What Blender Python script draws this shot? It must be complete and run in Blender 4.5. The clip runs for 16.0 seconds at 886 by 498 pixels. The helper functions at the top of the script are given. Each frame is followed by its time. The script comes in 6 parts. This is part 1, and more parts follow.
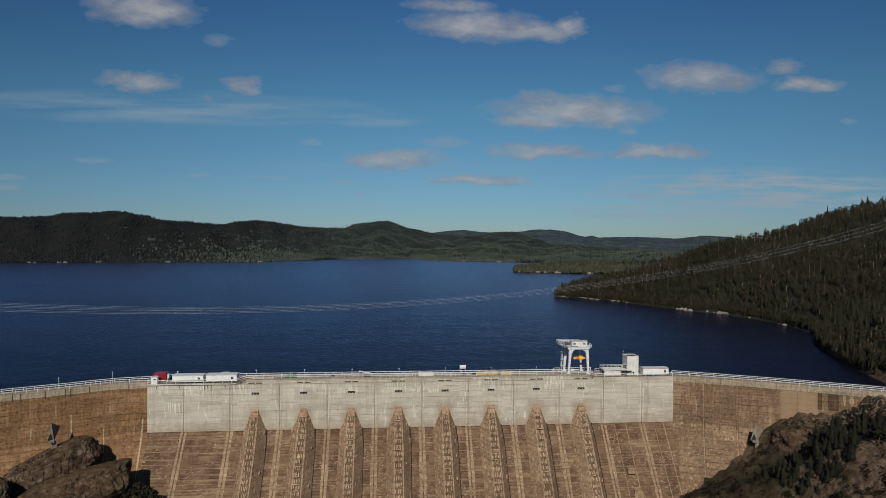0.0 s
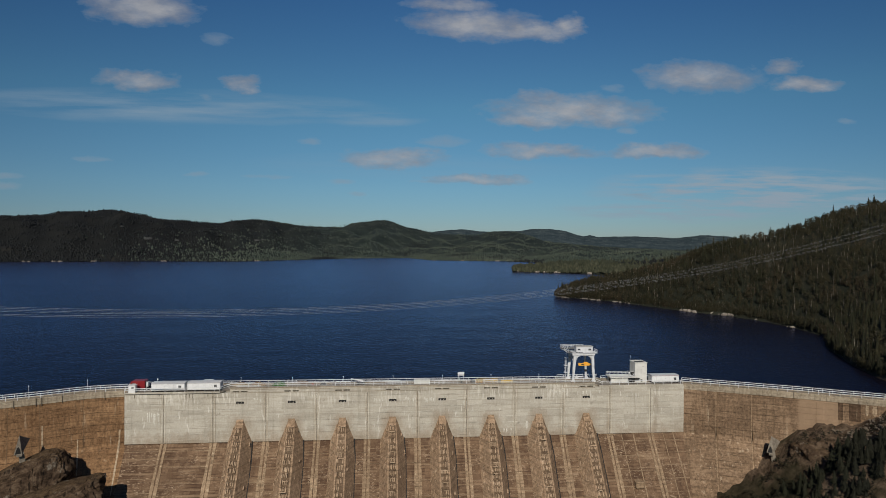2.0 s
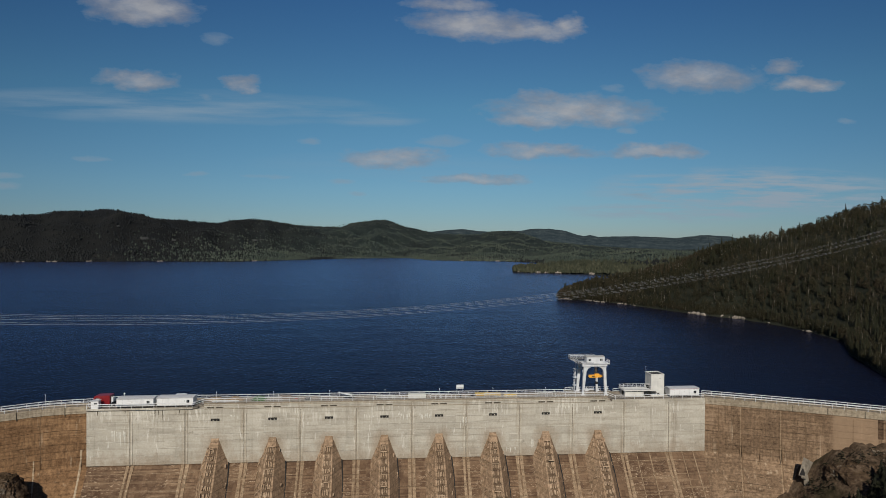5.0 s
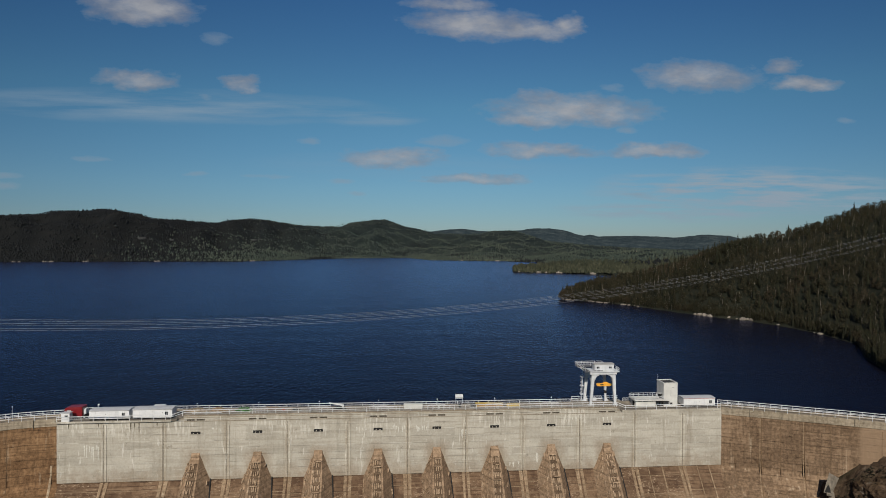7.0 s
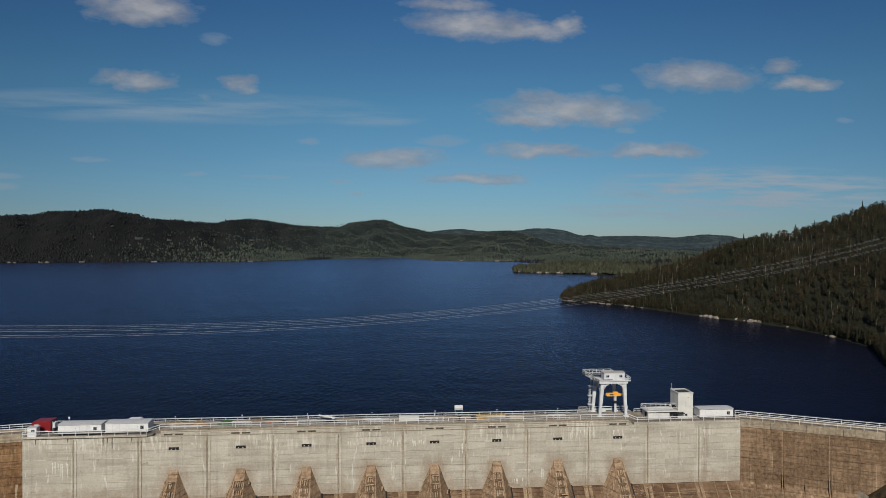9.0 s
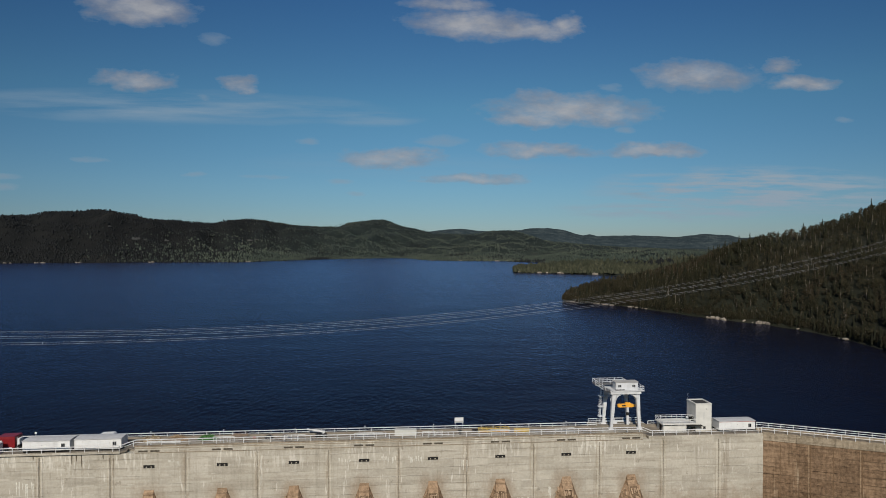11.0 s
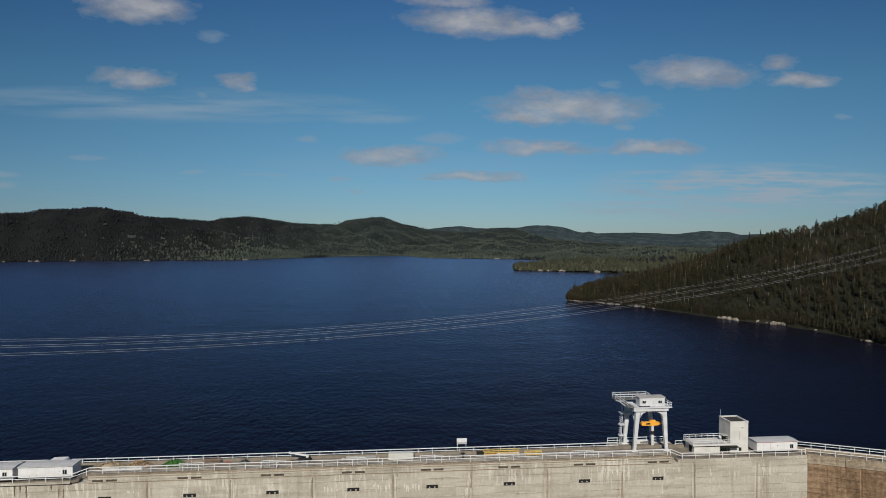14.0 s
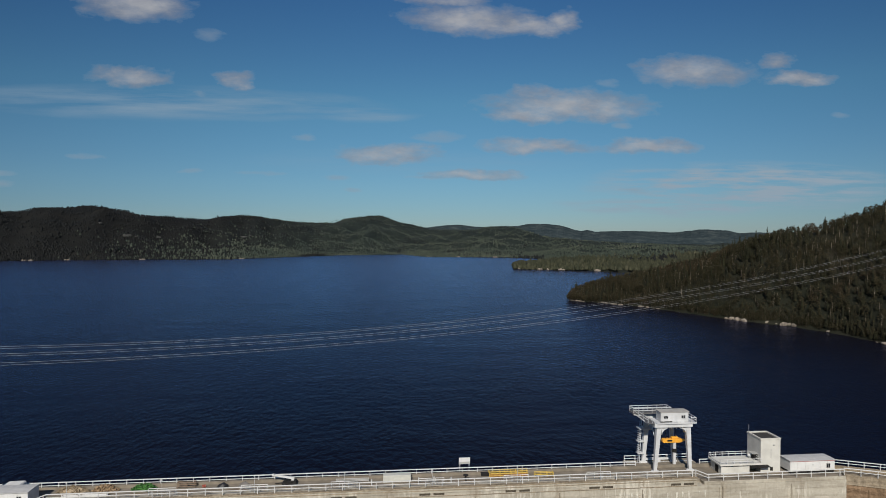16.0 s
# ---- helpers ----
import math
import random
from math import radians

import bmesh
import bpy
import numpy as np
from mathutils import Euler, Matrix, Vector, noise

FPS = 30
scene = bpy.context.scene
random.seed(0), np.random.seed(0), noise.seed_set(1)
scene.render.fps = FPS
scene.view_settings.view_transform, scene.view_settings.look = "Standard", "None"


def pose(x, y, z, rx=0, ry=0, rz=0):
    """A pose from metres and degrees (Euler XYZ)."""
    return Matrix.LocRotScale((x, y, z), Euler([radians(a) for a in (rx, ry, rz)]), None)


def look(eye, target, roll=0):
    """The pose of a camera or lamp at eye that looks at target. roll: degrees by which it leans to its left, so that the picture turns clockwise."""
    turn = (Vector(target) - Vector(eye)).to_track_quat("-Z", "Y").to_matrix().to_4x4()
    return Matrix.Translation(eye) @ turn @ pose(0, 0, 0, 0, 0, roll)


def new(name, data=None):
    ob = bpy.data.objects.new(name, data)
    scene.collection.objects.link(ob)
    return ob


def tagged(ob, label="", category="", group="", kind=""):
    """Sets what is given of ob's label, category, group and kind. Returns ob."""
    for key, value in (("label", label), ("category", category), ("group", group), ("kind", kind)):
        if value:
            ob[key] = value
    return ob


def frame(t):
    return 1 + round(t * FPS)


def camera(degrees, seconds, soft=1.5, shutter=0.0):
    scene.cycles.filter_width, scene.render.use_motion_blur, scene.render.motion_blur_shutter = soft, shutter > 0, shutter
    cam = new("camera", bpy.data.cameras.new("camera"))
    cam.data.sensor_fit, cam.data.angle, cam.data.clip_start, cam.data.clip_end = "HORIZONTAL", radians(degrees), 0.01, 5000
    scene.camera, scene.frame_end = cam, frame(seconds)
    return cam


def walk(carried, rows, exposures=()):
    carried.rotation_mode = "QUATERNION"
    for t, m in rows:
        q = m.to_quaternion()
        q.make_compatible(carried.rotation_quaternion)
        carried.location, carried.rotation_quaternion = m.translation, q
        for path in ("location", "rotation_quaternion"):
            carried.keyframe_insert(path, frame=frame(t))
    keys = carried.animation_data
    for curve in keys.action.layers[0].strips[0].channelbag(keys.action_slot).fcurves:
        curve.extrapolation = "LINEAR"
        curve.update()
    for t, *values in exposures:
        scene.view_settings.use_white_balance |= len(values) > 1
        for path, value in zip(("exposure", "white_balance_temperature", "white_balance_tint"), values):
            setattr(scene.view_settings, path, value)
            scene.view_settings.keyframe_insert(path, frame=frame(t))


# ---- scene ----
cam = camera(73.33, 16.0, soft=0.9)
PATH = [
    (0, (37.018, -165.852, 40.923), (45.545, -66.219, 40.156), 0.278),
    (0.5, (37.303, -163.445, 40.957), (45.936, -63.822, 40.140), 0.300),
    (1, (37.600, -161.022, 40.986), (46.306, -61.405, 40.133), 0.317),
    (1.5, (37.909, -158.586, 41.011), (46.660, -58.973, 40.137), 0.332),
    (2, (38.225, -156.141, 41.031), (47.003, -56.531, 40.148), 0.342),
    (2.5, (38.548, -153.690, 41.047), (47.340, -54.081, 40.163), 0.350),
    (3, (38.875, -151.237, 41.060), (47.673, -51.628, 40.177), 0.354),
    (3.5, (39.205, -148.784, 41.068), (48.003, -49.175, 40.186), 0.356),
    (4, (39.536, -146.333, 41.074), (48.334, -46.725, 40.189), 0.355),
    (6.5, (41.152, -134.173, 41.057), (49.983, -34.568, 40.115), 0.318),
    (7, (41.459, -131.765, 41.047), (50.308, -32.162, 40.097), 0.306),
    (7.5, (41.758, -129.366, 41.035), (50.628, -29.765, 40.084), 0.292),
    (8, (42.048, -126.975, 41.022), (50.941, -27.376, 40.074), 0.277),
    (8.5, (42.328, -124.591, 41.007), (51.246, -24.993, 40.068), 0.261),
    (9, (42.599, -122.212, 40.991), (51.542, -22.617, 40.065), 0.244),
    (11.5, (43.785, -110.329, 40.905), (52.840, -10.744, 39.955), 0.155),
    (12, (43.988, -107.935, 40.888), (53.062, -8.353, 39.889), 0.137),
    (12.5, (44.180, -105.527, 40.872), (53.273, -5.947, 39.804), 0.121),
    (13, (44.361, -103.101, 40.856), (53.475, -3.524, 39.703), 0.104),
    (13.5, (44.531, -100.653, 40.841), (53.673, -1.079, 39.590), 0.089),
    (14, (44.690, -98.176, 40.828), (53.868, 1.393, 39.472), 0.075),
    (14.5, (44.840, -95.666, 40.816), (54.067, 3.897, 39.361), 0.062),
    (15, (44.981, -93.118, 40.806), (54.275, 6.438, 39.269), 0.051),
    (15.5, (45.114, -90.524, 40.798), (54.500, 9.021, 39.208), 0.041),
    (16, (45.239, -87.880, 40.792), (54.749, 11.654, 39.191), 0.033),
]
walk(cam, [(t, look(eye, target, roll)) for t, eye, target, roll in PATH], [(0, -0.07), (4, -0.06), (9, -0.03), (12.5, 0.02), (16, 0.05)])

# ---- world and light ----
WATER = -1.0
DECK = 3.05
WALK = 3.8
PLAT = 2.95
SUN = Vector((-0.17, -0.78, 0.60)).normalized()

world = bpy.data.worlds.new("sky")
scene.world = world
world.use_nodes = True
wt = world.node_tree
wt.nodes.clear()


def wn(kind, **values):
    n = wt.nodes.new(kind)
    for key, value in values.items():
        n.inputs[key].default_value = value
    return n


def wmath(op, a, b=None, clamp=False):
    n = wt.nodes.new("ShaderNodeMath")
    n.operation, n.use_clamp = op, clamp
    for k, v in enumerate((a, b)):
        if v is None:
            continue
        if isinstance(v, (int, float)):
            n.inputs[k].default_value = v
        else:
            wt.links.new(v, n.inputs[k])
    return n.outputs[0]


sky = wt.nodes.new("ShaderNodeTexSky")
sky.sky_type = "NISHITA"
sky.sun_disc = False
sky.sun_elevation = math.asin(SUN.z)
sky.sun_rotation = math.atan2(SUN.x, SUN.y)
sky.altitude = 300
sky.air_density = 1.0
sky.dust_density = 0.15
sky.ozone_density = 3.5
coord = wt.nodes.new("ShaderNodeTexCoord")
split = wt.nodes.new("ShaderNodeSeparateXYZ")
wt.links.new(coord.outputs["Generated"], split.inputs[0])
ahead = wmath("MAXIMUM", split.outputs[1], 0.05)
uu = wmath("DIVIDE", split.outputs[0], ahead)
vv = wmath("DIVIDE", split.outputs[2], ahead)
uv = wt.nodes.new("ShaderNodeCombineXYZ")
wt.links.new(uu, uv.inputs[0])
wt.links.new(vv, uv.inputs[1])


def cloud_noise(sx, sy, detail, seed, out="Fac", rough=0.6):
    m = wt.nodes.new("ShaderNodeMapping")
    m.inputs["Scale"].default_value = (sx, sy, 1)
    m.inputs["Location"].default_value = (seed, seed * 0.7, 0)
    wt.links.new(uv.outputs[0], m.inputs[0])
    n = wn("ShaderNodeTexNoise", Scale=1.0, Detail=detail, Roughness=rough)
    wt.links.new(m.outputs[0], n.inputs["Vector"])
    return n.outputs[out]


def bent(across, up, seed, sx, sy):
    """The sky's own coordinates, bent by a noise so that the clouds' edges billow."""
    c = wt.nodes.new("ShaderNodeSeparateXYZ")
    wt.links.new(cloud_noise(sx, sy, 5.0, seed, "Color", 0.62), c.inputs[0])
    bu = wmath("ADD", uu, wmath("MULTIPLY", wmath("SUBTRACT", c.outputs[0], 0.5), across))
    bv = wmath("ADD", vv, wmath("MULTIPLY", wmath("SUBTRACT", c.outputs[1], 0.5), up))
    return bu, bv


def blobs(rows, bu, bv, flat):
    """The fullest of a row of lens shapes; below its middle each is flatter."""
    best = None
    for cu, cv, ca, cb, full in rows:
        du = wmath("MULTIPLY", wmath("SUBTRACT", bu, cu), 1 / ca)
        dv = wmath("MULTIPLY", wmath("SUBTRACT", bv, cv), 1 / cb)
        dv = wmath("MAXIMUM", dv, wmath("MULTIPLY", dv, -flat))
        blob = wmath("SUBTRACT", full, wmath("ADD", wmath("MULTIPLY", du, du), wmath("MULTIPLY", dv, dv)))
        best = blob if best is None else wmath("MAXIMUM", best, blob)
    return best


# heaped clouds: across, up, half width, half height, fullness
HEAPS = [
    (-0.395, 0.373, 0.068, 0.024, 1.15), (-0.451, 0.385, 0.048, 0.014, 0.70), (0.098, 0.402, 0.072, 0.013, 0.75), (0.146, 0.368, 0.094, 0.023, 1.15),
    (0.234, 0.363, 0.073, 0.016, 1.10), (0.306, 0.374, 0.026, 0.018, 1.00), (-0.408, 0.259, 0.059, 0.016, 0.85), (-0.240, 0.258, 0.029, 0.014, 0.85),
    (0.541, 0.294, 0.095, 0.025, 1.00), (0.692, 0.316, 0.031, 0.014, 0.70), (0.735, 0.286, 0.059, 0.013, 1.00), (0.313, 0.229, 0.124, 0.025, 1.10),
    (0.235, 0.210, 0.057, 0.013, 1.00), (0.264, 0.251, 0.049, 0.012, 0.70), (0.000, 0.141, 0.075, 0.016, 0.95), (0.260, 0.158, 0.084, 0.013, 1.00),
    (0.460, 0.162, 0.082, 0.012, 1.00), (0.152, 0.109, 0.077, 0.009, 0.90),
]
# thin scraps of cloud between them
SCRAPS = [
    (-0.285, 0.330, 0.023, 0.014, 0.45), (-0.298, 0.235, 0.012, 0.007, 0.50), (0.383, 0.269, 0.022, 0.009, 0.30), (0.407, 0.197, 0.019, 0.007, 0.80),
    (0.090, 0.172, 0.044, 0.009, 0.80), (0.206, 0.169, 0.031, 0.008, 0.60), (-0.135, 0.168, 0.017, 0.007, 0.70), (-0.080, 0.102, 0.021, 0.006, 0.70),
    (-0.056, 0.081, 0.016, 0.005, 0.70), (-0.478, 0.132, 0.031, 0.005, 0.60), (-0.607, 0.103, 0.029, 0.006, 0.60), (-0.610, 0.086, 0.024, 0.007, 0.60),
    (-0.316, 0.111, 0.021, 0.004, 0.45), (-0.203, 0.108, 0.044, 0.004, 0.40), (0.811, 0.223, 0.018, 0.007, 0.50), (0.430, 0.085, 0.022, 0.006, 0.80),
    (0.076, 0.104, 0.048, 0.005, 0.45),
]
heap_cover = blobs(HEAPS, *bent(0.085, 0.034, 3.1, 15, 28), 1.15)
scrap_cover = blobs(SCRAPS, *bent(0.040, 0.012, 6.4, 22, 60), 1.2)
grain = wmath("MULTIPLY", wmath("SUBTRACT", cloud_noise(26, 60, 5.0, 1.7), 0.5), 2.4)
heaped = wmath("MULTIPLY", wmath("ADD", wmath("ADD", wmath("MAXIMUM", heap_cover, -1.9), grain), 0.80), 0.50, clamp=True)
scraps = wmath("MULTIPLY", wmath("ADD", wmath("ADD", wmath("MAXIMUM", scrap_cover, -1.9), grain), 0.70), 0.42, clamp=True)
# thin veils: streaks low over the right shore and a long wisp on the other side
veil = wmath("MAXIMUM", blobs([(0.652, 0.094, 0.300, 0.044, 1.2), (0.50, 0.060, 0.26, 0.026, 0.8)], *bent(0.05, 0.01, 2.2, 8, 30), 1.0), 0.0)
wisp = wmath("MAXIMUM", blobs([(-0.355, 0.220, 0.400, 0.032, 0.90), (-0.038, 0.209, 0.120, 0.018, 0.80), (0.05, 0.13, 0.60, 0.05, 0.25)], *bent(0.06, 0.012, 9.2, 9, 26), 1.0), 0.0)
streak = wmath("MULTIPLY", wmath("SUBTRACT", cloud_noise(9.0, 90, 6.0, 8.3), 0.40), 3.4, clamp=True)
long_streak = wmath("MULTIPLY", wmath("SUBTRACT", cloud_noise(4.0, 46, 6.0, 4.9), 0.36), 3.0, clamp=True)
thin = wmath("MAXIMUM", wmath("MULTIPLY", wmath("MULTIPLY", veil, streak), 1.50, clamp=True), wmath("MULTIPLY", wmath("MULTIPLY", wisp, long_streak), 0.78))
amount = wmath("MAXIMUM", wmath("MAXIMUM", wmath("MULTIPLY", heaped, 0.82), wmath("MULTIPLY", scraps, 0.68)), thin)
front = wmath("GREATER_THAN", split.outputs[1], 0.06)
amount = wmath("MULTIPLY", amount, front)
# cloud colour: thick lit middles, greyer and slightly rosy edges and bellies
shade = wt.nodes.new("ShaderNodeValToRGB")
shade.color_ramp.elements[0].position, shade.color_ramp.elements[0].color = 0.10, (4.1, 4.35, 5.0, 1)
shade.color_ramp.elements[1].position, shade.color_ramp.elements[1].color = 0.95, (6.9, 6.9, 7.1, 1)
lit = wmath("ADD", wmath("MULTIPLY", heap_cover, 0.40), wmath("MULTIPLY", wmath("SUBTRACT", cloud_noise(13, 34, 5.0, 5.7), 0.5), 2.2))
wt.links.new(wmath("ADD", lit, 0.18, clamp=True), shade.inputs[0])
# thin ice cloud is whiter and bluer than the heaps
cloud_colour = wt.nodes.new("ShaderNodeMix")
cloud_colour.data_type = "RGBA"
cloud_colour.inputs["A"].default_value = (4.5, 5.85, 7.1, 1)
wt.links.new(wmath("ADD", wmath("MULTIPLY", heaped, 2.5), wmath("MULTIPLY", scraps, 0.7), clamp=True), cloud_colour.inputs["Factor"])
wt.links.new(shade.outputs[0], cloud_colour.inputs["B"])
tint = wt.nodes.new("ShaderNodeMix")
tint.data_type, tint.blend_type = "RGBA", "MULTIPLY"
tint.inputs["Factor"].default_value = 1.0
tint.inputs["B"].default_value = (0.75, 0.995, 1.07, 1)
wt.links.new(sky.outputs[0], tint.inputs["A"])
low = wt.nodes.new("ShaderNodeValToRGB")
for k in range(3):
    low.color_ramp.elements.new(0.5)
for k, (p, c) in enumerate(((0.0, (0.72, 0.67, 0.80)), (0.09, (0.79, 0.85, 0.90)), (0.22, (0.80, 1.0, 0.965)), (0.38, (0.60, 0.84, 1.0)), (1.0, (0.54, 0.77, 1.03)))):
    low.color_ramp.elements[k].position, low.color_ramp.elements[k].color = p, (*c, 1)
wt.links.new(split.outputs[2], low.inputs[0])
air = wt.nodes.new("ShaderNodeMix")
air.data_type, air.blend_type = "RGBA", "MULTIPLY"
air.inputs["Factor"].default_value = 1.0
wt.links.new(tint.outputs["Result"], air.inputs["A"])
wt.links.new(low.outputs[0], air.inputs["B"])
# the clear sky deepens to both sides, ninety degrees from the sun, most of all high up
side = wmath("POWER", wmath("ABSOLUTE", wmath("SUBTRACT", split.outputs[0], 0.08)), 2.0)
deep = wt.nodes.new("ShaderNodeMix")
deep.data_type, deep.blend_type = "RGBA", "MULTIPLY"
deep.inputs["B"].default_value = (0.30, 0.36, 0.50, 1)
wt.links.new(wmath("MULTIPLY", side, wmath("ADD", wmath("MULTIPLY", split.outputs[2], 2.0), 0.55), clamp=True), deep.inputs["Factor"])
wt.links.new(air.outputs["Result"], deep.inputs["A"])
both = wt.nodes.new("ShaderNodeMix")
both.data_type = "RGBA"
wt.links.new(amount, both.inputs["Factor"])
wt.links.new(deep.outputs["Result"], both.inputs["A"])
wt.links.new(cloud_colour.outputs["Result"], both.inputs["B"])
back = wt.nodes.new("ShaderNodeBackground")
back.inputs["Strength"].default_value = 0.058
wt.links.new(both.outputs["Result"], back.inputs["Color"])
wout = wt.nodes.new("ShaderNodeOutputWorld")
wt.links.new(back.outputs[0], wout.inputs["Surface"])

sun_data = bpy.data.lights.new("sun", "SUN")
sun_data.energy, sun_data.angle, sun_data.color = 4.4, radians(0.55), (1.0, 0.93, 0.82)
sun = new("sun", sun_data)
sun.matrix_world = look(SUN * 200, (0, 0, 0))


# ---- materials ----
class Nodes:
    """A small builder for a principled material."""

    def __init__(self, name, rough=0.8, metal=0.0, spec=0.5):
        self.mat = bpy.data.materials.new(name)
        self.mat.use_nodes = True
        self.nt = self.mat.node_tree
        self.bsdf = self.nt.nodes["Principled BSDF"]
        self.bsdf.inputs["Roughness"].default_value = rough
        self.bsdf.inputs["Metallic"].default_value = metal
        self.bsdf.inputs["Specular IOR Level"].default_value = spec
        self.tc = self.nt.nodes.new("ShaderNodeTexCoord").outputs["Object"]
        self.geo = self.nt.nodes.new("ShaderNodeNewGeometry")

    def put(self, v, socket):
        if isinstance(v, (int, float, tuple)):
            socket.default_value = v
        else:
            self.nt.links.new(v, socket)

    def math(self, op, a, b=0.0, clamp=False):
        n = self.nt.nodes.new("ShaderNodeMath")
        n.operation, n.use_clamp = op, clamp
        self.put(a, n.inputs[0])
        self.put(b, n.inputs[1])
        return n.outputs[0]

    def noise(self, scale, detail=4.0, stretch=(1, 1, 1), rough=0.55, world=True, seed=0.0):
        m = self.nt.nodes.new("ShaderNodeMapping")
        m.inputs["Scale"].default_value = stretch
        m.inputs["Location"].default_value = (seed, seed * 1.3, seed * 0.6)
        self.nt.links.new(self.geo.outputs["Position"] if world else self.tc, m.inputs[0])
        n = self.nt.nodes.new("ShaderNodeTexNoise")
        n.inputs["Scale"].default_value, n.inputs["Detail"].default_value, n.inputs["Roughness"].default_value = scale, detail, rough
        self.nt.links.new(m.outputs[0], n.inputs["Vector"])
        return n.outputs["Fac"]

    def span(self, v, lo, hi):
        n = self.nt.nodes.new("ShaderNodeMapRange")
        n.inputs["From Min"].default_value, n.inputs["From Max"].default_value = lo, hi
        self.put(v, n.inputs["Value"])
        return n.outputs[0]

    def ramp(self, v, *stops):
        n = self.nt.nodes.new("ShaderNodeValToRGB")
        e = n.color_ramp.elements
        while len(e) < len(stops):
            e.new(0.5)
        for k, (p, c) in enumerate(stops):
            e[k].position, e[k].color = p, (*c, 1)
        self.put(v, n.inputs[0])
        return n.outputs[0]

    def mix(self, f, a, b, mode="MIX"):
        n = self.nt.nodes.new("ShaderNodeMix")
        n.data_type, n.blend_type = "RGBA", mode
        self.put(f, n.inputs["Factor"])
        self.put(a if not isinstance(a, tuple) else (*a, 1), n.inputs["A"])
        self.put(b if not isinstance(b, tuple) else (*b, 1), n.inputs["B"])
        return n.outputs["Result"]

    def color(self, v):
        self.put(v if not isinstance(v, tuple) else (*v, 1), self.bsdf.inputs["Base Color"])
        return self

    def bump(self, v, strength=0.4, distance=0.05):
        n = self.nt.nodes.new("ShaderNodeBump")
        n.inputs["Strength"].default_value, n.inputs["Distance"].default_value = strength, distance
        self.put(v, n.inputs["Height"])
        self.nt.links.new(n.outputs[0], self.bsdf.inputs["Normal"])
        return self

    def cell(self, px, pz, shift=0.0):
        """One random value for each pour of px by pz metres."""
        j = self.nt.nodes.new("ShaderNodeCombineXYZ")
        wob = self.math("MULTIPLY", self.noise(0.25, 2.0), 0.35)
        self.put(self.math("FLOOR", self.math("DIVIDE", self.math("ADD", self.axis(0), shift), px)), j.inputs[0])
        self.put(self.math("FLOOR", self.math("DIVIDE", self.math("ADD", self.math("ADD", self.axis(2), wob), 200.0), pz)), j.inputs[1])
        n = self.nt.nodes.new("ShaderNodeTexWhiteNoise")
        n.noise_dimensions = "2D"
        self.nt.links.new(j.outputs[0], n.inputs["Vector"])
        return n.outputs["Value"]

    def axis(self, k):
        n = self.nt.nodes.new("ShaderNodeSeparateXYZ")
        self.nt.links.new(self.geo.outputs["Position"], n.inputs[0])
        return n.outputs[k]

    def random(self, island=False):
        if island:
            return self.geo.outputs["Random Per Island"]
        return self.nt.nodes.new("ShaderNodeObjectInfo").outputs["Random"]


def lift_lines(m, pitch, width):
    """Thin level lines at every pour of concrete, a little wavy."""
    z = m.math("ADD", m.axis(2), m.math("MULTIPLY", m.noise(0.25, 2.0), 0.35))
    saw = m.math("FRACT", m.math("DIVIDE", m.math("ADD", z, 200.0), pitch))
    return m.math("LESS_THAN", saw, width / pitch)


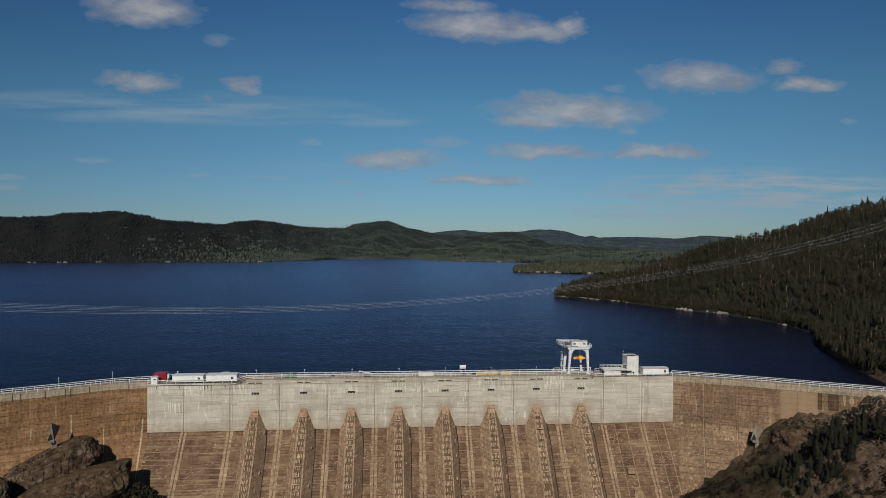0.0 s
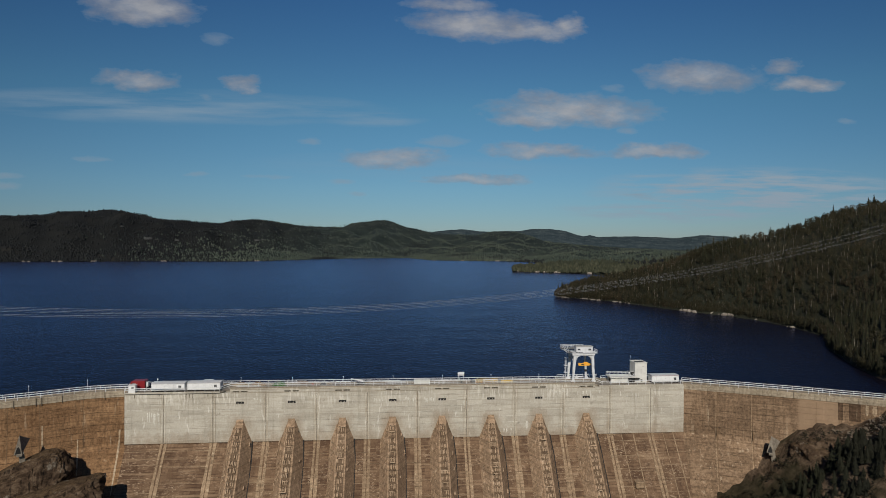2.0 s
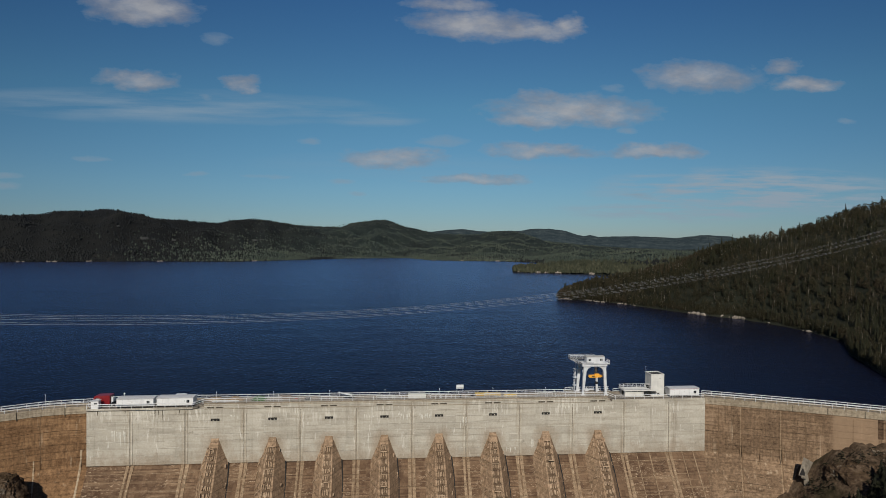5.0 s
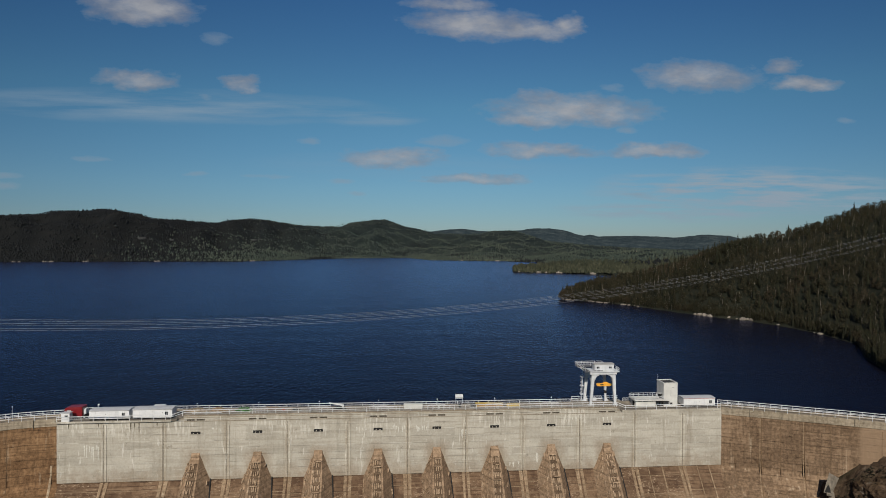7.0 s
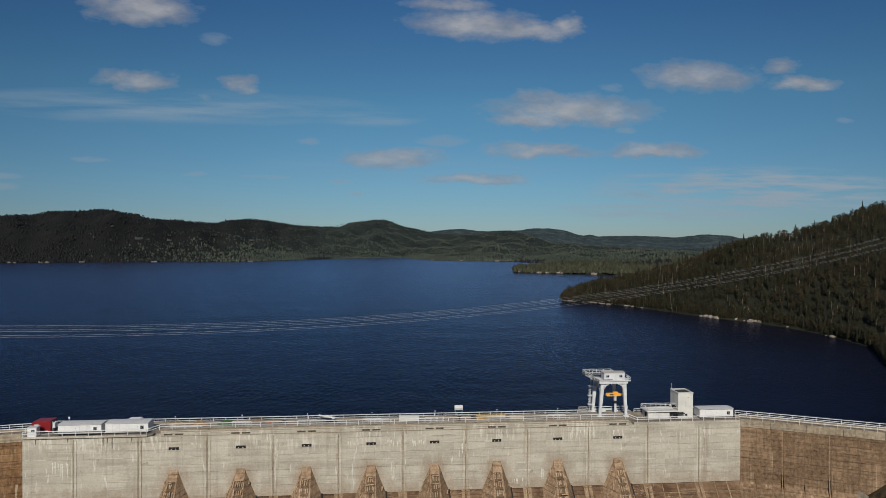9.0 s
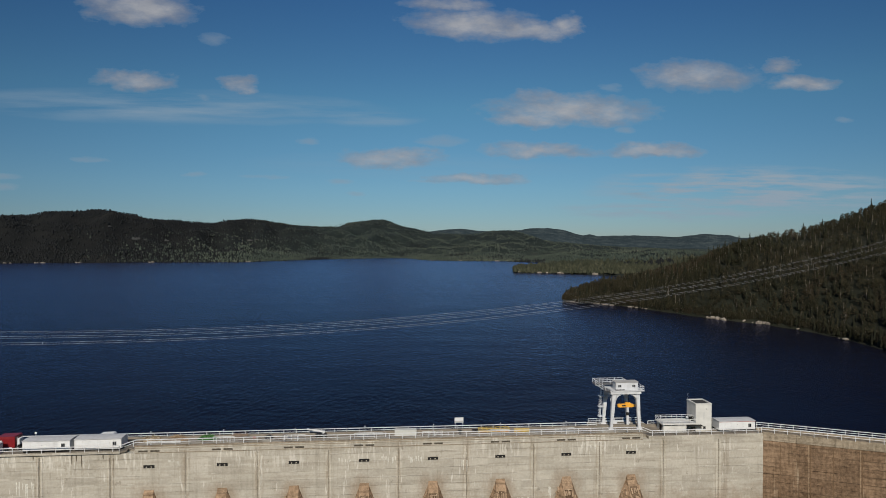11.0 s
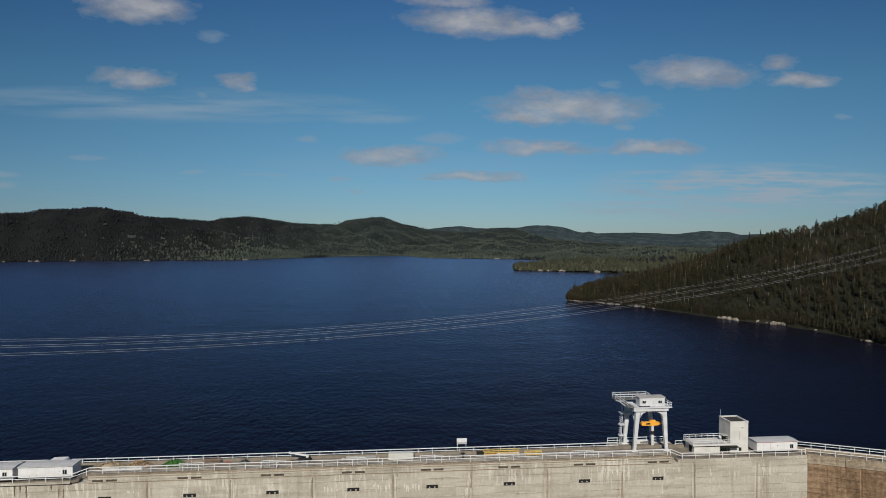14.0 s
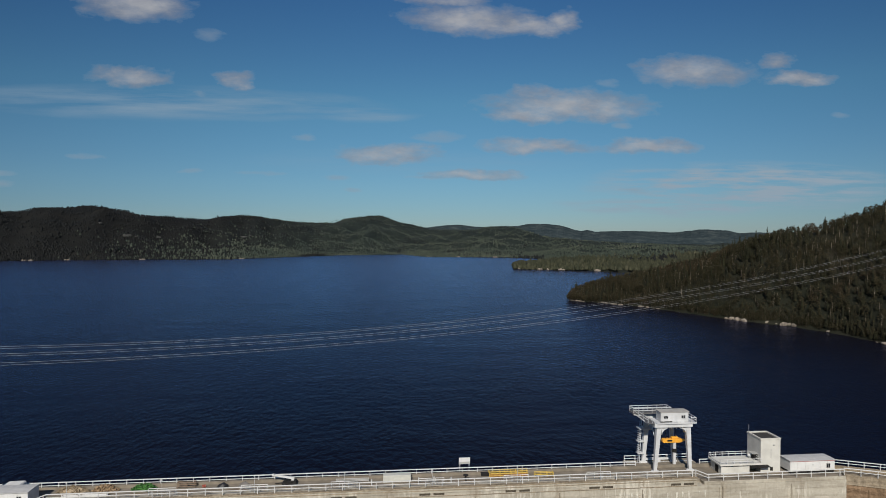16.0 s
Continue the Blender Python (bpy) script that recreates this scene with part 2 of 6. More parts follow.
def concrete_light(name="light_concrete", gain=1.0, pours=0.36):
    def g(*c):
        return tuple(v * gain for v in c)
    m = Nodes(name, 0.9, spec=0.2)
    base = m.ramp(m.noise(0.16, 6.0, (1, 1, 1.6), 0.62), (0.30, g(0.30, 0.275, 0.225)), (0.52, g(0.41, 0.375, 0.31)), (0.75, g(0.50, 0.465, 0.39)))
    pour = m.cell(6.5, 1.55, 106.5)
    base = m.mix(pours, base, m.ramp(pour, (0.0, g(0.29, 0.268, 0.22)), (0.5, g(0.41, 0.38, 0.315)), (1.0, g(0.52, 0.485, 0.41))))
    tide = m.span(m.noise(1.0, 5.0, (0.08, 0.08, 1.3), 0.6, seed=27), 0.50, 0.62)
    col = m.mix(m.math("MULTIPLY", tide, 0.40), base, g(0.235, 0.205, 0.155))
    drip = m.span(m.noise(0.9, 6.0, (1, 1, 0.07), 0.65, seed=3), 0.56, 0.70)
    col = m.mix(m.math("MULTIPLY", drip, 0.34), col, g(0.16, 0.135, 0.095))
    # rusty runs beside the construction joints
    gap = m.math("MULTIPLY", m.math("ABSOLUTE", m.math("SUBTRACT", m.math("FRACT", m.math("DIVIDE", m.math("ADD", m.axis(0), 1300.0), 13.0)), 0.5)), 13.0)
    beside = m.math("SUBTRACT", 1.0, m.span(m.math("ADD", gap, m.math("MULTIPLY", m.noise(0.5, 4.0, (1, 1, 0.3), seed=44), 1.2)), 0.7, 1.7))
    run = m.math("MULTIPLY", beside, m.span(m.noise(2.2, 5.0, (1, 1, 0.10), 0.65, seed=45), 0.42, 0.60))
    col = m.mix(m.math("MULTIPLY", run, 0.65), col, g(0.19, 0.145, 0.095))
    white = m.span(m.noise(1.5, 5.0, (1, 1, 0.16), 0.6, seed=9), 0.635, 0.69)
    col = m.mix(m.math("MULTIPLY", white, 0.55), col, g(0.72, 0.69, 0.62))
    # lime runs below the crest
    crown = m.math("MULTIPLY", m.span(m.axis(2), -1.6, 0.6), m.span(m.noise(0.13, 3.0, seed=61), 0.44, 0.56))
    runs = m.math("MULTIPLY", crown, m.span(m.noise(2.0, 5.0, (1, 1, 0.14), 0.65, seed=62), 0.50, 0.60))
    col = m.mix(m.math("MULTIPLY", runs, 0.62), col, g(0.68, 0.65, 0.575))
    lime = m.math("MULTIPLY", lift_lines(m, 1.55, 0.26), m.span(m.noise(0.30, 4.0, seed=35), 0.56, 0.62))
    col = m.mix(m.math("MULTIPLY", lime, 0.32), col, g(0.66, 0.62, 0.54))
    line = m.math("MULTIPLY", lift_lines(m, 1.55, 0.075), m.span(m.noise(0.20, 4.0, seed=5), 0.42, 0.62))
    col = m.mix(m.math("MULTIPLY", line, 0.42), col, g(0.15, 0.125, 0.09))
    # brown splash that creeps up from the stained foot and round the heads of the buttresses
    ragged = m.math("MULTIPLY", m.math("SUBTRACT", m.noise(0.55, 6.0, (1, 1, 0.55), 0.68, seed=71), 0.5), 9.0)
    foot = m.math("SUBTRACT", 1.0, m.span(m.math("ADD", m.axis(2), ragged), -10.3, -7.0))
    off_axis = m.math("ABSOLUTE", m.math("SUBTRACT", m.math("MODULO", m.math("ADD", m.axis(0), 1306.5), 13.0), 6.5))
    near_head = m.math("MULTIPLY", m.math("SUBTRACT", 1.0, m.span(m.math("ADD", off_axis, m.math("MULTIPLY", ragged, 0.45)), 1.4, 3.6)), m.math("SUBTRACT", 1.0, m.span(m.math("ADD", m.axis(2), m.math("MULTIPLY", ragged, 0.5)), -5.0, -2.6)))
    inside = m.math("MULTIPLY", m.math("GREATER_THAN", m.axis(0), -5.0), m.math("LESS_THAN", m.axis(0), 96.5))
    splash = m.math("MAXIMUM", foot, m.math("MULTIPLY", near_head, inside))
    col = m.mix(m.math("MULTIPLY", splash, 0.72), col, g(0.240, 0.180, 0.122))
    spot = m.span(m.noise(0.7, 6.0, (1, 1, 0.7), 0.75, seed=17), 0.62, 0.70)
    col = m.mix(m.math("MULTIPLY", spot, 0.6), col, g(0.15, 0.125, 0.09))
    fine = m.noise(2.2, 6.0, rough=0.66)
    col = m.mix(0.15, col, m.ramp(fine, (0.34, g(0.17, 0.15, 0.115)), (0.66, g(0.64, 0.60, 0.51))))
    m.color(col)
    return m.bump(m.math("ADD", fine, m.math("MULTIPLY", line, -0.8)), 0.7, 0.12).mat


def concrete_brown(name, dark, mid, light, pitch=1.5, speck=0.6, pale_amount=0.7, panels=0.0, marks=0.0, lines=0.65, refaced=None):
    m = Nodes(name, 0.92, spec=0.15)
    big = m.noise(0.07, 6.0, (1, 1, 1.3), 0.62, seed=2)
    col = m.ramp(big, (0.33, dark), (0.52, mid), (0.72, light))
    col = m.mix(0.30, col, m.ramp(m.cell(6.5, pitch, 106.5), (0.0, tuple(c * 0.8 for c in dark)), (1.0, tuple(c * 1.1 for c in light))))
    if panels:
        wet = m.span(m.noise(0.42, 5.0, (1, 1, 0.22), 0.6, seed=41), 0.46, 0.56)
        col = m.mix(m.math("MULTIPLY", wet, panels), col, tuple(c * 0.55 for c in dark))
    if marks:
        cast = m.span(m.noise(1.9, 3.0, (1.3, 1, 0.55), 0.6, seed=51), 0.55, 0.60)
        col = m.mix(m.math("MULTIPLY", cast, marks), col, tuple(c * 0.38 for c in dark))
    streak = m.span(m.noise(1.9, 6.0, (1, 1, 0.06), 0.68, seed=7), 0.45, 0.64)
    col = m.mix(m.math("MULTIPLY", streak, 0.60), col, tuple(c * 0.42 for c in dark))
    pale = m.span(m.noise(1.1, 5.0, (1, 1, 0.05), 0.6, seed=12), 0.60, 0.68)
    col = m.mix(m.math("MULTIPLY", pale, pale_amount), col, (0.46, 0.37, 0.26))
    rows = m.span(m.noise(1.0, 5.0, (0.10, 0.10, 2.4), 0.66, seed=15), 0.47, 0.62)
    col = m.mix(m.math("MULTIPLY", rows, 0.60), col, tuple(c * 0.45 for c in dark))
    crust = m.span(m.noise(0.75, 6.0, (0.5, 0.5, 1.6), 0.75, seed=21), 0.60, 0.68)
    col = m.mix(m.math("MULTIPLY", crust, speck), col, tuple(min(0.6, c * 1.8) for c in light))
    hole = m.span(m.noise(0.9, 6.0, (1, 1, 0.8), 0.75, seed=33), 0.60, 0.68)
    col = m.mix(m.math("MULTIPLY", hole, speck), col, tuple(c * 0.3 for c in dark))
    line = m.math("MULTIPLY", lift_lines(m, pitch, 0.13), m.span(m.noise(0.16, 5.0, (1, 1, 2.2), 0.65, seed=4), 0.42, 0.58))
    col = m.mix(m.math("MULTIPLY", line, lines), col, tuple(c * 0.25 for c in dark))
    fine = m.noise(1.6, 6.0, rough=0.68, seed=1)
    col = m.mix(0.25, col, m.ramp(fine, (0.35, tuple(c * 0.3 for c in mid)), (0.65, tuple(c * 1.6 for c in light))))
    if refaced:
        # a stretch that was refaced with smooth tan mortar
        fresh = m.math("MULTIPLY", m.span(m.axis(0), refaced[0], refaced[0] + 1.2), m.span(m.axis(0), refaced[1] + 0.2, refaced[1]))
        coat = m.ramp(m.noise(0.30, 5.0, (1, 1, 0.5), 0.6, seed=61), (0.30, tuple(c * 0.80 for c in light)), (0.70, tuple(c * 1.02 for c in light)))
        col = m.mix(m.math("MULTIPLY", fresh, 0.78), col, coat)
    m.color(col)
    return m.bump(m.math("ADD", fine, m.math("MULTIPLY", line, -0.8)), 0.8, 0.18).mat


def bay_concrete():
    """The stained bays between the buttresses: courses of block-like form marks, dark wet fields, pale crusts."""
    m = Nodes("stained_bay_concrete", 0.92, spec=0.15)
    col = m.ramp(m.noise(0.09, 5.0, (1, 1, 0.6), 0.6, seed=2), (0.34, (0.072, 0.041, 0.024)), (0.54, (0.125, 0.076, 0.045)), (0.74, (0.200, 0.130, 0.080)))
    col = m.mix(0.34, col, m.ramp(m.cell(1.25, 0.62, 106.5), (0.0, (0.060, 0.034, 0.020)), (1.0, (0.275, 0.185, 0.115))))
    col = m.mix(0.25, col, m.ramp(m.cell(6.5, 3.1, 106.5), (0.0, (0.070, 0.040, 0.024)), (1.0, (0.215, 0.140, 0.085))))
    wet = m.span(m.noise(0.30, 5.0, (1, 1, 0.35), 0.6, seed=41), 0.50, 0.60)
    col = m.mix(m.math("MULTIPLY", wet, 0.55), col, (0.060, 0.034, 0.021))
    streak = m.span(m.noise(2.4, 5.0, (1, 1, 0.05), 0.66, seed=7), 0.50, 0.66)
    col = m.mix(m.math("MULTIPLY", streak, 0.38), col, (0.052, 0.029, 0.018))
    course = m.math("MULTIPLY", lift_lines(m, 0.62, 0.14), m.span(m.noise(0.22, 5.0, (1, 1, 1.6), 0.65, seed=4), 0.44, 0.56))
    col = m.mix(m.math("MULTIPLY", course, 0.60), col, (0.045, 0.025, 0.016))
    crust = m.math("MULTIPLY", m.span(m.noise(2.1, 6.0, (0.55, 0.55, 1.7), 0.74, seed=21), 0.54, 0.64), m.span(m.noise(0.13, 3.0, (1, 1, 1.4), seed=22), 0.42, 0.60))
    col = m.mix(m.math("MULTIPLY", crust, 0.85), col, (0.40, 0.300, 0.205))
    tide = m.span(m.noise(1.0, 5.0, (0.05, 0.05, 1.1), 0.6, seed=27), 0.56, 0.63)
    col = m.mix(m.math("MULTIPLY", tide, 0.35), col, (0.30, 0.210, 0.130))
    m.color(col)
    return m.bump(m.math("ADD", m.noise(2.4, 5.0, (1, 1, 1.6), 0.66, seed=1), m.math("MULTIPLY", course, -0.7)), 0.7, 0.12).mat


def plain(name, c, rough=0.5, metal=0.0, vary=0.12, scale=1.5, spec=0.4):
    m = Nodes(name, rough, metal, spec)
    n = m.noise(scale, 5.0)
    col = m.ramp(n, (0.3, tuple(v * (1 - vary) for v in c)), (0.7, tuple(min(1, v * (1 + vary)) for v in c)))
    grime = m.span(m.noise(scale * 0.9, 5.0, (1, 1, 0.25), seed=6), 0.58, 0.75)
    m.color(m.mix(m.math("MULTIPLY", grime, 0.25), col, tuple(v * 0.55 for v in c)))
    return m.bump(m.noise(scale * 6, 3.0), 0.15, 0.02).mat


def water_material():
    m = Nodes("lake_water", 0.9, 0.0, 0.0)
    m.color((0.0030, 0.0026, 0.0052))
    patch = m.span(m.noise(0.012, 3.0, (1.0, 2.5, 1), seed=2), 0.3, 0.7)
    small = m.noise(0.95, 3.0, (0.85, 0.42, 1), 0.60)
    big = m.noise(0.20, 3.0, (0.9, 0.55, 1), seed=4)
    wave_height = m.math("MULTIPLY", m.math("ADD", small, m.math("MULTIPLY", big, 0.8)), m.math("ADD", m.math("MULTIPLY", patch, 0.7), 0.65))
    m.bump(wave_height, 1.0, 0.33)
    normal = m.bsdf.inputs["Normal"].links[0].from_socket
    gloss = m.nt.nodes.new("ShaderNodeBsdfAnisotropic")
    gloss.inputs["Color"].default_value = (0.585, 0.625, 0.84, 1)
    gloss.inputs["Roughness"].default_value = 0.20
    mirror = m.nt.nodes.new("ShaderNodeFresnel")
    mirror.inputs["IOR"].default_value = 1.135
    both = m.nt.nodes.new("ShaderNodeMixShader")
    for n in (gloss, mirror):
        m.nt.links.new(normal, n.inputs["Normal"])
    m.nt.links.new(mirror.outputs[0], both.inputs[0])
    m.nt.links.new(m.bsdf.outputs[0], both.inputs[1])
    m.nt.links.new(gloss.outputs[0], both.inputs[2])
    m.nt.links.new(both.outputs[0], m.nt.nodes["Material Output"].inputs["Surface"])
    return m.mat


def ground_material():
    m = Nodes("forest_floor_and_rock", 0.95, spec=0.1)
    n = m.noise(0.12, 6.0)
    col = m.ramp(n, (0.30, (0.010, 0.009, 0.005)), (0.46, (0.030, 0.022, 0.013)), (0.58, (0.065, 0.047, 0.029)), (0.76, (0.19, 0.155, 0.115)))
    bare = m.ramp(m.noise(0.9, 6.0, (1, 1, 0.35), 0.70, seed=31), (0.36, (0.030, 0.020, 0.012)), (0.52, (0.085, 0.058, 0.038)), (0.66, (0.140, 0.102, 0.070)), (0.80, (0.27, 0.215, 0.16)))
    col = m.mix(0.80, col, bare)
    green = m.span(m.noise(0.05, 5.0, seed=5), 0.52, 0.60)
    col = m.mix(m.math("MULTIPLY", green, 0.7), col, (0.013, 0.014, 0.006))
    wood = m.math("MAXIMUM", m.span(m.axis(1), 20, 60), m.span(m.axis(0), 205, 235))
    col = m.mix(wood, col, m.ramp(m.noise(0.02, 6.0, seed=8), (0.35, (0.016, 0.018, 0.012)), (0.62, (0.026, 0.026, 0.018)), (0.76, (0.060, 0.054, 0.042))))
    # far floors, blued for distance haze: sunlit tones to the north, cloud-shadow tones painted to the west
    sunlit_floor = m.ramp(m.noise(0.012, 6.0, seed=9, rough=0.65), (0.36, (0.0130, 0.0185, 0.0175)), (0.60, (0.0230, 0.0300, 0.0260)), (0.74, (0.038, 0.044, 0.035)), (0.82, (0.11, 0.10, 0.085)))
    heath_or_shade = m.ramp(m.noise(0.012, 6.0, seed=9, rough=0.65), (0.36, (0.0080, 0.0088, 0.0088)), (0.60, (0.0125, 0.0130, 0.0122)), (0.74, (0.024, 0.023, 0.019)), (0.82, (0.10, 0.09, 0.076)))
    far_floor = m.mix(m.span(m.axis(0), -480, -120), heath_or_shade, sunlit_floor)
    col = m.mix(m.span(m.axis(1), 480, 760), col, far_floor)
    m.color(col)
    return m.bump(m.noise(0.8, 6.0, seed=3), 1.0, 0.5).mat


def leaf_material(name, *stops, patch_scale=0.012, patch=(0.018, 0.020, 0.008), patch_amount=0.45, brown=0.0):
    m = Nodes(name, 0.75, spec=0.15)
    # each clump differs a little, each tree and stand more
    vary = m.math("ADD", m.math("MULTIPLY", m.random(True), 0.45), m.math("MULTIPLY", m.span(m.noise(0.22, 3.0, seed=8), 0.30, 0.70), 0.55))
    col = m.ramp(vary, *stops)
    lot = m.span(m.noise(patch_scale, 5.0, seed=3, rough=0.6), 0.40, 0.60)
    col = m.mix(m.math("MULTIPLY", lot, patch_amount), col, patch)
    if brown:
        dry = m.span(m.noise(patch_scale * 2.7, 4.0, seed=19), 0.52, 0.64)
        col = m.mix(m.math("MULTIPLY", dry, brown), col, (0.060, 0.040, 0.024))
    m.color(col)
    return m.mat


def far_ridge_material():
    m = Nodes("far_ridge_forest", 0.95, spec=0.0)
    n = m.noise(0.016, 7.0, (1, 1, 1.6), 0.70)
    # distance haze is mixed into these blue-grey forest colours
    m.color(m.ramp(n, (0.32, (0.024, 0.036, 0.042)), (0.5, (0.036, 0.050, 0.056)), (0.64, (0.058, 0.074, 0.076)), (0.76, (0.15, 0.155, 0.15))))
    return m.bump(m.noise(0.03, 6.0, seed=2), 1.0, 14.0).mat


def rock_material():
    m = Nodes("weathered_rock", 0.92, spec=0.12)
    n = m.noise(0.45, 7.0, (1, 1, 1.5), rough=0.68)
    col = m.ramp(n, (0.34, (0.022, 0.014, 0.009)), (0.50, (0.066, 0.043, 0.027)), (0.64, (0.125, 0.088, 0.058)), (0.80, (0.33, 0.275, 0.215)))
    crack = m.span(m.noise(0.8, 5.0, (1.4, 1.4, 0.35), 0.7, seed=6), 0.57, 0.64)
    col = m.mix(m.math("MULTIPLY", crack, 0.75), col, (0.010, 0.008, 0.006))
    up = m.nt.nodes.new("ShaderNodeSeparateXYZ")
    m.nt.links.new(m.geo.outputs["Normal"], up.inputs[0])
    heath_or_shade = m.span(m.math("ADD", up.outputs[2], m.math("MULTIPLY", m.math("SUBTRACT", m.noise(0.8, 5.0, seed=23, rough=0.7), 0.5), 1.6)), 0.62, 0.86)
    col = m.mix(m.math("MULTIPLY", heath_or_shade, 0.75), col, m.ramp(m.noise(2.5, 5.0, seed=24), (0.35, (0.040, 0.026, 0.013)), (0.65, (0.105, 0.068, 0.036))))
    lichen = m.span(m.noise(0.35, 6.0, seed=14, rough=0.7), 0.60, 0.68)
    col = m.mix(m.math("MULTIPLY", lichen, 0.6), col, (0.24, 0.215, 0.175))
    m.color(col)
    return m.bump(m.math("ADD", m.noise(1.2, 7.0, seed=2, rough=0.7), m.math("MULTIPLY", crack, -0.6)), 1.0, 0.5).mat


LIGHT = concrete_light()
BROWN = concrete_brown("stained_brown_concrete", (0.105, 0.053, 0.025), (0.195, 0.109, 0.053), (0.285, 0.172, 0.090), 1.5, 0.22, 0.35, panels=0.30, lines=0.85)
DARKBROWN = bay_concrete()
PIERC = concrete_brown("weathered_buttress_concrete", (0.205, 0.132, 0.080), (0.300, 0.202, 0.124), (0.385, 0.272, 0.178), 1.3, 0.16, 0.25, marks=0.25)
RIBC = concrete_brown("buttress_relief_concrete", (0.28, 0.19, 0.118), (0.38, 0.268, 0.172), (0.47, 0.345, 0.235), 1.3, 0.2, 0.3)
RIBPALE = concrete_light("joint_rib_concrete", 1.14, 0.2)
JOINT = concrete_brown("pale_joint_concrete", (0.19, 0.128, 0.078), (0.265, 0.182, 0.112), (0.35, 0.255, 0.165), 2.4, 0.45)
BEAM = concrete_brown("crest_beam_concrete", (0.24, 0.19, 0.13), (0.31, 0.255, 0.18), (0.38, 0.32, 0.24), 3.0)
DECKM = plain("worn_deck_concrete", (0.20, 0.175, 0.14), 0.9, vary=0.25, scale=0.6, spec=0.2)
WHITE = plain("white_paint", (0.59, 0.595, 0.59), 0.5, vary=0.08)
GALV = plain("galvanised_steel", (0.52, 0.53, 0.54), 0.45, 0.35, vary=0.1)
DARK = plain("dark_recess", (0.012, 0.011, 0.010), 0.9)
WATERM = water_material()
GROUNDM = ground_material()
ROCKM = rock_material()
SPRUCE = leaf_material("spruce_needles", (0.0, (0.0085, 0.0090, 0.0050)), (0.45, (0.0130, 0.0135, 0.0070)), (0.8, (0.0190, 0.0180, 0.0080)), (1.0, (0.0360, 0.0300, 0.0150)))
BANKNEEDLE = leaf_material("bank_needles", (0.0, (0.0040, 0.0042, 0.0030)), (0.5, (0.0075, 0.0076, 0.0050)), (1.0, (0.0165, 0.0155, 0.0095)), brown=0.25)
BIRCH = leaf_material("birch_leaves", (0.0, (0.0215, 0.0195, 0.0115)), (0.45, (0.0320, 0.0278, 0.0140)), (0.85, (0.0500, 0.0420, 0.0215)), (1.0, (0.0860, 0.0740, 0.0480)), brown=0.40)
# the far leaf colours are blued to carry distance haze
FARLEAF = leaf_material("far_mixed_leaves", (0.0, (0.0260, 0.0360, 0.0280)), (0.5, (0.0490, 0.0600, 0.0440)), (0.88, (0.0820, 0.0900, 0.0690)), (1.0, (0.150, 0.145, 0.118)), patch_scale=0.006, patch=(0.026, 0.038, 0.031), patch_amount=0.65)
MIDLEAF = leaf_material("middle_mixed_leaves", (0.0, (0.0230, 0.0265, 0.0155)), (0.5, (0.0430, 0.0450, 0.0260)), (0.88, (0.0740, 0.0720, 0.0450)), (1.0, (0.130, 0.120, 0.088)), patch_scale=0.008, patch=(0.018, 0.023, 0.014), patch_amount=0.60)
# needles painted dark for cloud shadow on the western hills, blued for haze
SHADESPRUCE = leaf_material("far_spruce_needles", (0.0, (0.0060, 0.0072, 0.0078)), (0.5, (0.0096, 0.0110, 0.0112)), (0.85, (0.0142, 0.0155, 0.0148)), (1.0, (0.0380, 0.0380, 0.0340)), patch_scale=0.006, patch=(0.0082, 0.0094, 0.0100), patch_amount=0.60)
BARK = plain("bark", (0.10, 0.085, 0.065), 0.9, vary=0.3)


# ---- building helpers ----
def mesh_of(name, bm):
    me = bpy.data.meshes.new(name)
    bm.normal_update()
    bm.to_mesh(me)
    bm.free()
    return me


def part(name, bm, material, parent=None, label=""):
    me = mesh_of(name, bm) if isinstance(bm, bmesh.types.BMesh) else bm
    if material is not None and not me.materials:
        me.materials.append(material)
    ob = new(name, me)
    if parent is not None:
        ob.parent = parent
    return tagged(ob, label)


def thing(name, label, category, at=(0, 0, 0), group="", kind="", turn=0.0):
    ob = new(name)
    ob.matrix_world = pose(*at, 0, 0, turn)
    return tagged(ob, label, category, group, kind)


def box(bm, x0, x1, y0, y1, z0, z1, bevel=0.0):
    made = bmesh.ops.create_cube(bm, size=1, matrix=Matrix.LocRotScale(((x0 + x1) / 2, (y0 + y1) / 2, (z0 + z1) / 2), None, (abs(x1 - x0), abs(y1 - y0), abs(z1 - z0))))
    if bevel:
        edges = list({e for v in made["verts"] for e in v.link_edges})
        bmesh.ops.bevel(bm, geom=edges, offset=bevel, segments=1, affect="EDGES", profile=0.5)
    return bm


def boxed(*a, bevel=0.0):
    return box(bmesh.new(), *a, bevel=bevel)


def rod(bm, a, b, r0, r1=None, sides=6):
    a, b = Vector(a), Vector(b)
    d = b - a
    m = Matrix.Translation((a + b) / 2) @ d.to_track_quat("Z", "Y").to_matrix().to_4x4()
    bmesh.ops.create_cone(bm, cap_ends=True, segments=sides, radius1=r0, radius2=r0 if r1 is None else r1, depth=d.length, matrix=m)
    return bm


def loft(bm, rows, closed=True):
    """Joins rows of points, each as long as the others, into a skin with capped ends."""
    vs = [[bm.verts.new(p) for p in row] for row in rows]
    n = len(rows[0])
    for a, b in zip(vs, vs[1:]):
        for k in range(n if closed else n - 1):
            bm.faces.new((a[k], a[(k + 1) % n], b[(k + 1) % n], b[k]))
    if closed:
        bm.faces.new(vs[0])
        bm.faces.new(vs[-1][::-1])
    bmesh.ops.recalc_face_normals(bm, faces=bm.faces)
    return bm


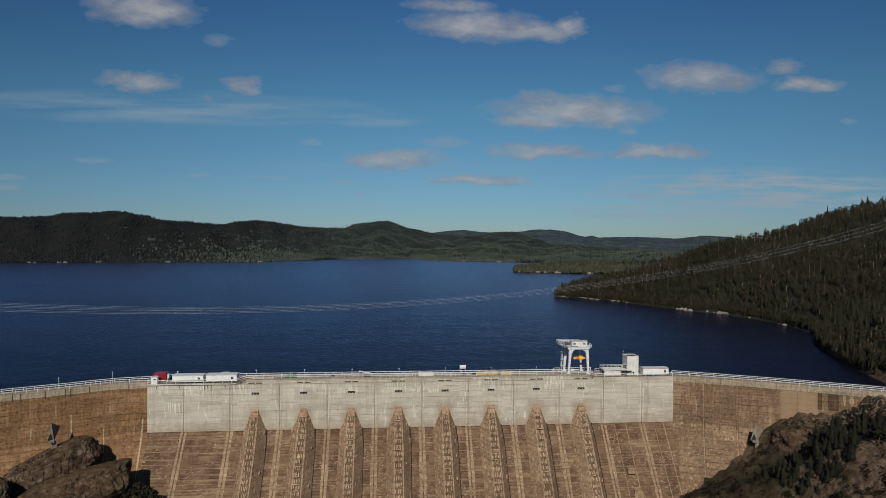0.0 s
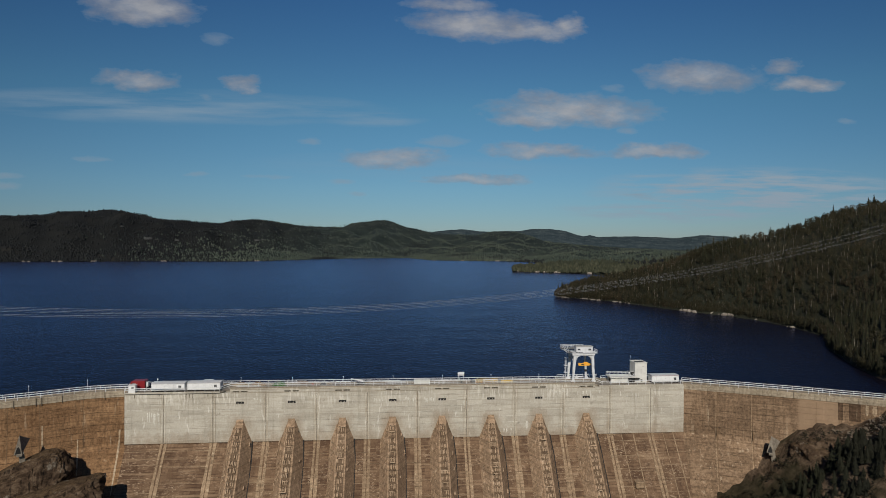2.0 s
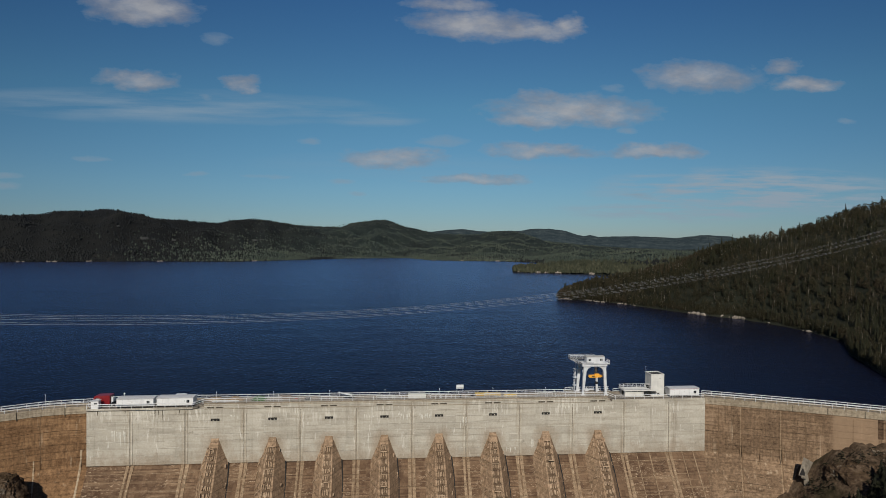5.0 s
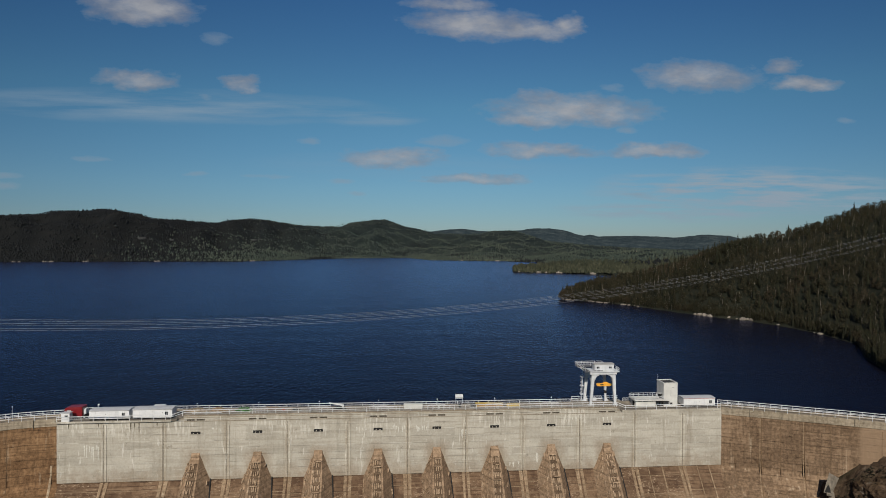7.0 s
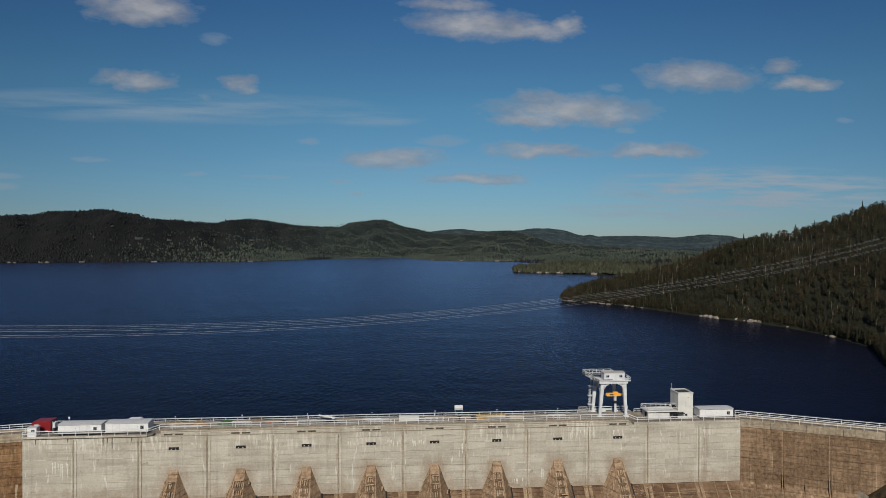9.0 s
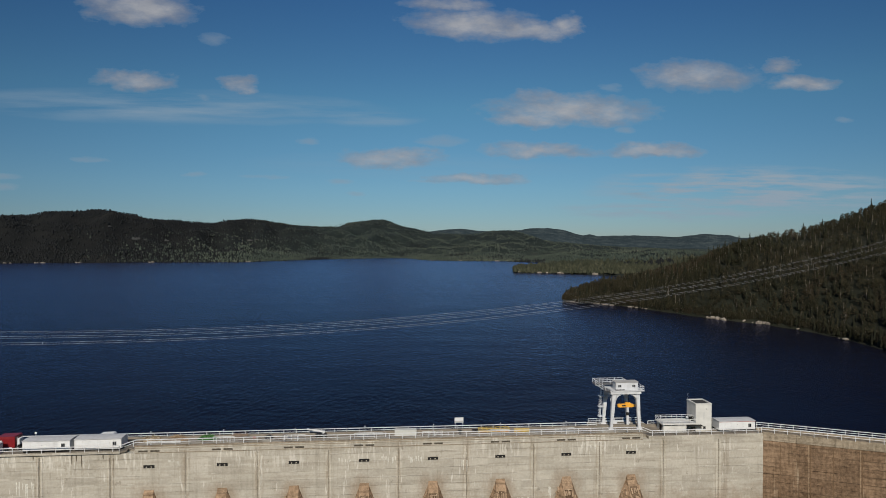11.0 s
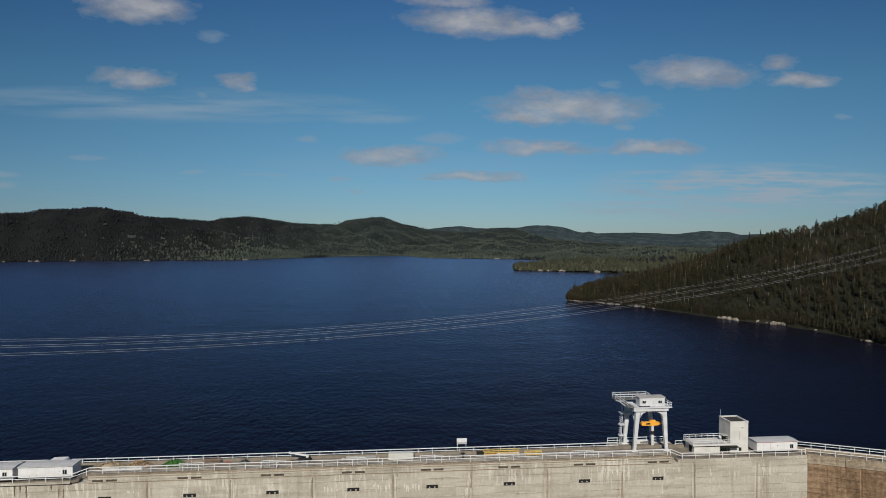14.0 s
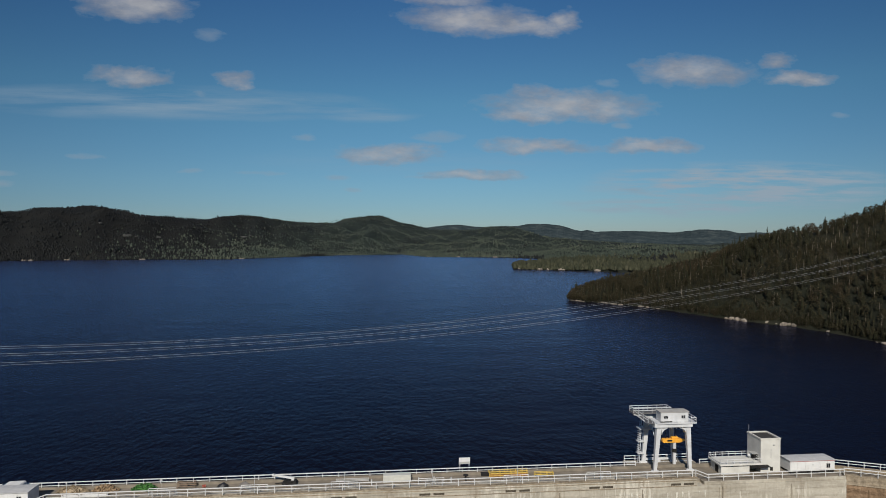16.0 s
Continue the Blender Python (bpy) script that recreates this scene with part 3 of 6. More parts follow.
# ---- the large structure: ground, lake, hills ----
LAKE = np.array([
    (-120, -44), (-60, -2), (-30, 7.2), (118, 7.2), (150, -8), (178, -22), (188, 5), (200, 39), (218, 75), (240, 105), (245, 135), (245, 156),
    (239, 184), (226, 203), (212, 245), (203, 272), (186, 293.5), (168.5, 308), (179, 331), (260, 420), (390, 560), (325, 674), (223, 739),
    (245, 850), (360, 1000), (380, 1180), (318, 1272), (137, 1347), (86, 1575), (-86, 1483), (-175, 1357), (-278, 1202), (-554, 1170),
    (-745, 1110), (-1100, 980), (-800, 450), (-400, 120), (-200, -40)], float)


def inland(x, y):
    """Signed distance to the lake's shore, positive on land."""
    x, y = np.asarray(x, float), np.asarray(y, float)
    best, inside = np.full(x.shape, 1e9), np.zeros(x.shape, bool)
    for (ax, ay), (bx, by) in zip(LAKE, np.roll(LAKE, -1, 0)):
        dx, dy = bx - ax, by - ay
        k = np.clip(((x - ax) * dx + (y - ay) * dy) / (dx * dx + dy * dy), 0, 1)
        best = np.minimum(best, np.hypot(x - ax - k * dx, y - ay - k * dy))
        cross = (ay > y) != (by > y)
        inside ^= cross & (x < (by - ay != 0) * ((bx - ax) * (y - ay) / (by - ay if by != ay else 1e-9) + ax))
    return np.where(inside, -best, best)


def wave(x, y, scale, seed):
    """Smooth unevenness from a few crossed sines, between -1 and 1."""
    rng = np.random.default_rng(seed)
    out = 0
    for k in range(6):
        a, f, p = rng.uniform(0, math.tau), rng.uniform(0.6, 1.9) / scale, rng.uniform(0, math.tau)
        out = out + np.sin((x * np.cos(a) + y * np.sin(a)) * f * math.tau + p)
    return out / 3.2


# skyline of the far hills: direction, slope of the line of sight, distance of the ridge
RIDGE = np.array([
    (-1.2, 0.040), (-0.589, 0.039), (-0.543, 0.042), (-0.526, 0.046), (-0.473, 0.0485), (-0.454, 0.0521), (-0.431, 0.051), (-0.412, 0.047), (-0.393, 0.0455),
    (-0.374, 0.0392), (-0.338, 0.0382), (-0.276, 0.0344), (-0.252, 0.0395), (-0.218, 0.0417), (-0.196, 0.0398), (-0.158, 0.034), (-0.117, 0.0313),
    (-0.083, 0.0315), (-0.062, 0.0381), (-0.026, 0.0429), (-0.009, 0.0439), (0.008, 0.039), (0.026, 0.0321), (0.051, 0.0276), (0.072, 0.0225), (0.110, 0.020),
    (0.150, 0.0205), (0.168, 0.0255), (0.205, 0.0262), (0.225, 0.022), (0.262, 0.010), (0.324, 0.004), (0.40, -0.001), (0.52, -0.004), (1.2, 0.0)])
RIDGE_AWAY = ((-0.6, -0.3, -0.1, 0.0, 0.18, 0.3, 0.5), (1950, 2100, 2400, 2500, 2800, 2500, 2200))
# the last ridges, nearly five kilometres off: direction, slope of the line of sight
LAST = np.array([
    (-0.45, 0.010), (0.03, 0.012), (0.072, 0.0214), (0.093, 0.0242), (0.125, 0.0252), (0.151, 0.022), (0.19, 0.021), (0.221, 0.0234), (0.240, 0.0261),
    (0.270, 0.027), (0.299, 0.0233), (0.319, 0.0168), (0.330, 0.0141), (0.341, 0.0163), (0.356, 0.0136), (0.394, 0.0149), (0.459, 0.0135), (0.499, 0.0124),
    (0.541, 0.0163), (0.588, 0.0153), (0.611, 0.011), (0.75, 0.012), (1.0, 0.012)])


def far_land(x, y, d, u):
    """The hills beyond the lake: they climb from the shore to the ridge, with gullies and spurs on the way."""
    v, ridge = np.interp(u, RIDGE[:, 0], RIDGE[:, 1]), np.interp(u, *RIDGE_AWAY)
    f = np.clip(d / (ridge - 1330) * 1.12, 0, 1.6)
    climb = np.where(f < 1, np.sin(np.clip(f, 0, 1) * math.pi / 2) ** 1.25, 1 - 0.25 * (f - 1))
    spurs = np.sin(np.clip(f, 0, 1) * math.pi) * (wave(x, y, 190, 7) * 13 + wave(x, y, 80, 6) * 5)
    return (34 + ridge * v) * climb + wave(x, y, 420, 5) * np.clip(d / 300, 0, 1) * 9 + spurs


def skyline_gain():
    """For each direction, how far the hills must be raised or lowered for the ridge to stand at its true height."""
    us = np.linspace(-0.75, 0.9, 331)
    away = np.arange(1350, 3300, 30.0)
    U2, R2 = np.meshgrid(us, away, indexing="ij")
    x, y = 38 + R2 * U2 / np.hypot(1, U2), -167 + R2 / np.hypot(1, U2)
    d = inland(x, y)
    land = np.where(d > 60, far_land(x, y, d, U2), 0.01)
    v = np.interp(us, RIDGE[:, 0], RIDGE[:, 1])[:, None] - 0.0032
    return us, np.clip(((v * R2 + 37) / np.maximum(land, 0.01)).min(1), 0.3, 2.2)


GAIN = skyline_gain()


def height(x, y):
    x, y = np.asarray(x, float), np.asarray(y, float)
    d = inland(x, y)
    # far hills
    u = np.clip((x - 38) / np.maximum(y + 167, 1), -3, 3)
    far = far_land(x, y, d, u) * np.interp(u, *GAIN)
    # hill beside the lake
    crest = np.interp(y, (-300, 0, 100, 200, 260, 310, 350, 450, 700), (78, 79, 84, 93, 86, 48, 24, 10, 10))
    near = crest * (1 - np.exp(-np.maximum(d, 0) / 130)) * (1 + 0.12 * wave(x, y, 120, 3)) + np.clip((x - 420) / 300, 0, 1) * 20 + np.clip((x - 272) / 75, 0, 1) * 5
    blend = np.clip((y - 480) / 320, 0, 1)
    land = np.where(x > 100, near * (1 - blend) + np.minimum(far, 6 + d * 0.22) * blend, far)
    land = np.maximum(land, 0) + 0.9 * np.clip(d / 4, 0, 1)
    z = np.where(d > 0, WATER + land, WATER - np.minimum(-d * 0.4, 8) - 0.4)
    # gorge below the dam
    gorge = np.interp(x, (-200, -120, -80, -62, -46, -24, 20, 60, 100, 113, 122, 128, 133, 139, 143, 148, 155, 161, 178, 195, 260), (16, 6, -8, -17, -22, -31, -46, -46, -34, -27.5, -23, -19.3, -15.5, -10.5, -7.4, -5.6, -2.4, 0.0, 1.5, 4, 30))
    ribs = wave(x, y, 22, 8) * 1.3 + wave(x, y, 7, 9) * 0.6 + np.abs(wave(x, y, 5.5, 14)) * 0.9 + np.abs(wave(x, y * 0.4, 3.2, 4)) * 0.55
    # a brown rock rib runs down the bank, with a hollow between it and the wing wall
    across = (x - 118) * 0.55 + (y + 25) * 0.835
    gorge = gorge + ribs + np.clip((x - 100) / 20, 0, 1) * (4.2 * np.exp(-(across / 6.5) ** 2) - 1.6 * np.exp(-((across - 12) / 6.0) ** 2))
    front = np.interp(x, (-120, -60, -46, -37, -28, 118, 127, 143, 161, 178, 260), (-40, -6, 0, 3, 6, 6, 2, -6, -15, -24, -60))
    k = np.clip((front - y) / 3, 0, 1)
    return z * (1 - k) + gorge * k


def polar_sheet(name, material):
    ang = np.radians(np.concatenate([np.arange(-180, -42, 6), np.arange(-42, 54, 0.34), np.arange(54, 180, 6)]))
    rad = np.concatenate([np.arange(0, 60, 12), np.arange(60, 330, 2.2), 330 * 1.028 ** np.arange(0, 97)])
    rad = rad[rad < 4950]
    A, R = np.meshgrid(ang, rad, indexing="ij")
    X, Y = 38 + R * np.sin(A), -167 + R * np.cos(A)
    Zs = height(X, Y)
    V = np.stack([X, Y, Zs], -1).reshape(-1, 3)
    na, nr = A.shape
    i, j = np.meshgrid(np.arange(na), np.arange(nr - 1), indexing="ij")
    i2 = (i + 1) % na
    F = np.stack([i * nr + j, i2 * nr + j, i2 * nr + j + 1, i * nr + j + 1], -1).reshape(-1, 4)
    me = bpy.data.meshes.new(name)
    me.from_pydata(V.tolist(), [], F[:, ::-1].tolist())
    me.polygons.foreach_set("use_smooth", np.ones(len(me.polygons), bool))
    me.materials.append(material)
    return new(name, me)


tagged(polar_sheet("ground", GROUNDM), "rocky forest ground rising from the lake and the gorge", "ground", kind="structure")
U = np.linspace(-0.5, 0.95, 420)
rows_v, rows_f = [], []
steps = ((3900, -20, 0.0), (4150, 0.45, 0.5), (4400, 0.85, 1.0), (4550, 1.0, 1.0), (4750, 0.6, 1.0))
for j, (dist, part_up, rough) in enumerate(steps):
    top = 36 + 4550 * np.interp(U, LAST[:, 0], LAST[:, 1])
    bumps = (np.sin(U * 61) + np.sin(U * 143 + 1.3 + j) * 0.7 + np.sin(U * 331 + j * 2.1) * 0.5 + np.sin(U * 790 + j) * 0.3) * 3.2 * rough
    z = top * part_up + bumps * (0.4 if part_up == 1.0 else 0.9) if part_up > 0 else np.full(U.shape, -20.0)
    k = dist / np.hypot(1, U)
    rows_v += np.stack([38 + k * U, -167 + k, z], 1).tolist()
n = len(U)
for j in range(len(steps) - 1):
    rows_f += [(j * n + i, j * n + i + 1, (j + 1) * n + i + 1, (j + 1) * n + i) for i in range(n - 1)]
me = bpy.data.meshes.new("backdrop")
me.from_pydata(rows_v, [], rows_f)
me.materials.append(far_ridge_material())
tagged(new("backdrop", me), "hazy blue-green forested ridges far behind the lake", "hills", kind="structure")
bm = bmesh.new()
lake = [bm.verts.new((x, y, WATER)) for x, y in ((-4800, -60), (-62, 2), (-29, 7.0), (118, 7.0), (150, -4), (177, -18), (700, -18), (4800, 400), (4800, 4800), (-4800, 4800))]
bm.faces.new(lake)
tagged(part("water", bm, WATERM), "dark blue rippled lake water behind the dam", "water", kind="structure")


# ---- the dam ----
def wall_run(path, profile):
    """Sweeps a profile of (outwards, z) along a level line; outwards is to the right of its way."""
    rows = []
    for k, p in enumerate(path):
        a, b = Vector(path[max(k - 1, 0)]), Vector(path[min(k + 1, len(path) - 1)])
        t = (b - a).normalized()
        n = Vector((t.y, -t.x))
        rows.append([(p[0] + n.x * o, p[1] + n.y * o, z) for o, z in profile])
    return loft(bmesh.new(), rows)


def smooth_line(points, step):
    out = []
    pts = [Vector(p) for p in points]
    for k in range(len(pts) - 1):
        a, b, c, d = pts[max(k - 1, 0)], pts[k], pts[k + 1], pts[min(k + 2, len(pts) - 1)]
        n = max(1, round((c - b).length / step))
        for i in range(n):
            t = i / n
            out.append(0.5 * ((2 * b) + (c - a) * t + (2 * a - 5 * b + 4 * c - d) * t * t + (3 * b - a - 3 * c + d) * t ** 3))
    out.append(pts[-1])
    return out


X0, X1 = -28.4, 118.4
SLOPE = 0.73
dam = thing("wall_dam", "tall concrete gravity dam with pale upper face and brown stained lower face", "dam", kind="structure")
part("upper_face", boxed(X0, X1, 0, 6.6, -10.1, 2.49), LIGHT, dam, "pale grey concrete face streaked with stains")
bm = bmesh.new()
loft(bm, [[(x, 0.35, -10.1), (x, 0.35 - SLOPE * 38, -48.1), (x, 6.6, -48.1), (x, 6.6, -10.1)] for x in (X0 - 0.3, X1 + 0.3)])
part("lower_face", bm, DARKBROWN, dam, "sloping brown concrete with dark water stains")

LEFT = smooth_line([(X0, 2.0), (-37.5, 0.2), (-46, -4.2), (-60, -11), (-80, -23), (-112, -46)], 3)
RIGHT = smooth_line([(X1, 0.6), (127, -3.3), (134.5, -6.9), (143.5, -11.2), (151.5, -15.6), (161, -20.6), (175, -29), (200, -46)], 3)
BEAMP = [(0.14, 3.15), (0.14, 1.55), (-0.2, 1.55), (-0.2, 1.62), (-6.5, 1.62), (-6.5, 2.35), (-5.9, 2.35), (-5.9, 1.85), (-1.3, 1.85), (-1.3, 3.15)]
REFACED = (142.8, 151.1)
EASTBROWN = concrete_brown("tan_streaked_concrete", (0.112, 0.068, 0.039), (0.200, 0.129, 0.076), (0.295, 0.203, 0.130), 1.5, 0.30, 0.60, panels=0.50, lines=0.85, refaced=REFACED)
for side, line in (("left", LEFT[::-1]), ("right", RIGHT)):
    wing = thing("wall_wing", "curved brown concrete wing wall of the dam with a pale crest beam", "dam wall", kind="structure")
    start = 1.65 if side == "left" else 0.30
    part("face", wall_run(line, [(0, 1.6), (start * 0.4, -4), (start, -10.1), (start + SLOPE * 38, -48.1), (-6.3, -48.1), (-6.3, 1.6)]), BROWN if side == "left" else EASTBROWN, wing)
    part("crest_beam", wall_run(line, BEAMP), BEAM, wing, "pale concrete crest beam with drip marks")


def taper_block(x0, x1, y, z):
    """A short leaning concrete wall that stands out of the sloping face."""
    return loft(bmesh.new(), [[(x0, y - 0.8, z - 3.0), (x1, y - 0.8, z - 3.0), (x1, y + 1.6, z - 3.0), (x0, y + 1.6, z - 3.0)],
                              [(x0, y - 0.4, z - 0.2), (x1 - 1.4, y - 0.4, z - 0.2), (x1 - 1.4, y + 1.2, z), (x0, y + 1.2, z)]])


# buttresses on the main face
def buttress(xc, k):
    def row(z):
        front = min(-0.03, SLOPE * (z + 4.5))
        wall = 0.0 if z > -10.1 else 0.35 + SLOPE * (z + 10.1)
        w = 0.85 + min(0.50, (-4.4 - z) * 0.06)
        wb = w + 0.48 * (wall - front)
        return [(xc - wb, wall + 0.4, z), (xc - w, front, z), (xc + w, front, z), (xc + wb, wall + 0.4, z)]
    return loft(bmesh.new(), [row(z) for z in (-4.35, -5.0, -7.5, -10.1, -14, -20, -27, -34, -48)])


PIERS = [13.0 * k for k in range(8)]
bar_me = mesh_of("rib", boxed(-0.115, 0.115, -0.34, 0.05, -0.58, 0.58, bevel=0.05))
ledge_me = mesh_of("ledge", boxed(-1.05, 1.05, -0.26, 0.05, -0.10, 0.10, bevel=0.04))
stub_me = mesh_of("stub", boxed(-0.24, 0.24, -0.24, 0.05, -0.09, 0.09, bevel=0.03))
for me in (bar_me, ledge_me, stub_me):
    me.materials.append(RIBC)
FIELDC = concrete_brown("soiled_relief_field", (0.085, 0.054, 0.033), (0.135, 0.088, 0.054), (0.20, 0.138, 0.088), 1.3, 0.3, 0.2)
tilt = -math.degrees(math.atan(SLOPE))
rel = random.Random(4)
for k, xc in enumerate(PIERS):
    pier = part("buttress", buttress(xc, k), PIERC, dam, "rough weathered sloping buttress with cast relief")
    # a darker field lies behind the ribs
    y0, y1 = SLOPE * (-6.2 + 4.5) - 0.02, SLOPE * (-27 + 4.5) - 0.02
    part("relief_field", loft(bmesh.new(), [[(xc - w, y, z), (xc + w, y, z), (xc + w, y + 0.1, z), (xc - w, y + 0.1, z)] for y, z, w in ((y0, -6.2, 0.75), (y1, -27, 1.15))]), FIELDC, pier, "darker recessed field behind the relief")
    # a narrow dark strip follows the foot of the right flank
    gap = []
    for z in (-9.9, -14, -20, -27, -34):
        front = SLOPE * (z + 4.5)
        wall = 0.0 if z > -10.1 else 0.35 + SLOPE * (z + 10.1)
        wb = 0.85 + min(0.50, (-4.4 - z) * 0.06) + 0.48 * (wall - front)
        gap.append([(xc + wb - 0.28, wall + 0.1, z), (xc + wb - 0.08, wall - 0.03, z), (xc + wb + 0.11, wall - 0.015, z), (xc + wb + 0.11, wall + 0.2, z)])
    part("flank_gap", loft(bmesh.new(), gap), DARK, pier, "dark strip along the flank")
    for r in range(15):
        z = -6.9 - r * 1.30
        y = SLOPE * (z + 4.5)
        if rel.random() < 0.35:
            part("ledge", ledge_me, None, pier).matrix_basis = pose(xc + rel.uniform(-0.25, 0.25), y, z + 0.62 + rel.uniform(-0.4, 0.4), tilt, rel.uniform(-4, 4), 0) @ Matrix.Diagonal((rel.uniform(0.35, 0.8), rel.uniform(0.5, 1), 1, 1))
        for dx in (-0.95, -0.55, -0.15, 0.25, 0.62):
            if rel.random() < 0.90:
                m = pose(xc + dx + rel.uniform(-0.12, 0.12), y, z + rel.uniform(-0.16, 0.16), tilt, rel.uniform(-6, 6), 0)
                part("rib", bar_me, None, pier).matrix_basis = m @ Matrix.Diagonal((rel.uniform(0.7, 1.3), rel.uniform(0.6, 1.3), rel.uniform(0.7, 1.1), 1))
            if rel.random() < 0.35:
                part("stub", stub_me, None, pier).matrix_basis = pose(xc + dx + 0.2, y, z - 0.5, tilt, 0, 0)
    # slanting strands on the flanks
    for side, count in ((-1, 40), (1, 4)):
        for r in range(count):
            z = -6.4 - 19.0 * (r + rel.random()) / count
            front, w = SLOPE * (z + 4.5), 0.85 + min(0.50, (-4.4 - z) * 0.06)
            wall = 0.0 if z > -10.1 else 0.35 + SLOPE * (z + 10.1)
            deep = wall - front
            f = rel.uniform(0.06, 0.9)
            p = Vector((xc + side * (w + 0.48 * deep * f), front + deep * f, z))
            u = Vector((side * 0.48, 1.0, 0)).normalized()
            v = Vector((side * 0.06, SLOPE, 1.0)).normalized()
            nrm = u.cross(v).normalized() * -side
            nrm = nrm if nrm.y < 0 else -nrm
            v = nrm.cross(u).normalized()
            a = rel.uniform(-0.9, 0.4)
            ax = u * math.cos(a) + v * math.sin(a)
            az = ax.cross(-nrm).normalized()
            mm = Matrix((ax, -nrm, az)).transposed().to_4x4()
            mm.translation = p
            part("strand", bar_me, None, pier).matrix_basis = mm @ Matrix.Diagonal((rel.uniform(0.7, 1.0), rel.uniform(0.4, 0.7), rel.uniform(0.5, 1.0), 1))

# joints: twin pale ribs on the pale face, broad pale strips on the stained one
GROOVE = concrete_brown("joint_groove", (0.16, 0.138, 0.105), (0.21, 0.182, 0.14), (0.28, 0.245, 0.19), 4)
for k, x in enumerate((-18.9, -6.7, 6.5, 19.4, 32.4, 45.5, 58.5, 71.5, 84.6, 97.6, 109.0)):
    wide = 0.36
    for dx in (-wide, wide):
        part("joint_rib", boxed(x + dx - 0.20, x + dx + 0.20, -0.10, 0.2, -10.05, 2.1 - (k % 3) * 0.3, bevel=0.02), RIBPALE, dam)
    part("joint_groove", boxed(x - 0.06, x + 0.06, -0.012, 0.2, -10.0, 2.2), GROOVE, dam)
    for dx, w in ((-0.50, 0.33 + 0.05 * (k % 3)), (0.50, 0.36 + 0.05 * (k % 2))):
        bm = bmesh.new()
        c = x + dx
        loft(bm, [[(c - w * f, 0.20 + SLOPE * (z + 10.1), z), (c - w * f, 0.7 + SLOPE * (z + 10.1), z), (c + w * f, 0.7 + SLOPE * (z + 10.1), z), (c + w * f, 0.20 + SLOPE * (z + 10.1), z)] for z, f in ((-10.1, 1.0), (-14, 0.75), (-19, 1.15), (-25, 0.8), (-34, 1.0), (-47, 1.0))])
        part("joint_strip", bm, JOINT, dam, "pale lime-streaked joint")
for k, x in enumerate((100.9, 104.2, 112.6, 115.4)):
    bm = bmesh.new()
    w = 0.09 + 0.05 * (k % 2)
    loft(bm, [[(x - w, 0.22 + SLOPE * (z + 10.1), z), (x - w, 0.6 + SLOPE * (z + 10.1), z), (x + w, 0.6 + SLOPE * (z + 10.1), z), (x + w, 0.22 + SLOPE * (z + 10.1), z)] for z in (-10.1, -24 + k, -40)])
    part("joint_strip", bm, JOINT, dam)
# pour steps across the stained face, each a thin ledge
for i, xa in enumerate((-28.4, -18.4, -6.2, 98.1, 109.5)):
    xb = (-19.4, -7.2, -4.0, 108.5, 118.4)[i]
    for j in range(5):
        z = -11.8 - j * (2.7 + 0.5 * (i % 2))
        y = 0.35 + SLOPE * (z + 10.1)
        part("pour_ledge", boxed(xa + 0.2, xb - 0.2, y - 0.06, y + 0.25, z - 0.05, z + 0.05), JOINT, dam)
for k in range(7):
    for side in (0, 1):
        xa, xb = PIERS[k] + 3.4, PIERS[k] + 5.9
        if side:
            xa, xb = PIERS[k] + 7.1, PIERS[k] + 9.6
        for j in range(4):
            z = -12.2 - j * 3.1 - 0.4 * ((k + side) % 3)
            y = 0.35 + SLOPE * (z + 10.1)
            part("pour_ledge", boxed(xa, xb, y - 0.06, y + 0.25, z - 0.05, z + 0.05), JOINT, dam)

LIMEWHITE = plain("fresh_lime_run", (0.54, 0.52, 0.455), 0.9, vary=0.25, scale=3.0, spec=0.1)
WEEP = plain("dark_weep_stain", (0.10, 0.082, 0.060), 0.95, vary=0.3, scale=3.0, spec=0.1)


def wall_run_down(x, z1, z0, w, mat, name):
    """A thin crust that has run down the upright face: widest at its head, ragged at its foot."""
    steps = 5
    rows = []
    for k in range(steps + 1):
        f = k / steps
        wk, c = w * (1.0, 0.8, 0.95, 0.6, 0.5, 0.15)[k], x + 0.015 * math.sin(x * 7 + k * 2.1)
        z = z1 + (z0 - z1) * f
        rows.append([(c - wk, 0.02, z), (c + wk, 0.02, z), (c + wk, -0.008, z), (c - wk, -0.008, z)])
    part(name, loft(bmesh.new(), rows), mat, dam)


rl = random.Random(21)
for xa, xb, z, long, count in ((-22.9, -19.8, -2.2, 3.0, 7), (42.3, 45.6, 0.6, 1.3, 6), (46.9, 50.2, 0.5, 1.3, 6), (57.4, 58.6, -0.6, 2.6, 3), (34.0, 36.4, 0.4, 0.9, 3),
                                (67.9, 71.4, -8.0, 1.2, 5), (74.2, 75.2, -6.3, 2.4, 2), (-26.6, -23.2, 2.3, 1.4, 4), (81.0, 84.0, 1.9, 1.0, 5), (3.0, 5.5, 1.0, 0.9, 4), (88.0, 96.0, 1.6, 1.2, 6)):
    for k in range(count):
        x = xa + (xb - xa) * (k + rl.random()) / count
        z1 = z + rl.uniform(-0.3, 0.2)
        wall_run_down(x, z1, z1 - long * rl.uniform(0.4, 1.0), rl.uniform(0.06, 0.20), LIMEWHITE, "lime_run")
for x, z1, long in ((-13.4, 2.4, 1.6), (-12.6, 2.4, 1.1), (-11.7, 2.4, 2.2), (-8.0, 2.4, 0.9), (-26.0, 2.4, 1.0), (-20.0, 2.4, 0.8),):
    wall_run_down(x, z1, z1 - long, 0.12, WEEP, "weep_stain")
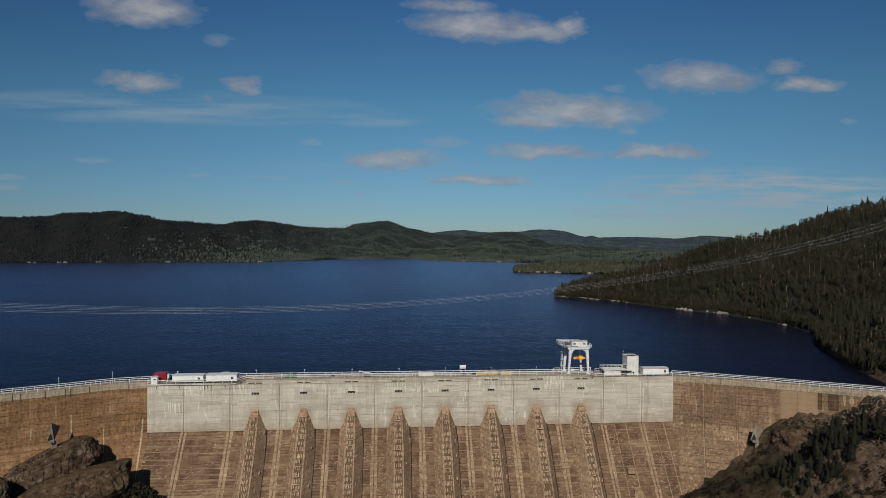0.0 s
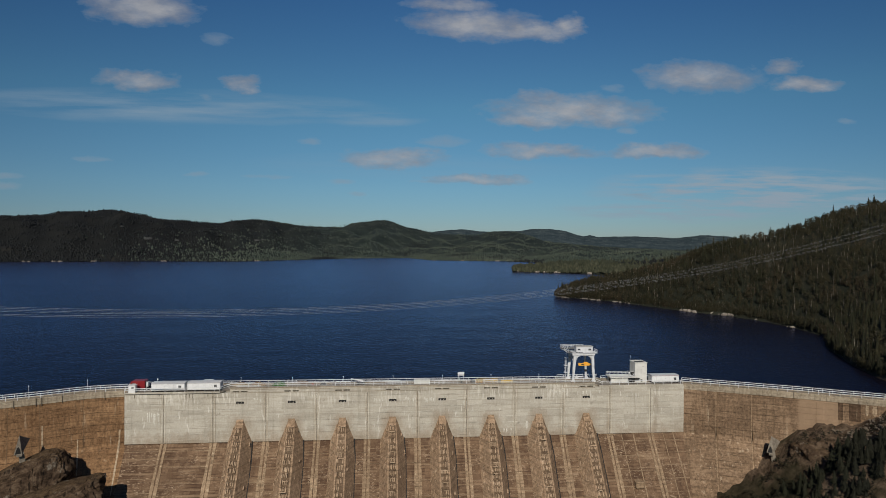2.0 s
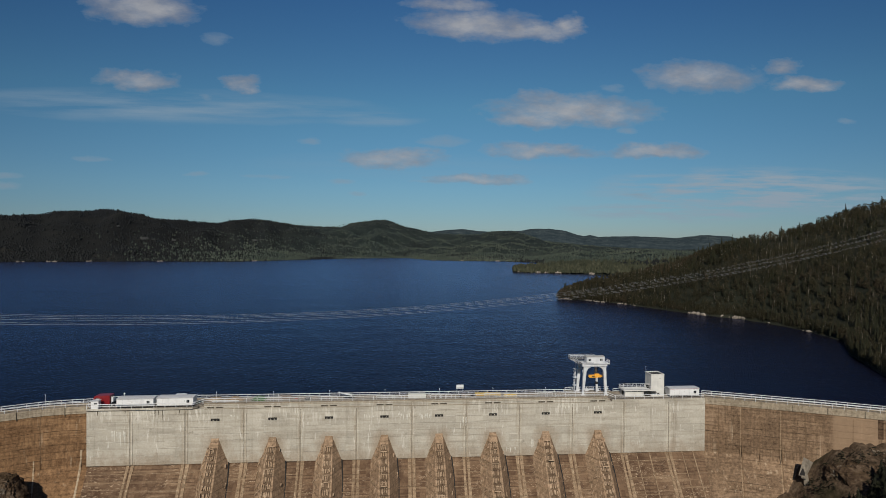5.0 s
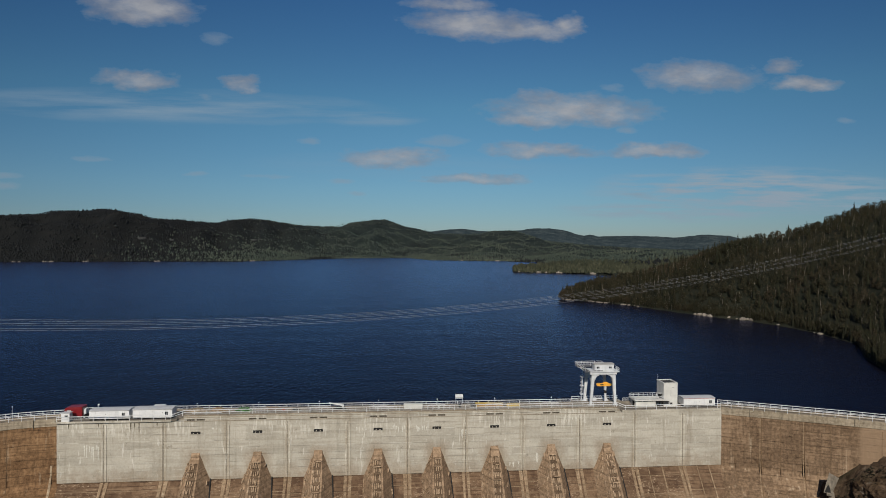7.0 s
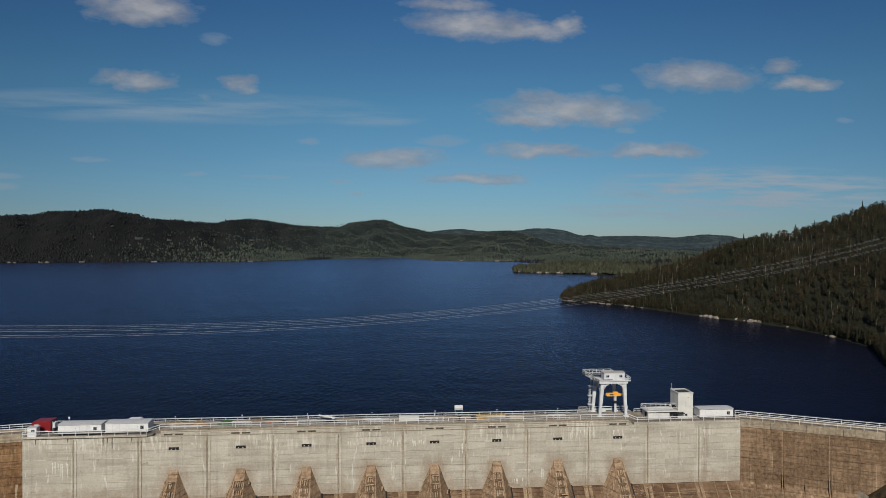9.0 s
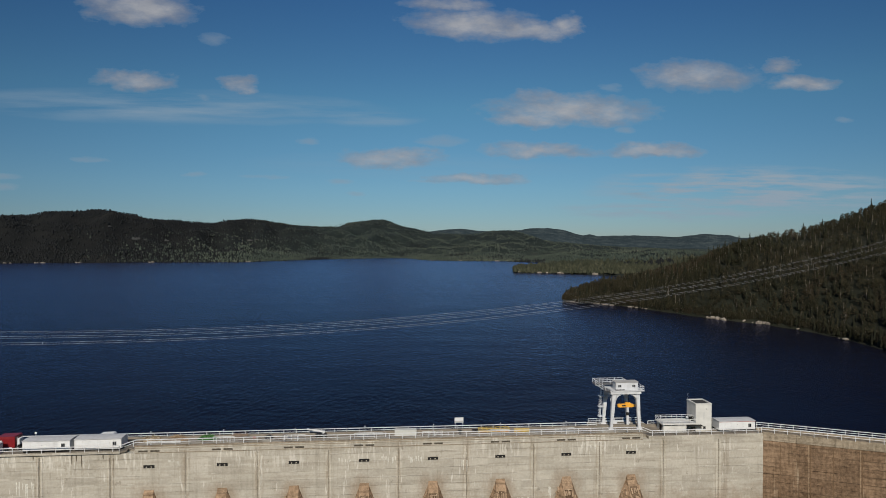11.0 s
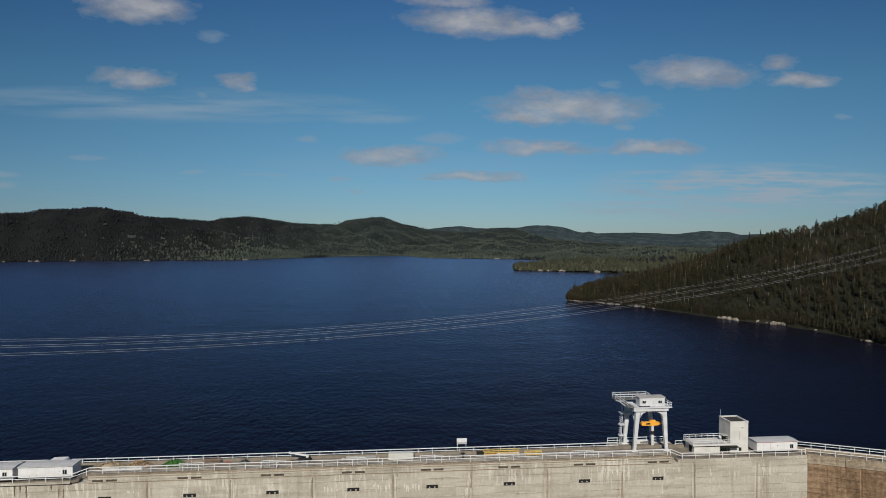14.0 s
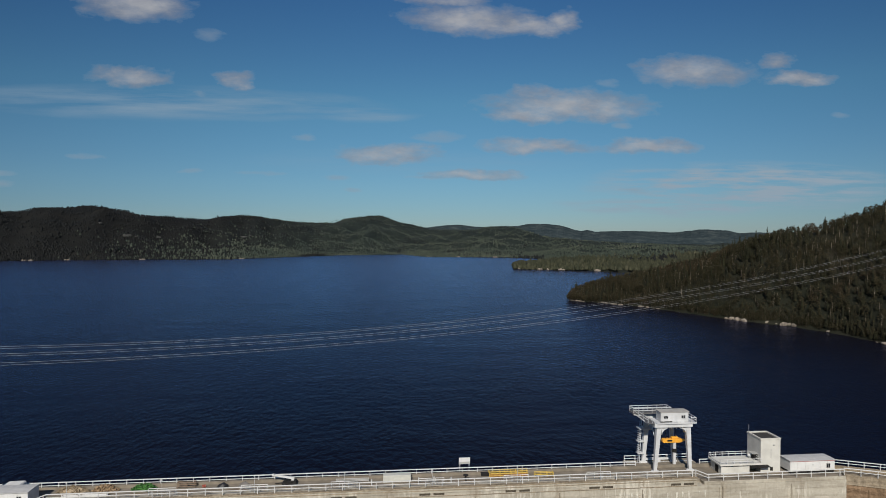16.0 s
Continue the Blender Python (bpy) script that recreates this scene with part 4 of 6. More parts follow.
part("outlet_block", boxed(101.4, 103.6, -9.0, -7.0, -21.6, -19.9, bevel=0.15), JOINT, dam, "pale concrete outlet block")
part("outlet_block", taper_block(102.3, 105.6, -11.2, -24.6), JOINT, dam, "slanting concrete stub wall")

SHADEBROWN = plain("shadow_dark_vent", (0.07, 0.058, 0.042), 0.95, vary=0.3)
# drain slots and ventilation recesses: flat dark plates on the face, their inner shade painted
for xc in PIERS:
    slot = part("drain_slot", boxed(xc - 0.98, xc + 0.98, -0.012, 0.03, -0.30, 0.26), DARK, dam, "dark horizontal drain slot")
    part("slot_bar", boxed(xc - 0.55, xc - 0.35, -0.05, 0.02, -0.2, -0.02), LIGHT, slot)
    part("slot_bar", boxed(xc + 0.30, xc + 0.52, -0.05, 0.02, -0.2, -0.02), LIGHT, slot)
    part("slot_sill", boxed(xc - 1.1, xc + 1.05, -0.06, 0.02, -0.42, -0.31), LIGHT, slot)
    for dx in (-1.05, 1.05):
        part("vent_recess", boxed(xc + dx - 0.82, xc + dx + 0.82, -0.042, 0.03, 2.66, 2.98), SHADEBROWN, dam, "flat dark plate painted as a shaded vent recess")

# crest: deck between the rails, wider and lower platforms at both ends
crest = thing("deck", "worn grey-brown concrete roadway along the dam crest", "dam crest", kind="structure")


def slab(points, z0, z1):
    bm = bmesh.new()
    lo = [bm.verts.new((x, y, z0)) for x, y in points]
    hi = [bm.verts.new((x, y, z1)) for x, y in points]
    bm.faces.new(hi)
    bm.faces.new(lo[::-1])
    n = len(points)
    for k in range(n):
        bm.faces.new((lo[k], lo[(k + 1) % n], hi[(k + 1) % n], hi[k]))
    bmesh.ops.recalc_face_normals(bm, faces=bm.faces)
    return bm


part("roadway", slab([(-2.6, 1.42), (93.4, 1.42), (94.6, 1.42), (94.6, 6.9), (-4.4, 6.9), (-4.4, 1.42)], 2.5, DECK), DECKM, crest)
part("edge_beam", boxed(-2.5, 93.4, -0.03, 1.42, 2.5, WALK), LIGHT, crest, "raised concrete walkway along the downstream edge")
for z, h, mat in ((3.36, 0.05, BEAM), (3.08, 0.035, LIGHT), (2.52, 0.05, BEAM)):
    part("string_course", boxed(-2.45, 93.35, -0.075, 0.0, z - h, z + h), mat, crest)
part("coping", boxed(-2.55, 93.45, -0.09, 0.5, WALK - 0.16, WALK + 0.03), BEAM, crest)
part("platform", slab([(X0, -0.24), (-5.0, -0.24), (-4.0, 0.2), (-4.42, 6.9), (X0, 6.9)], 2.70, PLAT), DECKM, crest)
part("platform_edge", boxed(X0, -5.0, -0.36, -0.24, 2.62, PLAT + 0.06, bevel=0.02), LIGHT, crest)
part("platform_edge", boxed(94.7, X1, 0.13, 0.25, 2.5, PLAT + 0.06, bevel=0.02), LIGHT, crest)
part("platform", slab([(94.62, 0.3), (95.2, 0.25), (X1, 0.25), (X1, 6.9), (94.62, 6.9)], 2.55, PLAT), DECKM, crest)
part("crane_platform", slab([(85.5, 6.95), (97.5, 6.95), (97.5, 9.9), (85.5, 9.9)], 2.4, DECK - 0.02), DECKM, crest)
part("rear_curb", boxed(X0, X1, 6.12, 6.6, 2.52, 3.46), DECKM, crest, "low worn concrete parapet under the lake railing")
for y, xa, xb in ((4.6, 60, 94.5), (8.7, 85.6, 97.4)):
    part("crane_track", boxed(xa, xb, y - 0.07, y + 0.07, DECK - 0.06, DECK + 0.05), GALV, crest, "steel crane track")
hatch_me = mesh_of("hatch_cover", boxed(-1.3, 1.3, -0.6, 0.6, 0, 0.05, bevel=0.02))
hatch_me.materials.append(plain("rusty_cover", (0.16, 0.12, 0.085), 0.8, vary=0.3))
for k in range(13):
    part("hatch_cover", hatch_me, None, crest).matrix_basis = pose(2 + 6.9 * k, 3.3, DECK)


# ---- rails ----
def along(line, spacing):
    """Points at even spacing along a line of 3D points."""
    pts = [Vector(p) for p in line]
    out, left = [pts[0]], spacing
    for a, b in zip(pts, pts[1:]):
        d, done = (b - a).length, 0.0
        while d - done >= left:
            done += left
            out.append(a.lerp(b, done / d))
            left = spacing
        left -= d - done
    if (out[-1] - pts[-1]).length > spacing * 0.4:
        out.append(pts[-1])
    return out


post_me = mesh_of("post", boxed(-0.05, 0.05, -0.05, 0.05, -0.05, 1.08, bevel=0.015))
post_me.materials.append(WHITE)


def bar_along(line, dz, w, h):
    rows = []
    pts = [Vector(p) for p in line]
    for k, p in enumerate(pts):
        t = (pts[min(k + 1, len(pts) - 1)] - pts[max(k - 1, 0)])
        n = Vector((t.y, -t.x, 0)).normalized() * (w / 2)
        z = p.z + dz
        rows.append([(p.x + n.x, p.y + n.y, z - h / 2), (p.x - n.x, p.y - n.y, z - h / 2), (p.x - n.x, p.y - n.y, z + h / 2), (p.x + n.x, p.y + n.y, z + h / 2)])
    return loft(bmesh.new(), rows)


def guard_rail(line, label, spacing=2.45):
    rail = thing("guard_rail", label, "railing", group="crest railings")
    part("top_bar", bar_along(line, 1.06, 0.11, 0.12), WHITE, rail)
    part("middle_bar", bar_along(line, 0.60, 0.07, 0.085), WHITE, rail)
    for p in along(line, spacing):
        part("post", post_me, None, rail).matrix_basis = Matrix.Translation(p)
    return rail


guard_rail([(X0 + 0.1, -0.16, PLAT), (-5.1, -0.16, PLAT)], "white steel railing at the edge of the wide platform with trailers")
guard_rail([(-5.1, -0.16, PLAT), (-2.4, 0.22, WALK), (93.3, 0.22, WALK)], "long white steel railing along the downstream edge of the crest")
guard_rail([(93.3, 0.22, WALK), (95.3, 0.45, PLAT), (X1 - 0.1, 0.45, PLAT)], "white steel railing at the edge of the platform by the tower")
guard_rail([(X0, 6.3, 3.1), (86.2, 6.3, 3.1)], "long white steel railing along the lake edge of the crest")
guard_rail([(97.2, 6.3, 3.1), (X1, 6.3, 3.1)], "white steel railing along the lake edge behind the tower")
guard_rail([(85.7, 9.8, 2.78), (97.3, 9.8, 2.78)], "white steel railing round the crane platform", 1.9)
for line, side in ((LEFT[::-1], -1), (RIGHT, 1)):
    for off, word in ((0.2, "downstream"), (-6.1, "lake")):
        pts = []
        for k, p in enumerate(line):
            t = (line[min(k + 1, len(line) - 1)] - line[max(k - 1, 0)]).normalized()
            pts.append((p.x + t.y * off, p.y - t.x * off, 3.12 if off > 0 else 2.3))
        guard_rail(pts, f"white steel railing on the {word} edge of the curved wing", 2.3)

# short barrier frames at the gate shafts
for k, xc in enumerate(PIERS[1:7]):
    frame_rail = thing("shaft_barrier", "small white tube barrier standing beside a gate shaft", "barrier", (xc, 1.05, WALK), "gate shaft barriers")
    part("top_tube", rod(bmesh.new(), (-1.9, 0, 1.0), (1.9, 0, 1.0), 0.05), WHITE, frame_rail)
    part("middle_tube", rod(bmesh.new(), (-1.9, 0, 0.5), (1.9, 0, 0.5), 0.035), WHITE, frame_rail)
    for x in (-1.9, -0.65, 0.65, 1.9):
        part("leg", rod(bmesh.new(), (x, 0, 0), (x, 0, 1.0), 0.045), WHITE, frame_rail)


# lamp posts on the crest
def lamp_post(x, y, z, h=2.9):
    lamp = thing("lamp_post", "slim grey lamp post with a small head at the railing", "lamp post", (x, y, z), "crest lamp posts")
    part("base", rod(bmesh.new(), (0, 0, 0), (0, 0, 0.12), 0.11), GALV, lamp)
    part("pole", rod(bmesh.new(), (0, 0, 0.1), (0, 0, h), 0.04, 0.03), GALV, lamp)
    head = bmesh.new()
    rod(head, (0, 0, h), (0, 0, h + 0.20), 0.10, 0.07, 8)
    part("head", head, WHITE, lamp)


for xc in PIERS[:7]:
    lamp_post(xc + 0.1, 0.6, WALK, 2.3)
for k in (6, 10, 14, 18):
    p, q = LEFT[min(k - 3, len(LEFT) - 2)], LEFT[min(k - 2, len(LEFT) - 1)]
    t = (q - p).normalized()
    lamp_post(p.x + t.y * 0.4, p.y - t.x * 0.4 + 0.2, 3.12)


# joints and lime streaks down the wing walls, drain pipes on their crest beams
def wing_point(line, x):
    for p, q in zip(line, line[1:]):
        if min(p.x, q.x) <= x <= max(p.x, q.x) and abs(q.x - p.x) > 1e-6:
            return p.lerp(q, (x - p.x) / (q.x - p.x)), (q - p).normalized()
    return line[0], (line[1] - line[0]).normalized()


def wing_strip(line, start, x, z0, z1, w, mat, name, owner, proud=0.05, even=False):
    p, t = wing_point(line, x)
    t = t if t.x > 0 else -t
    n = Vector((t.y, -t.x))
    rows = []
    for k in range(7):
        z = z1 + (z0 - z1) * k / 6
        off = float(np.interp(z, (-48.1, -10.1, -4.0, 1.6), (start + SLOPE * 38, start, start * 0.4, 0.0)))
        wk = w if even else w * (1.0, 0.7, 1.1, 0.8, 1.0, 0.6, 0.3)[k]
        rows.append([(p.x + n.x * o + t.x * a, p.y + n.y * o + t.y * a, z) for a, o in ((-wk, off - 0.3), (wk, off - 0.3), (wk, off + proud), (-wk, off + proud))])
    part(name, loft(bmesh.new(), rows), mat, owner)


wings = [o for o in bpy.context.scene.objects if o.name.startswith("wall_wing")]
wings.sort(key=lambda o: o.name)
west, east = wings[0], wings[1]
LIME = concrete_brown("lime_streak", (0.26, 0.18, 0.11), (0.36, 0.27, 0.175), (0.46, 0.37, 0.26), 3.0, 0.5)
SEAM = plain("soiled_seam", (0.13, 0.08, 0.042), 0.95, vary=0.3)
for x, z1, z0, w in ((-45.8, -3.6, -9.5, 0.17), (-39.3, -8.0, -15.5, 0.15), (-30.0, -6.5, -20.0, 0.22), (-53.5, -6.0, -8.5, 0.12)):
    wing_strip(LEFT, 1.65, x, z0, z1, w, LIME, "lime_streak", west)
for x in (-46.3, -38.2, -52.0, -60.5, -69.0):
    wing_strip(LEFT, 1.65, x, -22.0, 1.5, 0.06, SEAM, "joint_groove", west, 0.03)
for x in (126.0, 133.8):
    wing_strip(RIGHT, 0.30, x, -24.0, 1.4, 0.10, JOINT, "joint_strip", east)
    wing_strip(RIGHT, 0.30, x + 0.3, -24.0, 1.4, 0.07, SEAM, "joint_groove", east, 0.04)
for x in (121.5, 129.8, 138.5, 147.0, 155.5):
    wing_strip(RIGHT, 0.30, x, -14.0, 1.0, 0.05, SEAM, "joint_groove", east, 0.03)
for line, owner, xs in ((LEFT, west, (-33.6, -42.2, -45.9, -46.9, -50.9, -55.5, -57.0, -64.0)), (RIGHT, east, (124.0, 130.0, 136.0, 142.5, 149.0, 155.0, 161.0))):
    for k, x in enumerate(xs):
        p, t = wing_point(line, x)
        t = t if t.x > 0 else -t
        n = Vector((t.y, -t.x)) * 0.19
        bm = rod(bmesh.new(), (p.x + n.x, p.y + n.y, 1.2 if owner is west else 1.6), (p.x + n.x, p.y + n.y, 3.1), 0.09 if owner is west else 0.04, sides=6)
        part("drain_pipe" if owner is west else "beam_joint", bm, SHADEBROWN, owner)

BAYSTAIN = concrete_brown("soot_stained_concrete", (0.050, 0.030, 0.018), (0.075, 0.046, 0.028), (0.13, 0.084, 0.052), 1.5, 0.3, 0.3)
# soot-dark stained bays near the far end of the eastern wing
for x, w in ((151.6, 0.55), (154.3, 1.25)):
    wing_strip(RIGHT, 0.30, x, -2.9, 1.45, w, BAYSTAIN, "stained_bay", east, 0.02, True)
for x, w in ((156.6, 0.35), (158.0, 0.5)):
    wing_strip(RIGHT, 0.30, x, -1.2, 1.3, w, LIME, "lime_streak", east, 0.03)


# ---- gantry crane ----
CRANEM = plain("crane_white_paint", (0.54, 0.55, 0.56), 0.5, vary=0.14, scale=0.8)
ORANGE = plain("orange_paint", (0.74, 0.35, 0.04), 0.5, vary=0.12)
GLASS = plain("dark_window_glass", (0.015, 0.018, 0.022), 0.08, vary=0.05, spec=0.6)
GRATE = plain("dark_grating", (0.10, 0.10, 0.10), 0.7, vary=0.2)
ROOFM = plain("grey_roofing", (0.34, 0.33, 0.31), 0.85, vary=0.15)


def taper(bm, a, b, wa, wb, da, db):
    """A straight box leg from a to b; its width and depth change on the way."""
    rows = []
    for p, w, d in ((a, wa, da), (b, wb, db)):
        rows.append([(p[0] - w / 2, p[1] - d / 2, p[2]), (p[0] + w / 2, p[1] - d / 2, p[2]), (p[0] + w / 2, p[1] + d / 2, p[2]), (p[0] - w / 2, p[1] + d / 2, p[2])])
    return loft(bm, rows)


def gantry_crane():
    crane = thing("gantry_crane", "white steel gantry crane straddling the dam crest", "crane", (0, 0, 0))
    for x, y, w in ((88.45, 4.0, 1.0), (94.4, 4.0, 1.0), (88.3, 8.1, 1.05), (93.6, 8.1, 0.8)):
        foot = 3.4
        tx = x + (0.55 if x < 91 else -0.45)
        leg = part("leg", taper(bmesh.new(), (x, y, foot + 0.45), (tx, y, 10.7), w * 0.50, w * 0.80, 0.45, 0.7), CRANEM, crane)
        part("bogie", boxed(x - 0.6, x + 0.6, y - 0.25, y + 0.25, foot + 0.05, foot + 0.48, bevel=0.06), CRANEM, leg)
        for dx in (-0.45, 0.45):
            part("wheel", rod(bmesh.new(), (x + dx, y - 0.16, foot + 0.24), (x + dx, y + 0.16, foot + 0.24), 0.22, sides=12), DARK, leg)
    for y in (4.0, 8.1):
        part("cross_beam", boxed(88.2, 94.6, y - 0.5, y + 0.5, 10.85, 11.45, bevel=0.04), CRANEM, crane)
        # curved haunches in the corners of the portal
        for x, s in ((89.42, 1), (93.5, -1)):
            bm = bmesh.new()
            rows = []
            for yy in (y - 0.45, y + 0.45):
                pts = [(x, yy, 10.66), (x, yy, 9.65)]
                for a in (15, 35, 55, 75):
                    r = 1.0
                    pts.append((x + s * (r - r * math.cos(math.radians(a))), yy, 9.66 + r * math.sin(math.radians(a))))
                pts.append((x + s * 1.0, yy, 10.67))
                rows.append(pts)
            loft(bm, rows)
            part("haunch", bm, CRANEM, crane)
    for x in (88.7, 94.1):
        part("side_beam", boxed(x - 0.45, x + 0.45, 4.4, 7.7, 10.65, 11.4), CRANEM, crane)
    part("sill_beam", boxed(88.4, 94.2, 8.55, 8.85, 3.8, 4.1), CRANEM, crane)
    part("machinery_floor", boxed(88.5, 95.2, 3.3, 6.4, 11.45, 11.6), CRANEM, crane, "grey chequered machinery floor")
    house = part("machinery_house", boxed(89.3, 94.0, 3.75, 5.5, 11.62, 13.2, bevel=0.05), CRANEM, crane, "white panelled machinery house")
    part("roof", boxed(89.2, 94.1, 3.66, 5.6, 13.2, 13.30), ROOFM, house)
    for x in (89.8, 92.75):
        win = part("window", boxed(x - 0.05, x + 0.72, 3.70, 3.74, 12.2, 12.75), CRANEM, house)
        for dx in (0.02, 0.36):
            part("pane", boxed(x + dx, x + dx + 0.28, 3.68, 3.72, 12.26, 12.69), GLASS, win)
    part("louvre", boxed(89.2, 91.2, 3.70, 3.745, 11.66, 11.80), DARK, house)
    # rear cantilever with walkway
    part("jib", boxed(86.2, 92.9, 7.3, 9.1, 11.95, 12.2), GRATE, crane, "dark steel grating")
    for y in (7.4, 9.0):
        part("jib_brace", rod(bmesh.new(), (86.3, y, 12.0), (89.4, y, 11.0), 0.16, sides=4), CRANEM, crane)
    for x in (86.3, 87.9, 89.5, 91.1, 92.8):
        for y in (7.35, 9.05):
            part("jib_post", rod(bmesh.new(), (x, y, 12.2), (x, y, 12.95), 0.05), CRANEM, crane)
    for y in (7.35, 9.05):
        for z in (12.58, 12.95):
            part("jib_rail", rod(bmesh.new(), (86.3, y, z), (92.8, y, z), 0.05), CRANEM, crane)
    for x in (86.3, 92.8):
        part("jib_rail", rod(bmesh.new(), (x, 7.35, 12.95), (x, 9.05, 12.95), 0.05), CRANEM, crane)
    # walkway along the lake-to-valley side, with its rail and slanting truss
    part("side_walkway", boxed(87.0, 88.1, 3.4, 7.3, 11.6, 11.7), GRATE, crane)
    for y in (3.5, 5.3, 7.2):
        part("walkway_post", rod(bmesh.new(), (87.05, y, 11.7), (87.05, y, 12.55), 0.045), CRANEM, crane)
    for z in (12.15, 12.55):
        part("walkway_rail", rod(bmesh.new(), (87.05, 3.5, z), (86.35, 9.05, z + 0.4), 0.05), CRANEM, crane)
    part("walkway_truss", rod(bmesh.new(), (87.2, 3.6, 11.5), (86.6, 9.0, 12.0), 0.14, sides=4), CRANEM, crane)
    for y in (4.6, 6.4, 8.0):
        part("truss_strut", rod(bmesh.new(), (87.4, y, 11.55), (88.5, y, 10.9), 0.07, sides=4), CRANEM, crane)
    # side balcony
    for x in (94.4, 95.1):
        for y in (3.4, 5.0):
            part("balcony_post", rod(bmesh.new(), (x, y, 11.55), (x, y, 12.4), 0.045), CRANEM, crane)
    for z in (12.0, 12.4):
        part("balcony_rail", rod(bmesh.new(), (95.1, 3.4, z), (95.1, 6.0, z), 0.045), CRANEM, crane)
        part("balcony_rail", rod(bmesh.new(), (94.2, 3.4, z), (95.1, 3.4, z), 0.045), CRANEM, crane)
    # caged ladder on the rear leg
    ladder = part("ladder", rod(bmesh.new(), (87.5, 7.8, 3.6), (87.9, 7.8, 11.4), 0.06), CRANEM, crane)
    part("ladder_rail", rod(bmesh.new(), (87.5, 8.4, 3.6), (87.9, 8.4, 11.4), 0.06), CRANEM, ladder)
    for k in range(20):
        z = 4.0 + k * 0.38
        part("rung", rod(bmesh.new(), (87.52 + k * 0.0195, 7.8, z), (87.52 + k * 0.0195, 8.4, z), 0.035, sides=4), CRANEM, ladder)
    for z in (5.2, 7.2):
        part("landing", boxed(87.2, 88.3, 7.6, 8.6, z, z + 0.12), CRANEM, ladder)
    part("landing", boxed(87.3, 89.6, 7.2, 8.6, 9.4, 9.55), CRANEM, ladder)
    for z in (5.6, 5.95, 6.3, 6.65, 7.6, 7.95, 8.3, 8.65, 9.0):
        hoop, rows = bmesh.new(), []
        x0 = 87.5 + (z - 3.6) * 0.0513
        for k in range(7):
            a = math.pi * k / 6
            dx, dy = -math.sin(a), -math.cos(a)
            rows.append([(x0 + 0.40 * f * dx, 8.1 + 0.30 * f * dy, z + h) for f, h in ((0.93, -0.03), (1.07, -0.03), (1.07, 0.03), (0.93, 0.03))])
        loft(hoop, rows)
        part("cage_hoop", hoop, CRANEM, ladder)
    # wind bracing and stiffeners on the box beams
    for x in (88.7, 94.1):
        part("side_brace", rod(bmesh.new(), (x, 4.3, 8.6), (x, 5.9, 10.7), 0.10, sides=4), CRANEM, crane)
    for k in range(6):
        part("stiffener", boxed(89.0 + k * 0.95, 89.05 + k * 0.95, 3.47, 3.5, 10.7, 11.4), CRANEM, crane)
    for k in range(8):
        part("floor_post", rod(bmesh.new(), (87.7 + k * 0.94, 3.34, 11.6), (87.7 + k * 0.94, 3.34, 11.95), 0.025, sides=4), CRANEM, crane)
    # lifting beam on its ropes
    bm = bmesh.new()
    rows = []
    for x, h, d in ((90.6, 0.20, 0.25), (90.8, 0.32, 0.3), (93.6, 0.32, 0.3), (94.5, 0.12, 0.16)):
        rows.append([(x, 6 - d, 7.95 - h), (x, 6 + d, 7.95 - h), (x, 6 + d, 7.95 + h), (x, 6 - d, 7.95 + h)])
    loft(bm, rows)
    beam = part("lifting_beam", bm, ORANGE, crane, "orange lifting beam hanging in the portal")
    part("cut_out", boxed(91.4, 92.2, 5.66, 5.695, 7.85, 8.1), DARK, beam)
    for x in (91.2, 92.9):
        part("rope", rod(bmesh.new(), (x, 6, 8.2), (x, 6, 11.4), 0.04, sides=4), DARK, beam)
    part("hook_block", boxed(92.2, 93.3, 5.72, 6.28, 8.26, 8.55, bevel=0.05), ORANGE, beam)
    part("gate_stem", rod(bmesh.new(), (92.75, 6, 3.45), (92.75, 6, 7.6), 0.28, sides=10), CRANEM, crane)
    part("stem_collar", rod(bmesh.new(), (92.75, 6, 6.0), (92.75, 6, 6.6), 0.36, sides=10), DARK, crane)
    part("control_box", boxed(90.4, 91.3, 7.9, 8.4, 3.15, 4.3, bevel=0.04), CRANEM, crane)
    return crane


crane = gantry_crane()
crane.location, crane.scale = (0.25, 0.6, -0.63), (1, 1, 1.011)


# ---- tower, low building and trailers on the platforms ----
WALLW = plain("off_white_render", (0.55, 0.54, 0.50), 0.85, vary=0.10, scale=0.7, spec=0.2)
TRAILERW = plain("trailer_white_sheet", (0.62, 0.62, 0.61), 0.55, vary=0.09, scale=0.8)
TRIM = plain("grey_trim", (0.36, 0.36, 0.35), 0.6, vary=0.1)
SHINGLE = plain("trailer_roof_sheet", (0.44, 0.44, 0.44), 0.6, vary=0.1)

tower = thing("lift_tower", "pale square concrete tower standing at the platform edge", "tower", (0, 0, 0))
part("shaft", boxed(105.8, 109.2, 2.9, 6.6, PLAT, 8.45, bevel=0.04), WALLW, tower)
bm = bmesh.new()
for a in ((105.75, 109.25, 2.85, 3.1), (105.75, 109.25, 6.4, 6.65), (105.75, 106.0, 3.1, 6.4), (109.0, 109.25, 3.1, 6.4)):
    box(bm, *a, 8.45, 8.68)
part("parapet", bm, WALLW, tower)
part("roof", boxed(106.0, 109.0, 3.1, 6.4, 8.452, 8.50), plain("tar_roof", (0.035, 0.034, 0.033), 0.9), tower, "dark tarred roof")
part("antenna", rod(bmesh.new(), (105.95, 6.4, 8.6), (105.95, 6.4, 10.0), 0.025), GALV, tower)
part("wall_lamp", boxed(107.9, 108.2, 2.78, 2.9, 7.5, 7.65), TRIM, tower)
